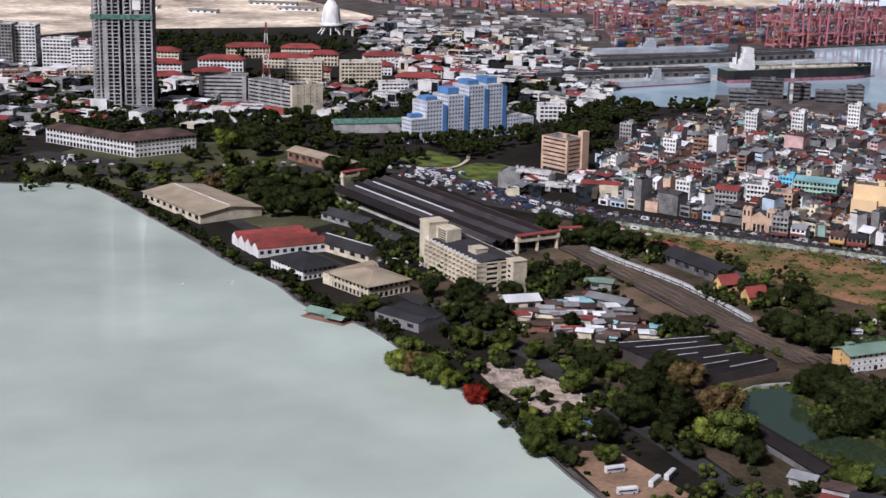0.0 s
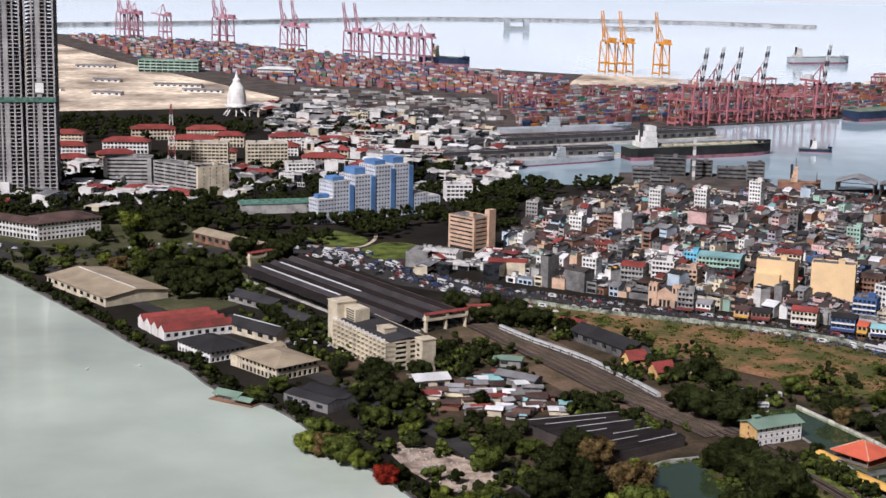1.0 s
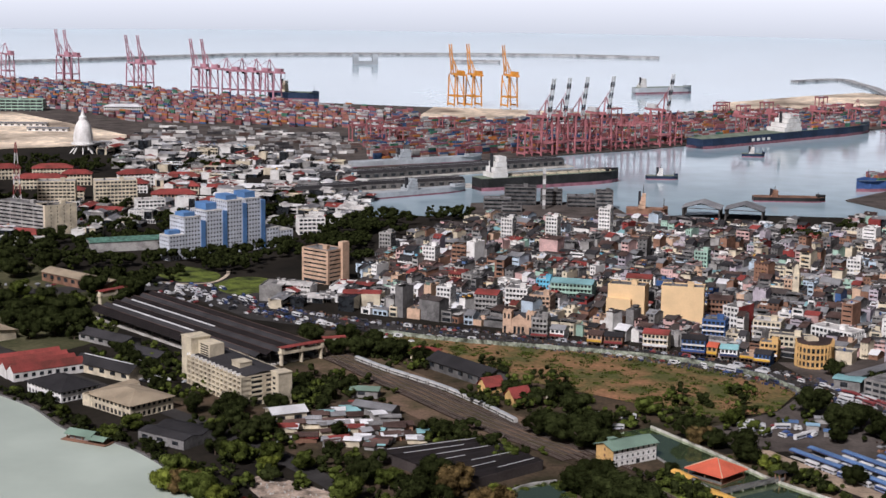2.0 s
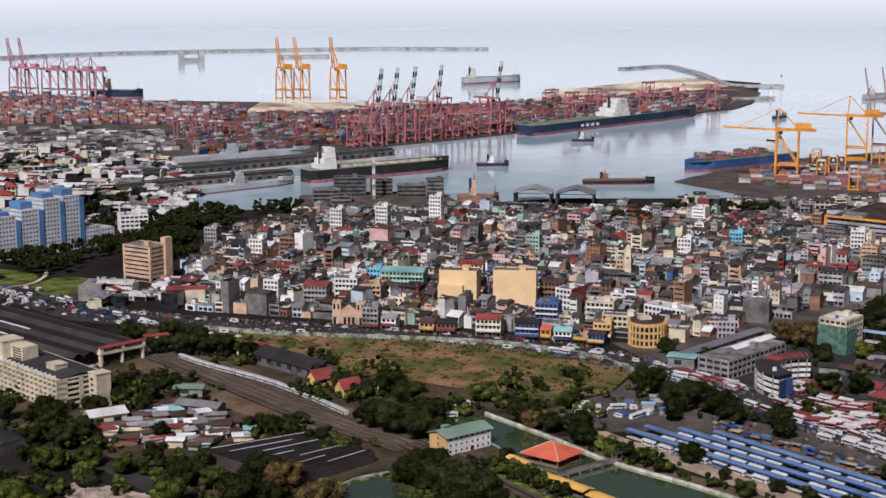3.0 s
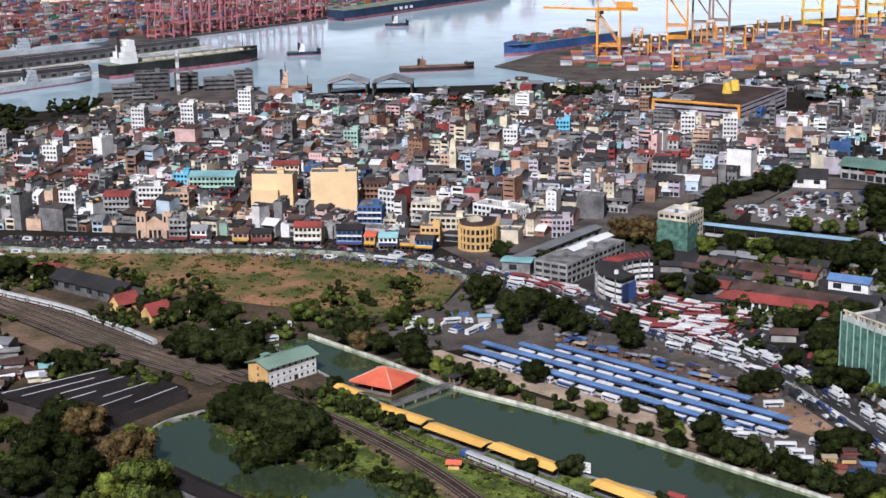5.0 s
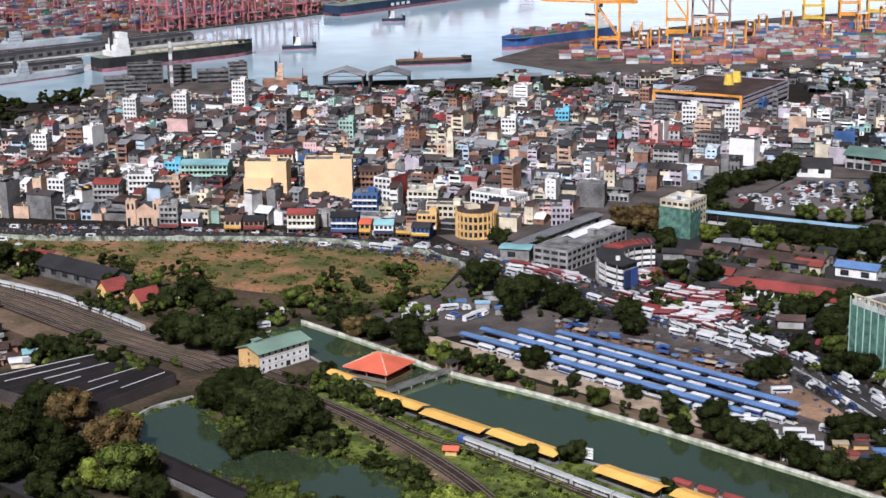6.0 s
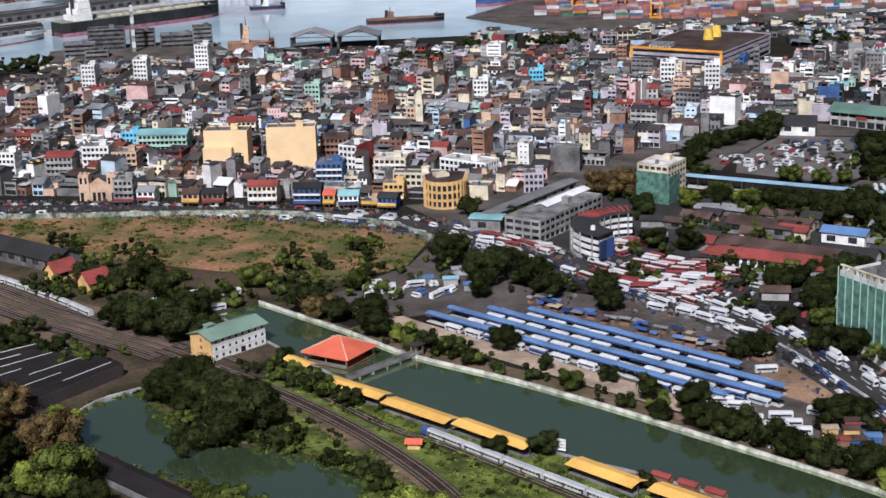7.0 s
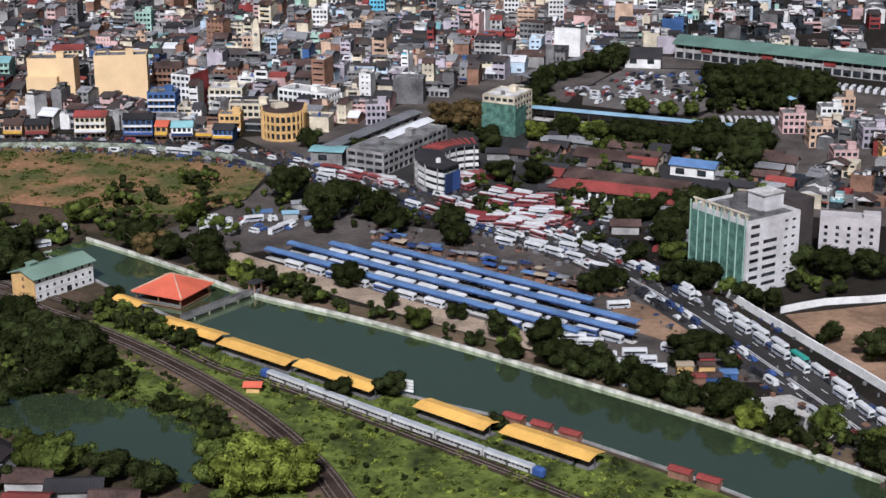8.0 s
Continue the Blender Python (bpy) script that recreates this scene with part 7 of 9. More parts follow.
def big_netted():
    cx, cy, rz, w = front(356, 486, 378, 488)
    o = thing("netted_tower", "tall white office block with green netting on one side", "building", cx, cy, rz)
    h, d = 24.0, 25.0
    stucco = mat("grey_white_stucco", (0.6, 0.58, 0.57), 0.85, 0.15, 0.12, 0.9, 0.1, stain=(0.4, 0.38, 0.37))
    part("front_wall", Geo().box(-w / 2, 0, 0, w / 2, 0.4, h), stucco, o)
    part("side_wall", Geo().box(w / 2 - 0.4, 0.4, 0, w / 2, d, h), stucco, o)
    part("back_wall", Geo().box(-w / 2, d - 0.4, 0, w / 2 - 0.4, d, h), stucco, o)
    part("side_wall", Geo().box(-w / 2, 0.4, 0, -w / 2 + 0.4, d - 0.4, h), stucco, o)
    for i in range(8):
        z = 2.2 + i * 2.72
        for x, ww in ((-w / 2 + 1.2, 3.6), (-w / 2 + 6.6, 5.8), (-w / 2 + 15.6, 1.3), (-w / 2 + 18.8, 1.3)):
            if not (i > 5 and 6 < x + w / 2 < 7):
                part("window", Geo().box(x, -0.05, z, x + ww, 0.2, z + (1.1 if ww > 3 else 0.7)), GLASS, o)
    net = Geo().box(-w / 2 - 0.9, 0.3, 1.5, -w / 2 - 0.7, d, 22.5)
    part("netting", net, NET, o, "sheets of green scaffold netting")
    for i in range(8):
        y = 0.4 + i * (d - 0.8) / 7
        part("scaffold_pole", Geo().box(-w / 2 - 1.25, y - 0.12, 0, -w / 2 - 0.9, y + 0.12, 25.5), WALLS["green"], o)
    part("roof", Geo().box(-w / 2 + 0.4, 0.4, h - 1.2, w / 2 - 0.4, d - 0.4, h - 0.9), ROOFS["slab"], o)
    for i in range(8):
        y = 1 + i * 3.2
        part("roof_beam", Geo().box(-w / 2, y, h, -w / 2 + 0.8, y + 0.6, h + 1.6), WALLS["cream"], o)
    part("roof_rail", Geo().box(-w / 2, 0.4, h + 1.6, -w / 2 + 0.8, d, h + 2.0), WALLS["cream"], o)
    part("lift_house", Geo().box(w / 2 - 9, 7, h - 0.9, w / 2 - 0.5, 14, h + 4.2), stucco, o)
    part("lift_house_roof", Geo().box(w / 2 - 9.4, 6.6, h + 4.2, w / 2 - 0.1, 14.4, h + 4.5), ROOFS["pale"], o)
    for x, y, a, b, c in ((-8, 15, 3, 2.4, 2.2), (-4, 18, 2, 3, 1.6), (-2, 4, 2.2, 1.6, 1.2), (3, 19, 4, 2.5, 2.6), (-6, 8, 1.6, 1.6, 1.4)):
        part("roof_plant", Geo().box(x, y, h - 0.9, x + a, y + b, h - 0.9 + c), WALLS["dark"], o, "grimy roof-top plant box")
    # wing coloured extra dark, so the shadow on this side is in its paint
    part("dark_wing", Geo().box(w / 2, 3, 0, w / 2 + 9, 17, 26), ROOFS["brown"], o, "unfinished concrete wing, its shadow painted into the dark colour")


big_netted()
RENDERED = mat("pale_pinkish_render", (0.5, 0.46, 0.45), 0.85, 0.12, 0.2, 1.0, 0.1)
o = thing("window_block", "pale block with a grid of small square windows", "building", *front(397, 500, 411, 487)[:3])
part("wall", Geo().box(-9.5, 0, 0, 9.5, 12, 14.5), RENDERED, o)
part("parapet", Geo().box(-9.5, 0, 14.5, 9.5, 0.3, 16).box(4, 0.3, 14.5, 9.5, 8, 16.5), RENDERED, o)
for i in range(5):
    for k in range(4):
        part("window", Geo().box(-8 + i * 3.6, -0.06, 5 + k * 2.3, -6.9 + i * 3.6, 0.1, 6.1 + k * 2.3), GLASS, o)
# flat dark panel painted on for the shade inside an open ground floor
part("ground_opening", Geo().box(-8.6, -0.05, 0, 6, 0.1, 3.6), GLASS, o, "dark panel painted as the shade of an open ground floor")
hipped("red_roof_depot", "long white depot under a red-tiled roof", 362, 607, 390, 571, 10, 4.2, 2.6, "white", "tile")
shed("rust_shed", "dark brown sheet-roofed shed", 373, 614, 399, 574, 12, 5, 2.2, "dark", "rust", 1)
shed("gable_hall", "white-gabled hall with a dark roof", 396, 586, 410, 566, 10, 5, 3, "white", "sheet")
shed("rust_shed", "dark brown sheet-roofed shed", 394, 640, 410, 618, 12, 4.5, 2, "dark", "rust")
shed("blue_roof_hall", "hall with a bright blue roof end", 416, 606, 426, 592, 8, 6, 1.6, "white", "blue")
for x, y in ((368, 570), (384, 560), (360, 556), (396, 552), (374, 534), (372, 662), (382, 655), (360, 640), (392, 660), (402, 668), (380, 600), (362, 606)):
    shed("yard_shed", "small rusty tin-roofed yard shed", x - 4, y + 2, x + 4, y - 3, 7, 3.4, 1, "grey", random.choice(["rust", "zinc", "sheet"]))
shed("walk_canopy", "long blue-roofed covered walkway", 420, 714, 478, 640, 5, 5.5, 0.6, "dark", "ice", 1, None, "canopy", 5, 0.4)
shed("walk_canopy", "short pale-blue covered walkway", 530, 670, 566, 682, 6, 5.5, 0.6, "dark", "ice", 1, None, "canopy", 5, 0.4)
shed("platform_canopy", "long grey-roofed platform canopy", 452, 768, 527, 801, 9, 5.5, 0.8, "dark", "zinc", 1, None, "canopy", 5, 0.4)
shed("chapel", "white chapel with a steep dark roof", 521, 787, 535, 776, 9, 6, 4, "white", "sheet", 1, None, "church")
sheet("car_park", [(456, 728), (474, 754), (520, 786), (552, 762), (560, 752), (530, 722), (500, 690), (480, 690)], 0, mat("worn_car_park", (0.13, 0.115, 0.105), 0.95, 0.2, 0.1, 0.8, 0.1), "worn grey car park full of lorries and cars", "pavement", 0.14)


def market_hall():
    cx, cy, rz, w = front(558, 795, 638, 650)
    o = thing("market_hall", "long two-storey market hall under a green sheet roof with red entrances", "building", cx, cy, rz)
    g, gl = Geo(), Geo()
    facade(g, gl, w, 15, 2, 4.0, 5.0, sill=1.3, pier=0.9)
    part("wall", g, WALLS["grey"], o)
    part("window", gl, GLASS, o, "dark shop openings")
    part("roof", Geo().gable(w, 16, 8.0, 3.2, 1.2, 0.3, 0, 0, 7.5), ROOFS["moss"], o)
    for k in range(5):
        x = -w / 2 + 18 + k * 33
        part("entrance", Geo().box(x - 3, -0.5, 4.6, x + 3, 0.3, 8.2), WALLS["red"], o, "red entrance bay")
    part("signal_mast", Geo().cyl(-w * 0.2, 8, 11, 18, 0.3, 0.1, 6), STEEL, o)


market_hall()
for i in range(11):
    for j in range(7):
        if random.random() < 0.75:
            x, y = 466 + i * 7.6 + j * 1.6, 776 - j * 11.5 - i * 0.8
            if inside(x, y, [(470, 745), (518, 780), (550, 756), (515, 716), (486, 698), (466, 722)]):
                car(x, y, random.choice([30, 120, 35]) + random.uniform(-8, 8))
for i in range(14):
    c = Vector((578, 708)).lerp(Vector((602, 664)), i / 13)
    bus(c.x - 3, c.y - 2, 35, "white")
    if i < 9:
        bus(490 + i * 2.6, 668 - i * 1.6, 60, "white")
YARDS = [(362, 596), (384, 566), (430, 556), (470, 600), (446, 640), (412, 668), (384, 676)]
made = [(381, 596, 17), (391, 604, 17), (408, 585, 14), (425, 610, 10), (404, 640, 12)]
for i in range(400):
    x, y = random.uniform(360, 470), random.uniform(556, 676)
    if inside(x, y, YARDS) and len(made) < 40 and all((x - a) ** 2 + (y - b) ** 2 > (r + 4) ** 2 for a, b, r in made):
        w = random.uniform(7, 14)
        made.append((x, y, w * 0.45))
        shed("yard_shed", "low tin-roofed shed in a crowded yard", x - w * 0.28, y + w * 0.4, x + w * 0.28, y - w * 0.4, random.uniform(5, 8), random.uniform(3, 4.5), random.uniform(0.8, 1.8), random.choice(["grey", "cream", "brown", "dark"]), random.choice(["rust", "zinc", "sheet", "sheet", "rust", "tile"]))
# houses past the market road
sheet("pavement_east_street", [(470, 660), (420, 556), (446, 516), (560, 520), (640, 590), (612, 664), (560, 642), (500, 655)], 0, PAVING, "dusty lanes between crowded houses", "pavement", 0.08)
sheet("pavement_old_town", [(300, 700), (372, 735), (440, 765), (470, 798), (540, 832), (470, 806), (400, 778), (330, 741), (296, 748)], 0, PAVING, "dusty lane along the old town's edge", "pavement", 0.07)
sheet("pavement_market_yard", [(556, 752), (606, 660), (560, 640), (500, 655), (478, 676), (502, 690), (531, 721)], 0, PAVING, "dusty paved yard before the market hall", "pavement", 0.1)
sheet("pavement_station_front", [(440, 765), (452, 735), (473, 755), (520, 788), (556, 764), (566, 782), (540, 830), (470, 798)], 0, PAVING, "dusty street beside the platform canopy", "pavement", 0.1)
EAST = [(484, 600), (434, 552), (446, 522), (520, 530), (620, 600), (600, 655), (560, 655), (530, 640)]
for x, y, fl, wk in ((500, 640, 4, "pink"), (512, 630, 3, "cream"), (494, 616, 4, "peach"), (512, 604, 4, "mauve"), (530, 650, 3, "white"), (484, 590, 3, "pink"), (505, 585, 2, "yellow"), (548, 662, 3, "peach")):
    framed("terrace_house", {"pink": "faded pink terrace house with balconies", "cream": "cream terrace house with a flat roof", "peach": "peach terrace house with a flat roof", "mauve": "pale mauve terrace house with a flat roof", "white": "white terrace house with a flat roof", "yellow": "yellow terrace house with a flat roof"}[wk], x, y, x + 8.5, y - 5, 10, max(2, fl - 1), 2.8, wk, "slab", 2.4)
FW, FG, FR = Geo(), Geo(), Geo()
for i in range(190):
    x, y = random.uniform(425, 620), random.uniform(520, 668)
    if inside(x, y, EAST):
        k = (len(FW.v), len(FG.v), len(FR.v))
        shop_house(FW, FG, FR, random.uniform(4.5, 8), random.uniform(6, 10), random.choice([1, 1, 2, 2, 2]), 2.8, WALL_KEYS.index(random.choice(walls_pick)), ROOF_KEYS.index(random.choice(roofs_pick)), random.choice(["flat", "gable"]), random, len(ROOF_LIST))
        for gg, q in zip((FW, FG, FR), k):
            shift(gg, q, 0, pose(x, y, 0, 0, 0, random.choice([-57, 33]) + random.uniform(-4, 4)))
NORTH = [(545, 830), (640, 700), (760, 700), (1000, 900), (830, 985), (700, 900)]
for i in range(640):
    x, y = random.uniform(545, 1000), random.uniform(640, 990)
    if inside(x, y, NORTH):
        k = (len(FW.v), len(FG.v), len(FR.v))
        shop_house(FW, FG, FR, random.uniform(5, 10), random.uniform(7, 12), random.choice([1, 2, 2, 3, 3]), 2.8, WALL_KEYS.index(random.choice(walls_pick)), ROOF_KEYS.index(random.choice(roofs_pick)), random.choice(["flat", "gable", "lean"]), random, len(ROOF_LIST))
        for gg, q in zip((FW, FG, FR), k):
            shift(gg, q, 0, pose(x, y, 0, 0, 0, random.choice([-32, 58]) + random.uniform(-4, 4)))
WHARF = [(470, 1192), (575, 1167), (640, 1144), (800, 1116), (1090, 1055), (1000, 930), (860, 960), (690, 960), (700, 1060), (600, 1070), (560, 1120)]
for i in range(620):
    x, y = random.uniform(470, 1090), random.uniform(930, 1190)
    if inside(x, y, WHARF):
        k = (len(FW.v), len(FG.v), len(FR.v))
        shop_house(FW, FG, FR, random.uniform(6, 16), random.uniform(7, 12), random.choice([1, 1, 2, 2]), 3.0, WALL_KEYS.index(random.choice(walls_pick)), ROOF_KEYS.index(random.choice(roofs_pick)), random.choice(["flat", "gable", "lean"]), random, len(ROOF_LIST))
        for gg, q in zip((FW, FG, FR), k):
            shift(gg, q, 0, pose(x, y, 0, 0, 0, random.choice([-32, 58]) + random.uniform(-8, 8)))
far = tagged(FW.ob("eastern_town_houses", WALL_LIST), "crowded weathered town houses past the market", "buildings", kind="stuff")
part("far_window", FG, GLASS, far, "dark recessed windows")
part("far_roof", FR, ROOF_LIST + WALL_LIST, far, "patchwork of tin, tile and slab roofs")
for x, y, k, s in ((372, 548, "dark1", 0.9), (380, 556, "dark3", 0.8), (390, 546, "dark1", 0.9), (366, 536, "green1", 0.8), (394, 566, "dark3", 0.9), (402, 554, "dark1", 1), (352, 540, "dark2", 0.9), (376, 578, "dark1", 0.8), (410, 560, "green1", 0.9), (386, 528, "dark1", 0.9), (413, 699, "lime", 0.9), (420, 690, "dark1", 1), (429, 675, "green1", 1.2), (438, 668, "dark3", 1), (446, 660, "dark3", 1), (454, 652, "dark3", 1), (460, 640, "dark3", 1), (463, 622, "dark3", 1.1), (456, 612, "dark3", 1.1), (448, 646, "dark1", 1.1), (470, 632, "dark1", 1), (531, 721, "dark3", 1.1), (540, 724, "dark3", 1.2), (548, 730, "green1", 1.5), (560, 726, "dark3", 1.3), (568, 714, "dark3", 1.2), (572, 702, "dark3", 1.1), (545, 690, "dark2", 1.0), (556, 684, "dark3", 1.1), (568, 688, "dark2", 1.0), (548, 748, "dark1", 1.0), (580, 716, "dark1", 1.0), (524, 712, "dark1", 0.9), (552, 700, "dark3", 1.0), (536, 690, "dark1", 0.8), (550, 706, "dark3", 1.2),
                   (536, 708, "dark3", 1.1), (398, 730, "rust", 1.2), (390, 740, "rust", 1.1), (408, 728, "dark3", 1), (418, 736, "dark1", 1), (426, 745, "dark1", 1), (436, 752, "dark1", 1), (446, 760, "dark2", 1), (456, 768, "dark2", 1.1), (466, 776, "dark2", 1), (388, 700, "dark1", 0.9), (384, 690, "dark2", 1), (377, 640, "dark1", 1), (366, 652, "dark1", 0.9), (395, 585, "dark2", 0.9), (404, 580, "dark1", 0.9), (385, 580, "dark1", 0.8), (410, 576, "dark1", 1), (488, 706, "green2", 1), (478, 716, "green2", 1), (498, 702, "green2", 0.9), (510, 700, "dark2", 0.9), (476, 792, "dark1", 0.9), (486, 797, "dark2", 1), (496, 800, "dark1", 0.9), (506, 804, "dark2", 1), (516, 807, "dark1", 1), (528, 812, "dark2", 1), (468, 785, "dark1", 1.0), (470, 652, "dark3", 1.1), (482, 640, "dark3", 1.0), (476, 628, "dark3", 1.0), (436, 690, "lime", 1.0), (427, 697, "green1", 1.1), (520, 800, "dark1", 1), (530, 810, "dark3", 0.9), (540, 820, "dark1", 1), (336, 715, "dark2", 0.8), (322, 735, "dark2", 0.9)):
    tree(x, y, k, s)
# ---------------------------------------------------------------- west: old fort district
random.seed(51)


RAW = mat("raw_concrete", (0.4, 0.385, 0.38), 0.9, 0.2, 0.05, 0.6, 0.1)


def raw_tower():
    o = thing("unfinished_tower", "very tall unfinished twin concrete tower with open floors", "building", -228, 1172, 4)
    fl = 66
    for sx, w, top in ((-11.5, 20, fl), (11.5, 21, fl - 3)):
        g = Geo()
        for i in range(top):
            g.box(sx - w / 2, -16, i * 2.75, sx + w / 2, 16, i * 2.75 + 0.45)
        part("bare_frame", g, RAW, o, "bare concrete floor slabs")
        part("core", Geo().box(sx - 4, -9, 0, sx + 4, 9, top * 2.75), WALLS["dark"], o)
        for k in range(5):
            x = sx - w / 2 + 0.6 + k * (w - 1.2) / 4
            part("column", Geo().box(x - 0.6, -15.9, 0, x + 0.6, -14.7, top * 2.75), RAW, o)
        for k in range(4):
            part("column", Geo().box(sx + w / 2 - 1.2, -13 + k * 8, 0, sx + w / 2, -11.6 + k * 8, top * 2.75), WALLS["grey"], o)
        part("shaft_wall", Geo().box(sx - 2.4, -15.7, 0, sx + 1.2, -14.9, top * 2.75), RAW, o)
    part("hoist_net", Geo().box(-22.5, -16.6, 71, 22.5, -16.2, 74.5), NET, o, "dark green safety net band")
    part("site_hoarding", Geo().box(-24, -20, 0, -12, -17, 13), WHITE, o, "white site hoarding")
    part("sign_panel", Geo().box(8, -16.7, 78, 14, -16.3, 85), WHITE, o)


raw_tower()
o = hipped("colonnaded_block", "long white colonnaded block with brown tiled roofs", -260, 1049, -192, 1000, 14, 10, 3.2, "white", "rust", bay=3.2)
hipped("colonnaded_wing", "white colonnaded wing with a brown tiled roof", -192, 1000, -156, 1026, 26, 11, 4, "white", "rust", bay=3.0)
framed("banded_office", "grey office slab with dark window bands", -178, 1203, -142, 1203, 20, 8, 2.9, "grey", "slab", 33, sill=1.2, pier=3)
framed("banded_office", "grey office slab with dark window bands", -140, 1200, -104, 1168, 14, 8, 2.8, "grey", "slab", 12, sill=1.2)
framed("office_end", "pale blank-ended office block", -104, 1167, -82, 1180, 14, 8, 2.8, "cream", "slab", 7, pier=4.6)


FLATS = mat("pale_blue_grey_render", (0.6, 0.63, 0.68), 0.8, 0.12, 0.1, 1.0, 0.1)


AZURE = mat("faded_azure_paint", (0.11, 0.23, 0.45), 0.75, 0.15, 0.1, 1.0, 0.1)


def blue_flats():
    o = thing("blue_flats", "pale flats in stepped blocks with bright blue bands and caps", "building", 22, 1086, 33)
    o.scale = (1.12, 1.0, 1.0)
    for k, (x, h, wk, d) in enumerate(((-33, 17, "white", 12), (-22, 28, "white", 18), (-6, 33, "white", 20), (9, 37, "white", 20), (23, 38, "white", 20), (38, 14, "white", 22), (49, 13, "white", 18))):
        w = 12 if k < 5 else 10
        g, gl = Geo(), Geo()
        facade(g, gl, w, d, int(h / 2.8), 2.8, 2.4, pier=0.9, sill=1.2, x0=x)
        part("wall", g, FLATS, o, "pale blue-grey rendered wall")
        part("window", gl, GLASS, o, "dark recessed windows")
        part("roof", Geo().box(x - w / 2, 0, int(h / 2.8) * 2.8, x + w / 2, d, int(h / 2.8) * 2.8 + 0.5), ROOFS["pale"], o)
        if k in (0, 1, 2, 3, 4):
            part("blue_cap", Geo().box(x - 4, 4, h - 1.5, x + 4, d - 3, h + 3), AZURE, o, "bright blue roof cap")
        if 0 < k < 5:
            part("blue_band", Geo().box(x + w / 2 - 0.1, -0.5, 0, x + w / 2 + 3.1, d - 3, h - 3), AZURE, o, "tall blue painted band")


blue_flats()
o = thing("lattice_mast", "red and white steel lattice mast", "mast", -128, 1218)
for i in range(8):
    z, r, r2 = i * 8, 4 - i * 0.45, 4 - (i + 1) * 0.45
    for sx, sy in ((1, 1), (1, -1), (-1, -1), (-1, 1)):
        part("leg", Geo().beam((sx * r, sy * r, z), (sx * r2, sy * r2, z + 8), 0.4), PAINT["red"] if i % 2 else PAINT["white"], o)
        part("brace", Geo().beam((sx * r, sy * r, z), (-sy * r2, sx * r2, z + 8), 0.25), PAINT["red"] if i % 2 else PAINT["white"], o)


def stupa(name, label, x, y, r, h, legs):
    o = thing(name, label, "stupa", x, y)
    z = 0.0
    if legs:
        z = h * 0.2
        for a in range(0, 360, 45):
            part("leg", Geo().beam((r * 1.4 * math.cos(radians(a)), r * 1.4 * math.sin(radians(a)), 0), (r * 0.6 * math.cos(radians(a)), r * 0.6 * math.sin(radians(a)), z), 1.2), WHITE, o)
        part("platform", Geo().cyl(0, 0, z, z + 1.5, r * 1.25, r * 1.25, 20), WHITE, o)
        z += 1.5
    g = Geo()
    prof = [(1.0, 0), (1.02, 0.12), (0.95, 0.3), (0.8, 0.48), (0.55, 0.6), (0.4, 0.66), (0.4, 0.74), (0.22, 0.78), (0.1, 0.9), (0.02, 1.0)]
    hh = h - z
    for (r0, z0), (r1, z1) in zip(prof, prof[1:]):
        g.cyl(0, 0, z + z0 * hh, z + z1 * hh, r * r0, r * r1, 20)
    part("dome", g, WHITE, o)


stupa("raised_stupa", "white bell-shaped stupa raised on slanting legs", -104, 1685, 10, 47, True)
stupa("stupa", "white bell-shaped stupa by the lake end", -316, 1088, 7, 24, False)
for x, y, w, d, h, f, wk in ((-401, 1395, 34, 20, 13, 2.9, "grey"), (-372, 1400, 24, 20, 12, 3, "white"), (-338, 1380, 26, 16, 9, 3, "white"), (-310, 1365, 22, 16, 7, 3, "white"), (-420, 1330, 20, 18, 10, 3, "white"), (-385, 1330, 18, 14, 6, 3, "cream"), (-75, 1310, 34, 16, 7, 3, "cream"), (-120, 1300, 30, 16, 8, 2.8, "cream"), (-40, 1260, 22, 14, 4, 3, "white"), (-350, 1290, 20, 14, 4, 3, "brown"), (-300, 1300, 26, 14, 4, 3, "cream"), (80, 1160, 20, 16, 4, 3, "white")):
    framed("fort_office", "pale multi-storey office of the old fort", x, y, x + w, y + random.uniform(-5, 5), d, h, f, wk, "pale", 3.2, windows=False)
for x, y, w, d, h in ((-250, 1370, 34, 14, 9), (-205, 1395, 40, 16, 10), (-150, 1420, 44, 16, 9), (-190, 1480, 40, 16, 10), (-140, 1490, 36, 14, 9), (-120, 1350, 34, 14, 8), (-70, 1390, 36, 14, 8), (-30, 1330, 36, 14, 7), (-20, 1380, 30, 14, 7), (-260, 1450, 30, 14, 9), (-110, 1440, 26, 12, 10), (-246, 1178, 34, 16, 5), (-160, 1172, 26, 12, 4), (-132, 1160, 24, 10, 4), (-230, 1300, 26, 14, 8), (-200, 1330, 30, 14, 8), (10, 1290, 30, 12, 6), (-60, 1450, 34, 14, 8), (-20, 1450, 30, 12, 6)):
    hipped("red_roof_block", "old fort block under a red-tiled roof", x, y, x + w, y + random.uniform(-8, 8), d, h, 4, random.choice(["cream", "white", "peach"]), "tile", bay=3.4)
o = thing("white_vault", "white barrel-roofed hall among trees", "hall", -193, 1200, 10)
prof = [(9 * math.cos(radians(a)), 4 + 5 * math.sin(radians(a))) for a in range(0, 181, 20)]
n = len(prof)
part("shell", Geo().add([(-8, y, z) for y, z in prof] + [(8, y, z) for y, z in prof], [tuple(range(n)), tuple(range(2 * n - 1, n - 1, -1))] + [(i, i + n, i + 1 + n, i + 1) for i in range(n - 1)]), WHITE, o)
part("wall", Geo().box(-8, -9, 0, 8, 9, 4.05), WHITE, o)
o = thing("netted_site", "long low building site under green netting", "building", -45, 1112, 12)
part("netting", Geo().gable(52, 16, 7, 2, 0.5), NET, o, "green site netting")
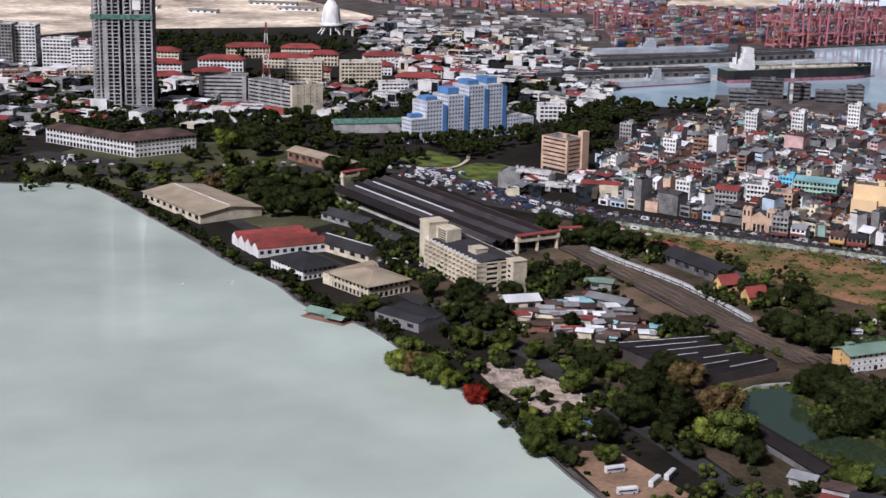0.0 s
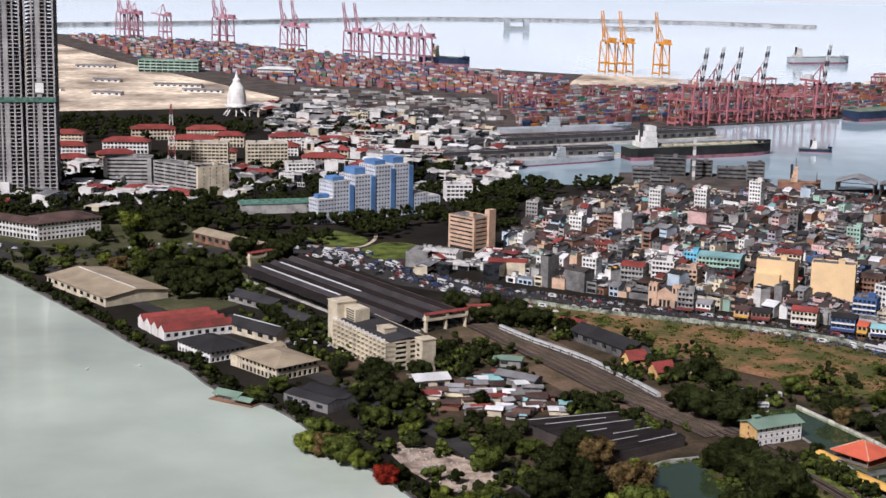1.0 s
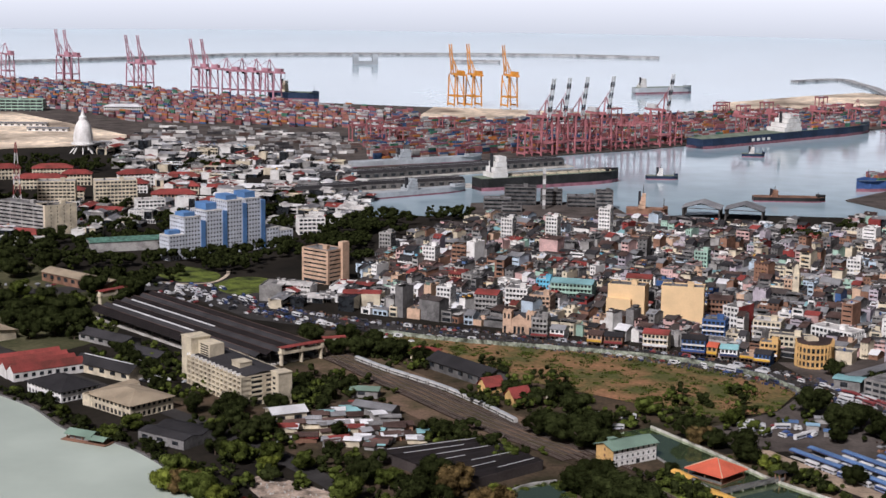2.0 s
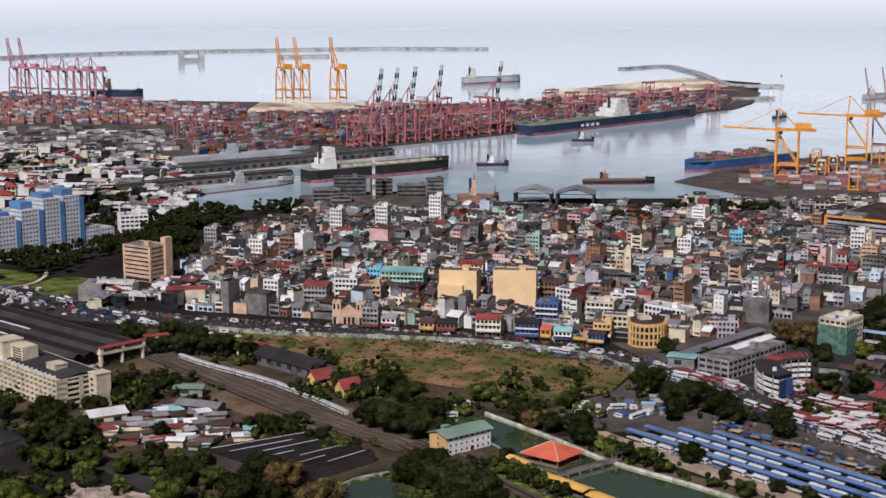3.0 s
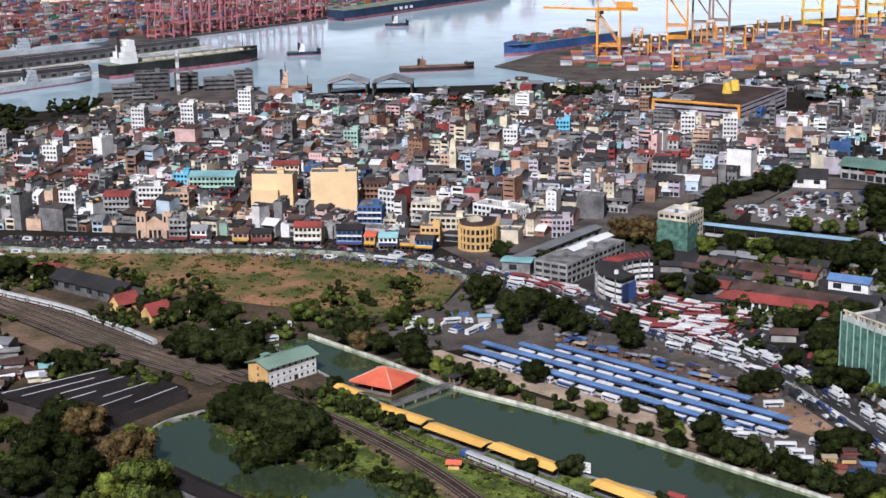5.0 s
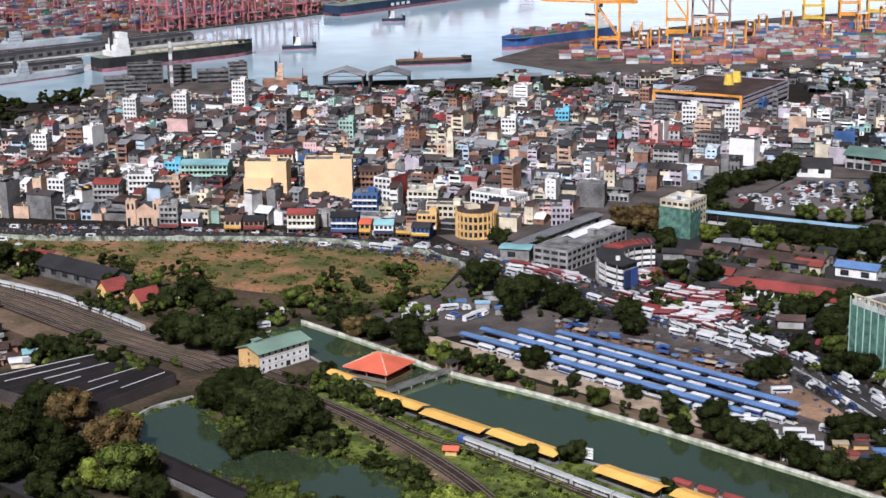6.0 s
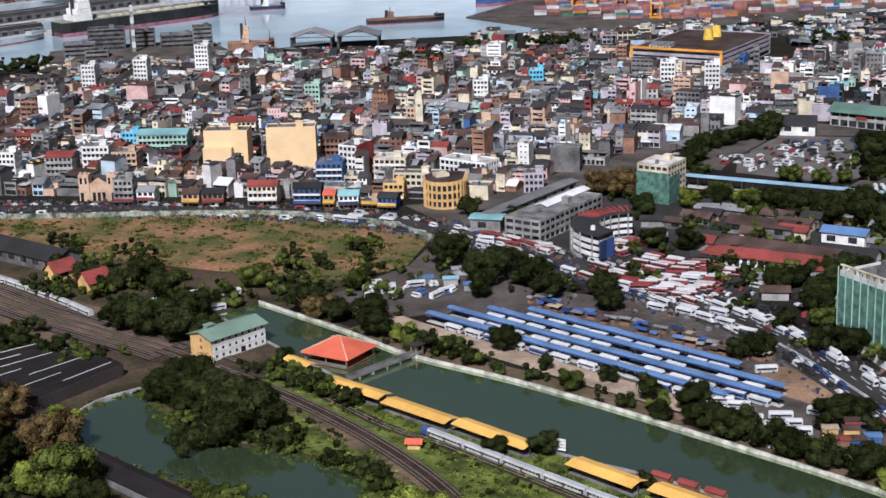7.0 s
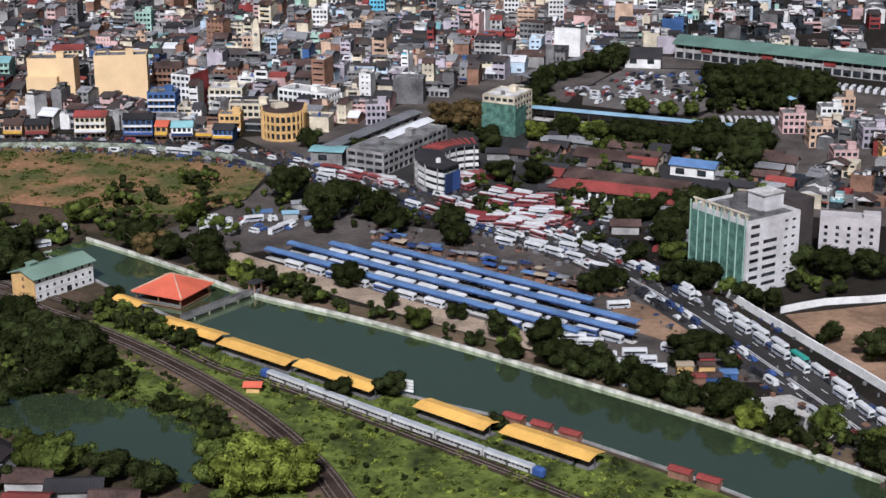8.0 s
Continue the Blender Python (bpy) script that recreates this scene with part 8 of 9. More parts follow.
part("frame", Geo().box(-26, -8, 0, 26, 8, 6.9), WALLS["grey"], o)
sheet("park_ground", [tuple(p) for p in smooth_line([(-24, 1033), (-4, 1041), (12, 1024), (18, 1010), (13, 990), (-7, 990), (-20, 1008), (-24, 1033)], 6)][:-1], 0, GRASS, "green plot of rough grass between station and flats", "ground", 0.2)
sheet("park_ground_east", [tuple(p) for p in smooth_line([(13, 980), (30, 1002), (49, 994), (50, 974), (45, 958), (28, 946), (17, 958), (13, 980)], 6)][:-1], 0, GRASS, "green plot of rough grass beside a sandy path", "ground", 0.2)
strip(g := Geo(), smooth_line([(-30, 1000), (-8, 984), (12, 986), (22, 1008), (24, 1030)], 5), 2.4, 0.05, 0.3)
tagged(g.ob("pavement_park_path", SAND), "sandy path between grass plots", "pavement", kind="structure")
sheet("forecourt", [(-10, 960), (30, 880), (70, 850), (60, 900), (20, 1000), (-30, 1010)], 0, ASPHALT, "station forecourt crowded with cars", "pavement", 0.14)
for i in range(64):
    t = random.random()
    c = Vector((-8, 985)).lerp(Vector((62, 868)), t) + Vector((random.uniform(-9, 12), random.uniform(-8, 10)))
    if random.random() < 0.2:
        bus(c.x, c.y, -58 + random.uniform(-10, 10))
    else:
        car(c.x, c.y, -58 + random.uniform(-20, 20))
# low buildings, trees and yards towards the port
FW, FG, FR = Geo(), Geo(), Geo()
MID2 = [(-250, 1240), (-60, 1185), (10, 1250), (0, 1300), (-250, 1300)]
MID = [(-60, 1500), (60, 1180), (140, 1230), (146, 1330), (170, 1530), (120, 1620), (-70, 1800), (-100, 1740), (-60, 1600)]
WEST = [(-300, 1060), (-230, 1100), (-100, 1110), (-60, 1150), (-90, 1230), (-250, 1260), (-330, 1180)]
TOWN = [(46, 900), (74, 884), (100, 884), (98, 950), (68, 990), (44, 950)]
LEFT = [(-480, 1180), (-340, 1240), (-260, 1290), (-280, 1560), (-480, 1560)]
for i in range(1500):
    x, y = random.uniform(-480, 170), random.uniform(880, 1800)
    if inside(x, y, WEST) or inside(x, y, TOWN) or inside(x, y, MID) or inside(x, y, LEFT) or inside(x, y, MID2):
        k = (len(FW.v), len(FG.v), len(FR.v))
        shop_house(FW, FG, FR, random.uniform(8, 24), random.uniform(8, 14), random.choice([1, 1, 2, 2, 3]), 3.0, WALL_KEYS.index(random.choice(["white", "cream", "grey", "grey", "white"])), ROOF_KEYS.index(random.choice(["slab", "pale", "zinc", "pale", "zinc", "white", "tile", "tile"])), random.choice(["flat", "gable", "gable"]), random, len(ROOF_LIST))
        for gg, q in zip((FW, FG, FR), k):
            shift(gg, q, 0, pose(x, y, 0, 0, 0, random.choice([-20, 70]) + random.uniform(-8, 8)))
far = tagged(FW.ob("fort_low_buildings", WALL_LIST), "scattered low pale buildings and stores near the port", "buildings", kind="stuff")
part("far_window", FG, GLASS, far, "dark recessed windows")
part("far_roof", FR, ROOF_LIST + WALL_LIST, far, "mixed sheet and slab roofs")
# woods: joined far crowns
rng = random.Random(9)
g = Geo()
for x, y, n, r in ((-290, 1215, 30, 40), (-330, 1180, 30, 40), (-240, 1130, 22, 30), (-190, 1130, 20, 30), (-150, 1130, 14, 22), (-160, 1560, 60, 60), (-230, 1580, 50, 50), (-90, 1560, 30, 40), (-200, 1530, 40, 60), (-270, 1540, 30, 40), (60, 1200, 26, 26), (110, 1180, 30, 28), (150, 1210, 26, 26), (110, 1110, 26, 22), (140, 1160, 26, 22), (105, 1050, 20, 18), (200, 1225, 18, 26), (100, 1110, 16, 20), (10, 1030, 9, 14), (35, 1040, 6, 10), (-20, 1000, 10, 16), (90, 1060, 10, 16), (-80, 1120, 10, 20), (-100, 1240, 12, 24), (-20, 1230, 12, 26), (70, 1340, 14, 20), (20, 1560, 20, 40), (-300, 990, 22, 36), (-350, 1010, 22, 36), (-280, 1130, 20, 40), (-380, 1150, 20, 40), (620, 1030, 18, 24), (560, 1120, 14, 22), (720, 1020, 10, 20), (-60, 1180, 14, 24), (450, 1100, 8, 14), (-200, 1220, 16, 30), (-160, 1260, 16, 34), (-60, 1240, 14, 30), (-430, 1250, 30, 60), (-400, 1120, 24, 50), (-250, 1080, 16, 26), (-110, 1090, 16, 26), (-40, 1140, 12, 20), (0, 1170, 14, 24), (30, 1020, 8, 16), (-360, 1060, 20, 36), (-440, 1060, 24, 50), (-300, 1290, 20, 40), (50, 1260, 14, 24), (90, 1300, 14, 24), (500, 1130, 8, 16), (-52, 998, 10, 14), (-29, 985, 8, 10), (-8, 1062, 12, 16), (16, 1066, 12, 16), (40, 1066, 12, 16), (-171, 1058, 14, 20), (-143, 1080, 16, 22), (-117, 1102, 16, 22), (-70, 1058, 16, 22), (-40, 1050, 12, 18), (-239, 1317, 12, 26), (-201, 1227, 14, 24), (-235, 1149, 14, 24), (-182, 1187, 12, 20), (-200, 1075, 14, 24), (-235, 1085, 14, 26), (-300, 1050, 16, 30), (-90, 1150, 14, 26), (-130, 1140, 12, 20), (-20, 1125, 12, 22), (75, 1080, 12, 18), (60, 1100, 10, 16), (-150, 1000, 10, 18), (-210, 1290, 10, 24), (-140, 1320, 10, 24), (-60, 1290, 10, 24)):
    for _ in range(n):
        a, q = rng.uniform(0, 6.283), r * math.sqrt(rng.random())
        c = crown_geo(rng, rng.uniform(3.4, 6.8), rng.uniform(4.5, 7), rng.uniform(4.5, 6.5), 6, 26, 0.7)
        px, py = x + q * math.cos(a), y + q * math.sin(a)
        g.add([(vx + px, vy + py, vz) for vx, vy, vz in c.v], c.f)
tagged(g.ob("far_woods", LEAVES["dark"]), "dark green groves between the far buildings", "trees", kind="stuff")
# ---------------------------------------------------------------- port
random.seed(61)
# pink and red are greyed and lightened to paint in the distant haze
CR = {k: mat(k + "_crane_paint", c, 0.6, 0.2, 0.1, 0.8, 0, per_object=0.1) for k, c in dict(pink=(0.52, 0.27, 0.32), orange=(0.75, 0.33, 0.06), red=(0.44, 0.17, 0.18), purple=(0.34, 0.22, 0.17), yellow=(0.75, 0.5, 0.08)).items()}


def quay_crane(label, x, y, rz, paint, h=42.0, up=True, striped=False, s=1.0):
    """A ship-to-shore gantry crane with its boom raised or lowered."""
    o = thing("quay_crane", label, "crane", x, y, rz, 1.6, "quay cranes")
    p = CR[paint]
    g = 9.0 * s
    w = 8.0 * s
    for sx in (-g, g):
        for sy in (-w, w):
            part("leg", Geo().beam((sx, sy, 0), (sx, sy * 0.8, h), 1.5 * s), p, o)
    part("sill_beam", Geo().box(-g - 0.8, -w - 0.8, 2, g + 0.8, -w + 0.8, 4).box(-g - 0.8, w - 0.8, 2, g + 0.8, w + 0.8, 4), p, o)
    for sy in (-w * 0.87, w * 0.87):
        part("brace", Geo().beam((-g, sy, h * 0.32), (g, sy, h * 0.32), 1.2 * s).beam((-g, sy, h * 0.34), (g, sy, h * 0.95), 0.8 * s), p, o)
    part("portal_beam", Geo().box(-g - 1, -w, h * 0.3, -g + 1, w, h * 0.35).box(g - 1, -w, h * 0.3, g + 1, w, h * 0.35), p, o)
    part("girder", Geo().box(-g - 14 * s, -2.4 * s, h - 1, g + 2, -1.2 * s, h + 1.4).box(-g - 14 * s, 1.2 * s, h - 1, g + 2, 2.4 * s, h + 1.4), p, o)
    part("machine_house", Geo().box(-g - 10 * s, -3 * s, h + 1.4, -g + 3 * s, 3 * s, h + 6), PAINT["white"] if striped else p, o)
    apex = (g - 2, 0, h + 18 * s)
    part("apex_frame", Geo().beam((g, -w * 0.6, h), (g - 2, -0.8, h + 18 * s), 1.0 * s).beam((g, w * 0.6, h), (g - 2, 0.8, h + 18 * s), 1.0 * s).beam((-g, 0, h), apex, 0.7 * s), p, o)
    L = 42 * s
    a = radians(80 if up else 2)
    tip = (g + 2 + L * math.cos(a), 0, h + L * math.sin(a))
    n = 7 if striped else 2
    for i in range(n):
        q0, q1 = [tuple(Vector((g + 2, 0, h)).lerp(Vector(tip), t)) for t in (i / n, (i + 1) / n)]
        pm = (PAINT["black"] if i % 2 else PAINT["white"]) if striped else p
        part("boom", Geo().beam((q0[0], -1.8 * s, q0[2]), (q1[0], -1.8 * s, q1[2]), 1.2 * s).beam((q0[0], 1.8 * s, q0[2]), (q1[0], 1.8 * s, q1[2]), 1.2 * s).beam((q0[0], -1.8 * s, q0[2]), (q1[0], 1.8 * s, q1[2]), 0.5 * s), pm, o)
    part("stay", Geo().beam(apex, tuple(Vector((g + 2, 0, h)).lerp(Vector(tip), 0.75)), 0.5 * s), p, o)
    part("cab", Geo().box(g - 5, -1.2, h - 4, g - 2, 1.2, h - 1.2), GLASS, o)


for x, y, r in ((-186, 2650, 130), (-172, 2640, 130), (-356, 2758, 120), (-340, 2752, 120), (-70, 2470, 130), (-52, 2455, 130), (26, 2365, 130), (42, 2352, 130)):
    quay_crane("quay crane in paint hazed to pink-red, with a raised boom", x, y, r, "pink")
for x, y, r in ((70, 2335, 130), (92, 2322, 130), (112, 2310, 130), (130, 2298, 130), (-330, 2745, 120), (-280, 2720, 120)):
    quay_crane("quay crane in paint hazed to pink-red, with its boom lowered", x, y, r, "pink", 40, False)
for x, y in ((380, 2205), (404, 2200), (452, 2185)):
    quay_crane("tall orange quay crane with a raised boom", x, y, 110, "orange", 44)
for x, y in ((372, 1632), (392, 1644), (414, 1655), (446, 1668), (524, 1705)):
    quay_crane("red quay crane with a black and white striped boom", x, y, -62, "red", 40, True, True, 1.0)
for x, y in ((352, 1622), (432, 1662), (466, 1678), (482, 1684), (500, 1694), (545, 1716), (640, 1760), (690, 1788), (760, 1826), (820, 1858), (880, 1890)):
    quay_crane("red quay crane with its boom lowered", x, y, -62, "red", 27, False, False, 0.65)
for x, y, c, u in ((662, 1268, "orange", False), (784, 1363, "orange", False), (818, 1374, "purple", True), (840, 1380, "purple", True), (962, 1404, "yellow", False), (1010, 1412, "orange", False), (1050, 1420, "yellow", False), (1100, 1428, "orange", True)):
    quay_crane({"orange": "orange quay crane with its boom lowered", "purple": "dull brown quay crane with a raised boom", "yellow": "yellow quay crane over the container yard"}[c], x, y, 150, c, 44, u, False, 1.05)


def yard_crane(x, y, rz, paint, label):
    o = thing("yard_crane", label, "crane", x, y, rz, 1.5, "yard cranes")
    for sx in (-9, 9):
        part("side_frame", Geo().box(sx - 0.5, -4, 0, sx + 0.5, -3, 17).box(sx - 0.5, 3, 0, sx + 0.5, 4, 17).box(sx - 0.7, -5, 0.5, sx + 0.7, 5, 2), CR[paint], o)
    part("top_girder", Geo().box(-10, -4.2, 17, 10, -2.8, 19).box(-10, 2.8, 17, 10, 4.2, 19), CR[paint], o)
    part("trolley", Geo().box(-3, -3, 19, 2, 3, 20.5).box(-2, -1, 15, 0, 1, 17), PAINT["white"], o)


for i in range(26):
    x, y = random.choice([(random.uniform(190, 560), 0), (random.uniform(560, 900), 0)])
    y = 1560 + (x - 170) * 0.42 + random.uniform(70, 280)
    yard_crane(x, y, -62 + 90, "red", "red rubber-tyred yard crane over container stacks")
for i in range(22):
    yard_crane(random.uniform(660, 1080), random.uniform(1190, 1345), 60, "orange", "orange rubber-tyred yard crane over container stacks")

# container reds are dulled and paled, haze mixed into their base colour
BOX = {k: mat(k + "_container", c, 0.65, 0.2, 0.2, 1.2, 0.1, per_object=0.2) for k, c in dict(red=(0.36, 0.14, 0.14), rust=(0.36, 0.17, 0.13), blue=(0.07, 0.13, 0.26), grey=(0.4, 0.4, 0.4), green=(0.07, 0.2, 0.13), white=(0.6, 0.6, 0.58), orange=(0.5, 0.2, 0.06), maroon=(0.28, 0.13, 0.16)).items()}
BOX_LIST = list(BOX.values())
pick = [0, 0, 1, 1, 7, 7, 7, 2, 2, 3, 3, 3, 5, 5, 6, 4, 0, 1]


def box_geo():
    """A corrugated container about ten metres long, one closed shell."""
    n = 22
    xs = [-4.88 + 9.76 * i / n for i in range(n + 1)]
    low = [(x, -0.98 if i in (0, n) or i % 2 else -0.9) for i, x in enumerate(xs)]
    return Geo().prism(low + [(x, -y) for x, y in reversed(low)], 0, 2.08)


BOX_MESH = [box_geo().mesh("container", m) for m in BOX_LIST]
stack = Geo()
n_box = [0]


def stacks(poly, count, z0, rz, tall, rng, objects=0):
    xs, ys = [p[0] for p in poly], [p[1] for p in poly]
    made = 0
    ca, sa = math.cos(radians(rz)), math.sin(radians(rz))
    tries = 0
    while made < count and tries < count * 30:
        tries += 1
        x, y = rng.uniform(min(xs), max(xs)), rng.uniform(min(ys), max(ys))
        # snap to yard lanes
        u, v = x * ca + y * sa, -x * sa + y * ca
        u, v = round(u / 10.5) * 10.5, round(v / 2.3) * 2.3
        if int(v / 2.3) % 9 > 5:
            continue
        x, y = u * ca - v * sa, u * sa + v * ca
        if not inside(x, y, poly) or inside(x, y, SAND_STRIP):
            continue
        made += 1
        for k in range(rng.randint(1, tall)):
            mi = rng.choice(pick)
            if n_box[0] < objects:
                n_box[0] += 1
                q = new("container", BOX_MESH[mi])
                q.matrix_basis = pose(x, y, z0 + k * 2.12, 0, 0, rz)
                tagged(q, {0: "red", 1: "rusty brown", 2: "blue", 3: "grey", 4: "green", 5: "white", 6: "orange", 7: "maroon"}[mi] + " ribbed steel shipping container in a stack", "container", "container stacks")
            else:
                w, l = 0.97, 4.88
                z = z0 + k * 2.12
                v8 = [(x + a * ca - b * sa, y + a * sa + b * ca, zz) for zz in (z, z + 2.08) for a, b in ((-l, -w), (l, -w), (l, w), (-l, w))]
                stack.add(v8, [(0, 3, 2, 1), (4, 5, 6, 7), (0, 1, 5, 4), (1, 2, 6, 5), (2, 3, 7, 6), (3, 0, 4, 7)], mi)


SAND_STRIP = [(290, 1985), (300, 2040), (345, 2185), (458, 2140), (605, 2074), (698, 2104), (790, 2180), (760, 2100), (640, 2030), (390, 1960)]
rng = random.Random(3)
stacks([(650, 1235), (700, 1185), (800, 1160), (1060, 1130), (1060, 1380), (860, 1355), (690, 1300)], 420, 1.4, -24, 4, rng, 280)
stacks([(612, 1268), (684, 1338), (757, 1318), (860, 1352), (700, 1235), (655, 1225)], 300, 1.4, -24, 3, rng)
stacks([(640, 1190), (780, 1160), (1400, 1100), (1400, 1400), (860, 1350), (700, 1290)], 1100, 1.4, -24, 4, rng, 280)
stacks([(190, 1600), (400, 1665), (560, 1740), (900, 1920), (960, 1990), (960, 2100), (800, 2090), (600, 2010), (420, 2060), (300, 2050), (200, 1850)], 4200, 1.6, 28, 4, rng)
stacks([(300, 2060), (200, 1900), (-60, 2000), (-280, 2350), (-440, 2740), (-200, 2600), (-40, 2440), (130, 2250)], 2600, 1.6, -45, 5, rng)
tagged(stack.ob("container_stacks", BOX_LIST), "long stacks of mostly red shipping containers", "containers", kind="stuff")
sheet("sand_strip", SAND_STRIP, 1.2, SAND, "strip of bare sand behind the stacks", "ground", 0.7)

# long dark transit sheds on the finger piers
for a, b, d, h in (((62, 1345), (150, 1372), 16, 9), ((150, 1378), (250, 1408), 16, 9), ((205, 1470), (375, 1540), 20, 10), ((120, 1440), (205, 1470), 16, 9)):
    shed("transit_shed", "long dark-roofed transit shed on a pier", *a, *b, d, h * 0.7, 2.2, "dark", "sheet", 2, "zinc", "warehouse", 9)
sheet("pier_west", [(40, 1330), (146, 1352), (262, 1398), (256, 1418), (140, 1400), (40, 1380)], -0.5, CONCRETE, "concrete finger pier", "quay", 2.0)
sheet("pier_east", [(110, 1436), (205, 1462), (384, 1534), (374, 1568), (180, 1500), (110, 1470)], -0.5, CONCRETE, "concrete finger pier", "quay", 2.0)
sheet("quay_dockyard", [(222, 1238), (236, 1300), (300, 1304), (352, 1282), (352, 1224), (310, 1206)], -0.5, PAVING, "dark paved dockyard quay", "quay", 1.8)
for x, y, w, n in ((240, 1266, 22, 3), (262, 1288, 26, 5), (292, 1284, 18, 4), (312, 1272, 30, 3), (332, 1254, 14, 5), (252, 1250, 16, 2)):
    framed("dock_building", "dark shipyard structure on the dock side", x, y, x + w, y - w * 0.24, 14, n, 3.2, "dark", "zinc" if n == 3 else "sheet", 40, sill=1.3, pier=0.8, windows=False)
o = thing("dock_mast", "white and grey banded dock mast", "mast", 290, 1262)
for i in range(8):
    part("segment", Geo().box(-1.1, -1.1, i * 4.4, 1.1, 1.1, i * 4.4 + 4.4), PAINT["white"] if i % 2 else WALLS["grey"], o)
for x0, y0 in ((412, 1218), (443, 1204)):
    o = thing("hangar_frame", "open steel hangar roof at the waterside", "hangar", x0, y0, -25)
    part("roof", Geo().gable(24, 30, 8.5, 4.5, 0.8, 0.3), ROOFS["zinc"], o).rotation_euler = (0, 0, radians(90))
    for sx in (-14.5, 14.5):
        for sy in (-11, 0, 11):
            part("post", Geo().box(sx - 0.6, sy - 0.6, 0, sx + 0.6, sy + 0.6, 8.5), STEEL, o)
    for sy in (-11, 11):
        part("truss", Geo().beam((-14.5, sy, 8.3), (14.5, sy, 8.3), 0.5).beam((-14.5, sy, 8.3), (0, sy, 12.6), 0.5).beam((14.5, sy, 8.3), (0, sy, 12.6), 0.5), STEEL, o)
o = framed("terminal_office", "broad brown terminal building with banded storeys", 596, 960, 668, 1012, 62, 4, 3.2, "mauve", "rust", 80, sill=1.5, pier=1.2, windows=False, head=False)
part("end_frame", Geo().box(-45.2, -0.7, 0, -43.8, 1.0, 14.6).box(-45.2, 1.0, 13.2, -44.2, 61, 14.6).box(-45.2, 61, 0, -43.8, 62.6, 14.6), CR["orange"], o, "orange painted end frame")
for sx in (8, 22):
    part("funnel", Geo().cyl(sx, 30, 12.8, 20, 3.6, 2.6, 14), CR["yellow"], o, "yellow roof funnel")


def ship(label, x0, y0, x1, y1, beam, hull, deck, house, h=8.0, boxes=0, bridge=0.12, tower=12):
    cx, cy, rz, L = front(x0, y0, x1, y1)
    o = thing("ship", label, "ship", cx, cy, rz, 0.3)
    b = beam / 2
    def plan(k):
        return [(-L / 2, -b * 0.8 * k), (-L / 2 + L * 0.04, -b * k), (L * 0.3, -b * k), (L * 0.42, -b * 0.65 * k), (L / 2, 0), (L * 0.42, b * 0.65 * k), (L * 0.3, b * k), (-L / 2 + L * 0.04, b * k), (-L / 2, b * 0.8 * k)]
    part("hull", Geo().prism(plan(1.0), 0, h), hull, o)
    part("bulwark", Geo().prism([(x * 0.5 + L * 0.25, y) for x, y in plan(0.98)], h, h + 0.1).prism([(L * 0.38, -b * 0.7), (L * 0.5, 0), (L * 0.38, b * 0.7)], h, h + 2.2), hull, o)
    part("deck", Geo().prism(plan(0.93), h + 0.02, h + 0.3), deck, o)
    part("boot_top", Geo().prism(plan(1.004), 0, h * 0.28), BOX["maroon"], o, "red boot-topping along the waterline")
    bx = -L / 2 + L * bridge
    w = max(4.0, L * 0.07)
    g = Geo()
    for i in range(4):
        g.box(bx - w * (0.9 - i * 0.22), -b * (0.88 - i * 0.1), h + i * tower / 4, bx + w / 2, b * (0.88 - i * 0.1), h + (i + 1) * tower / 4 - 0.3)
    part("deckhouse", g, house, o)
    part("bridge_window", Geo().box(bx + w / 2 - 0.1, -b * 0.65, h + tower * 0.8, bx + w / 2 + 0.15, b * 0.65, h + tower * 0.92), GLASS, o)
    part("funnel", Geo().box(bx - w / 2 - 2, -1.2, h, bx - w / 2, 1.2, h + tower * 1.15), PAINT["black"], o)
    part("mast", Geo().cyl(bx, 0, h + tower, h + tower * 1.6, 0.3, 0.15, 6), STEEL, o)
    part("mast", Geo().cyl(L * 0.4, 0, h, h + tower * 0.7, 0.35, 0.2, 6), STEEL, o)
    if boxes:
        g = Geo()
        k = 0
        x = bx + w / 2 + 2
        while x + 10 < L * 0.4:
            t = random.randint(max(1, boxes - 2), boxes)
            for j in range(int(beam * 0.8 / 2.1)):
                for q in range(max(1, t - random.randint(0, 1))):
                    y = -beam * 0.4 + j * 2.1
                    g.box(x, y, h + 0.3 + q * 2.1, x + 9.6, y + 2.0, h + 0.3 + q * 2.1 + 2.05, random.choice(pick))
            x += 10.2
        part("cargo", g, BOX_LIST, o, "rows of stacked containers on deck")
    return o


HULLS = {"navy": mat("dark_navy_hull", (0.025, 0.04, 0.075), 0.5, 0.2, 0.05, 0.4, 0), "grey": mat("warship_grey", (0.4, 0.43, 0.45), 0.6, 0.15, 0.05, 0.4, 0), "black": mat("black_hull", (0.03, 0.03, 0.03), 0.55, 0.25, 0.05, 0.4, 0), "blue": mat("blue_hull", (0.05, 0.1, 0.25), 0.5, 0.2, 0.05, 0.4, 0)}
DECK = mat("green_deck_paint", (0.2, 0.24, 0.18), 0.8, 0.25, 0.1, 0.8, 0)
o = ship("long dark blue container ship at the terminal quay", 560, 1690, 836, 1848, 30, HULLS["navy"], DECK, WHITE, 11, 4, 0.5, 20)
part("bow_lettering", Geo().box(-80, -15.3, 4.5, -75, -15.1, 7.5).box(-71, -15.3, 4.5, -66, -15.1, 7.5).box(-62, -15.3, 4.5, -57, -15.1, 7.5).box(-53, -15.3, 4.5, -48, -15.1, 7.5), WHITE, o, "pale bars of lettering")
ship("dark tanker with a pale deck and white deckhouse at the stern", 256, 1382, 400, 1430, 22, HULLS["black"], DECK, WHITE, 11, 0, 0.14, 19)
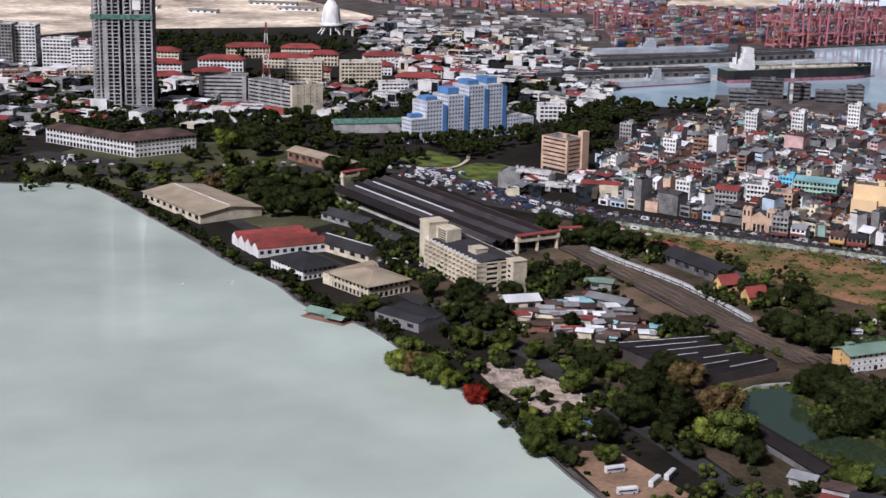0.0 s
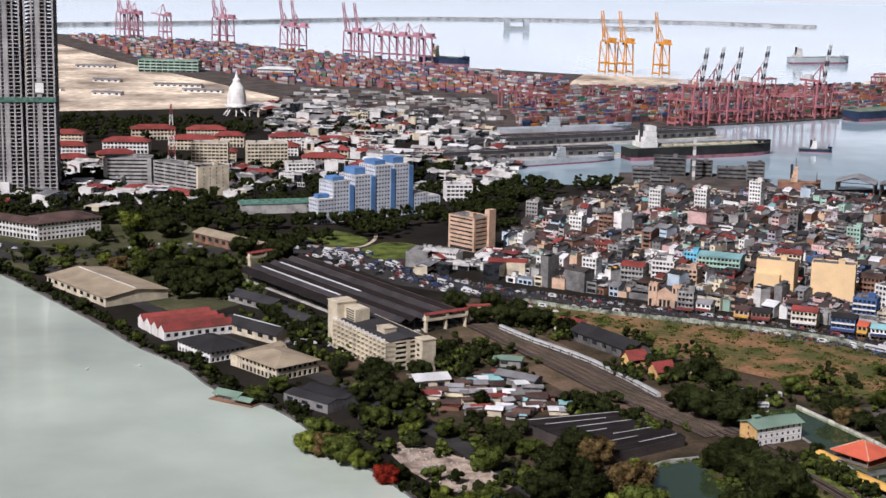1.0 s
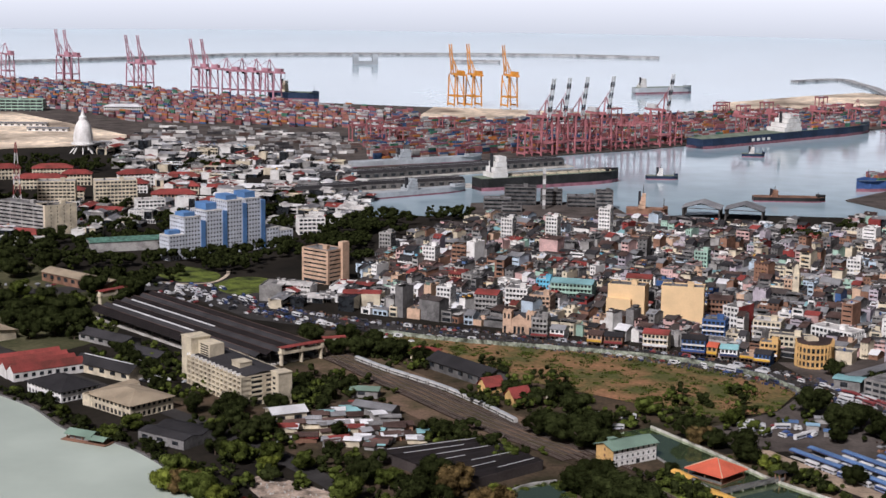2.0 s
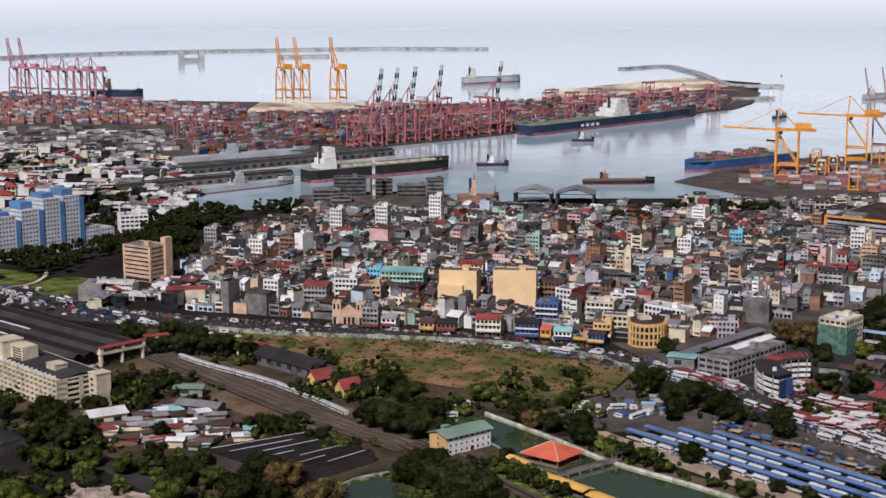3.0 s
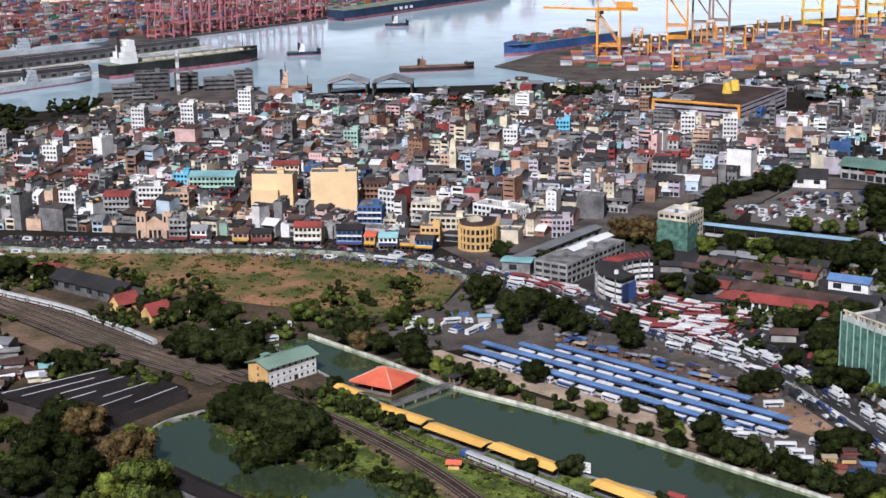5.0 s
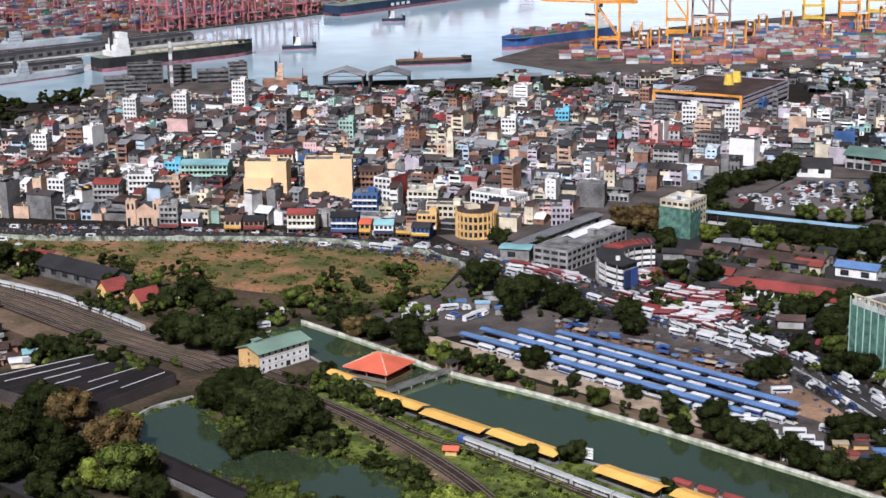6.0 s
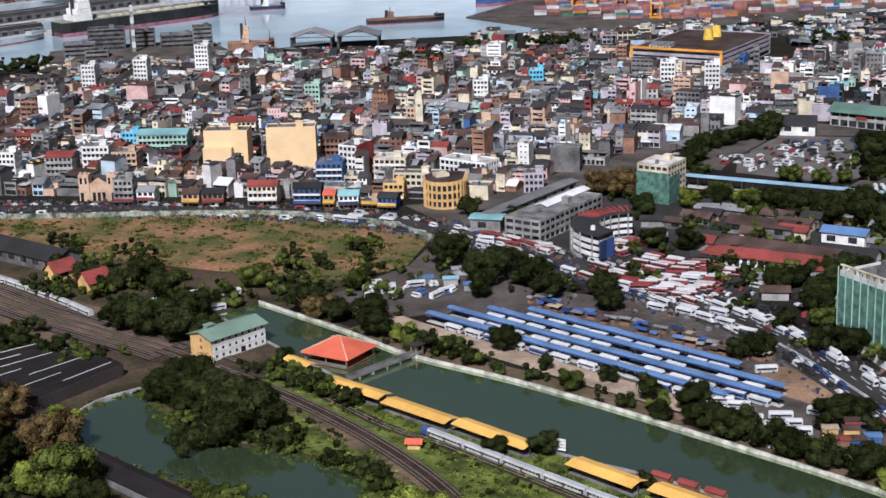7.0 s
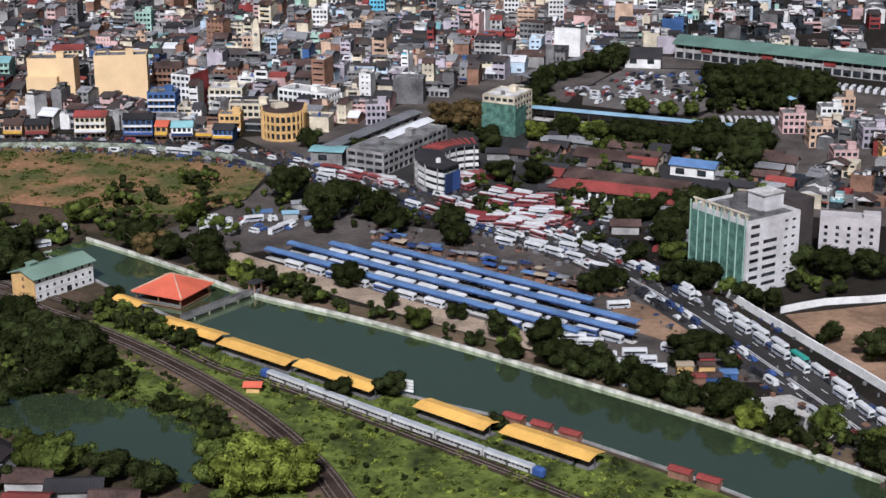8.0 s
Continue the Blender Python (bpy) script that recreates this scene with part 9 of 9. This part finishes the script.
for o in [q for q in bpy.data.objects if q.name.startswith("ship") and q.get("label", "").startswith("dark tanker")]:
    for i in range(9):
        part("hatch", Geo().box(-40 + i * 12, -6, 11.3, -32 + i * 12, 6, 12.6), WALLS["cream"], o)
    part("pipe_rack", Geo().box(-46, -0.8, 12.6, 60, 0.8, 14), WALLS["grey"], o)
ship("pale grey naval ship moored at a pier", 140, 1328, 245, 1378, 12, HULLS["grey"], HULLS["grey"], HULLS["grey"], 5, 0, 0.5, 10)
ship("pale grey naval ship moored in the basin", 160, 1545, 300, 1590, 14, HULLS["grey"], HULLS["grey"], HULLS["grey"], 6, 0, 0.4, 10)
ship("blue container ship at the east quay", 730, 1392, 600, 1346, 22, HULLS["blue"], DECK, WHITE, 10, 3, 0.15, 14)
ship("dark low work barge with deck cranes", 485, 1300, 546, 1287, 14, HULLS["black"], WALLS["brown"], WALLS["brown"], 4, 0, 0.3, 6)
ship("small harbour tug with a dark hull", 431, 1443, 461, 1438, 9, HULLS["navy"], DECK, WHITE, 3.5, 0, 0.45, 7)
ship("small harbour tug under way", 587, 1612, 610, 1605, 8, HULLS["navy"], DECK, WHITE, 3.5, 0, 0.45, 7)
ship("rusty dredger beside the town quay", 352, 1232, 384, 1222, 12, WALLS["brown"], WALLS["brown"], WALLS["peach"], 6, 0, 0.4, 12)
ship("grey coastal ship off the terminal", 700, 2420, 800, 2440, 18, HULLS["grey"], DECK, WHITE, 10, 0, 0.15, 14)
ship("dark freighter at the far terminal", 128, 2330, 196, 2300, 20, HULLS["navy"], DECK, WALLS["cream"], 12, 0, 0.3, 16)
ship("distant freighter outside the harbour", 1150, 1985, 1200, 2000, 12, HULLS["grey"], DECK, WHITE, 6, 0, 0.2, 8)
ship("small dark freighter under way", 905, 1770, 930, 1790, 8, HULLS["navy"], DECK, WHITE, 4, 0, 0.3, 6)

# rock lightened to a haze grey; the sea haze is painted into it
ROCK = mat("haze_grey_breakwater_rock", (0.42, 0.42, 0.42), 0.95, 0.35, 0.1, 0.6, 0.4)
for k, (pts, w, h) in enumerate((([(-640, 2990), (-553, 3041), (-235, 3183), (0, 3330), (226, 3420), (731, 3425), (1018, 3330)], 26, 5), ([(1057, 2655), (1159, 2701), (1150, 2600), (1134, 2497), (1078, 2260), (1145, 2217)], 16, 4), ([(965, 2023), (1000, 2026), (1035, 2034)], 14, 4), ([(1177, 2012), (1272, 1999), (1500, 1960)], 26, 6), ([(540, 3190), (640, 3185)], 20, 5))):
    strip(g := Geo(), smooth_line(pts, 40), w, -0.5, h)
    tagged(g.ob("breakwater", ROCK), "long rock breakwater in painted haze grey across the sea", "breakwater", kind="structure")
o = thing("floating_dock", "grey floating dock moored behind the breakwater", "dock", 359, 3122, 0, 0.3)
part("wing_wall", Geo().box(-24, -12, 0, -14, 12, 20), HULLS["grey"], o)
part("wing_wall", Geo().box(14, -12, 0, 24, 12, 20), HULLS["grey"], o)
part("pontoon", Geo().box(-14, -12, 0, 14, 12, 6), HULLS["grey"], o)
for x, y, h in ((1143, 2219, 16), (1033, 2034, 14)):
    o = thing("lighthouse", "small white harbour light at the mole's end", "lighthouse", x, y)
    part("tower", Geo().cyl(0, 0, 0, h, 2.2, 1.4, 12), WHITE, o)
    part("lantern", Geo().cyl(0, 0, h, h + 3, 1.6, 1.0, 10), PAINT["red"], o)
hipped("terminal_hall", "white terminal office behind the stacks", -99, 2077, -52, 2070, 20, 13, 3, "white", "white")
o = framed("sand_hall", "green netted hall on the sand flat", -260, 2150, -180, 2140, 20, 4, 4, "green", "green", 8, windows=False)
for x, y in ((-360, 1900), (-280, 1860), (-220, 1960), (-300, 2010), (-180, 1900), (-350, 2200)):
    shed("site_cabin", "low pale site cabin on the sand", x, y, x + random.uniform(30, 60), y - 8, 12, 4, 1, "white", "zinc", category="cabin")
g = Geo()
for _ in range(500):
    x, y = random.uniform(-120, 180), random.uniform(1600, 1950)
    if inside(x, y, [(-60, 1846), (-80, 1760), (40, 1640), (170, 1570), (190, 1840), (-40, 1960)]):
        w = random.uniform(3, 16)
        g.box(x, y, 1.4, x + w, y + random.uniform(2, 6), 1.6 + random.uniform(1, 4), random.randrange(8))
tagged(g.ob("yard_clutter", [ROOFS["zinc"], WALLS["grey"], ROOFS["sheet"], WALLS["grey"], ROOFS["rust"], WALLS["white"], ROOFS["slab"], WALLS["dark"]]), "parked trailers and stores in the port yards", "yard clutter", kind="stuff")
# ---------------------------------------------------------------- parked traffic past the counted cars
rng = random.Random(44)
g = Geo()


def far_car(x, y, rz, z=0.16):
    """One parked car: bonnet-high body, cabin, dark window band."""
    k = len(g.v)
    big = rng.random() < 0.25
    L, W, H = (5.2, 1.7, 1.9) if big else (3.4, 1.4, 1.15)
    c = rng.choice([0, 0, 0, 1, 1, 2, 2, 2, 3])
    body = rounded(L, W, 0.2, 0.95 if big else 0.7, 0.12)
    cab = rounded(L * (0.9 if big else 0.55), W - 0.1, 0.7, H, 0.2)
    g.add(body.v, body.f, c).add(cab.v, cab.f, c)
    g.box(-L * 0.22, -W / 2 + 0.03, 0.78, L * 0.22, W / 2 - 0.03, H - 0.22, 5)
    for sx in (-0.3, 0.3):
        g.box(L * sx - 0.28, -W / 2 - 0.02, 0, L * sx + 0.28, W / 2 + 0.02, 0.52, 6)
    shift(g, k, 0, pose(x, y, z, 0, 0, rz))


def fill(poly, n, rz):
    xs, ys = [p[0] for p in poly], [p[1] for p in poly]
    for _ in range(n * 8):
        x, y = rng.uniform(min(xs), max(xs)), rng.uniform(min(ys), max(ys))
        if n and inside(x, y, poly):
            n -= 1
            far_car(x, y, rng.choice([rz, rz, rz + 90]) + rng.uniform(-8, 8))


fill([(-40, 980), (-12, 990), (20, 940), (60, 880), (48, 870), (10, 915), (-34, 950)], 110, -58)
fill([(354, 598), (368, 604), (386, 567), (377, 541), (342, 530), (338, 561)], 60, 30)
fill([(452, 742), (476, 772), (500, 766), (524, 772), (540, 760), (520, 722), (488, 698), (466, 708)], 90, 30)
fill([(-262, 985), (-225, 965), (-200, 975), (-235, 1000)], 26, 10)
fill([(-150, 968), (-110, 975), (-60, 985), (-62, 995), (-120, 990)], 16, 5)
fill([(-34, 752), (-22, 762), (-4, 742), (-14, 730)], 14, 40)
fill([(22, 668), (32, 674), (40, 640), (30, 636)], 10, 60)
fill([(60, 800), (96, 838), (120, 830), (118, 812), (92, 800)], 14, -20)
for x, y, r in along(MAIN_ROAD, 300, 3.1, 260):
    for off in (-8.5, 8.0):
        if rng.random() < 0.45 and x > 60:
            far_car(x + math.sin(radians(r)) * off, y - math.cos(radians(r)) * off, r + rng.uniform(-6, 6))
tagged(g.ob("parked_traffic", [PAINT["white"], PAINT["silver"], PAINT["black"], PAINT["red"], PAINT["blue"], GLASS, TYRE]), "crowded parked cars and vans in yards and kerbs", "traffic", kind="stuff")
# the models themselves stay out of the place
for o in (*TREES.values(), *BUSES.values(), *CARS):
    for q in (*o.children_recursive, o):
        bpy.data.objects.remove(q)
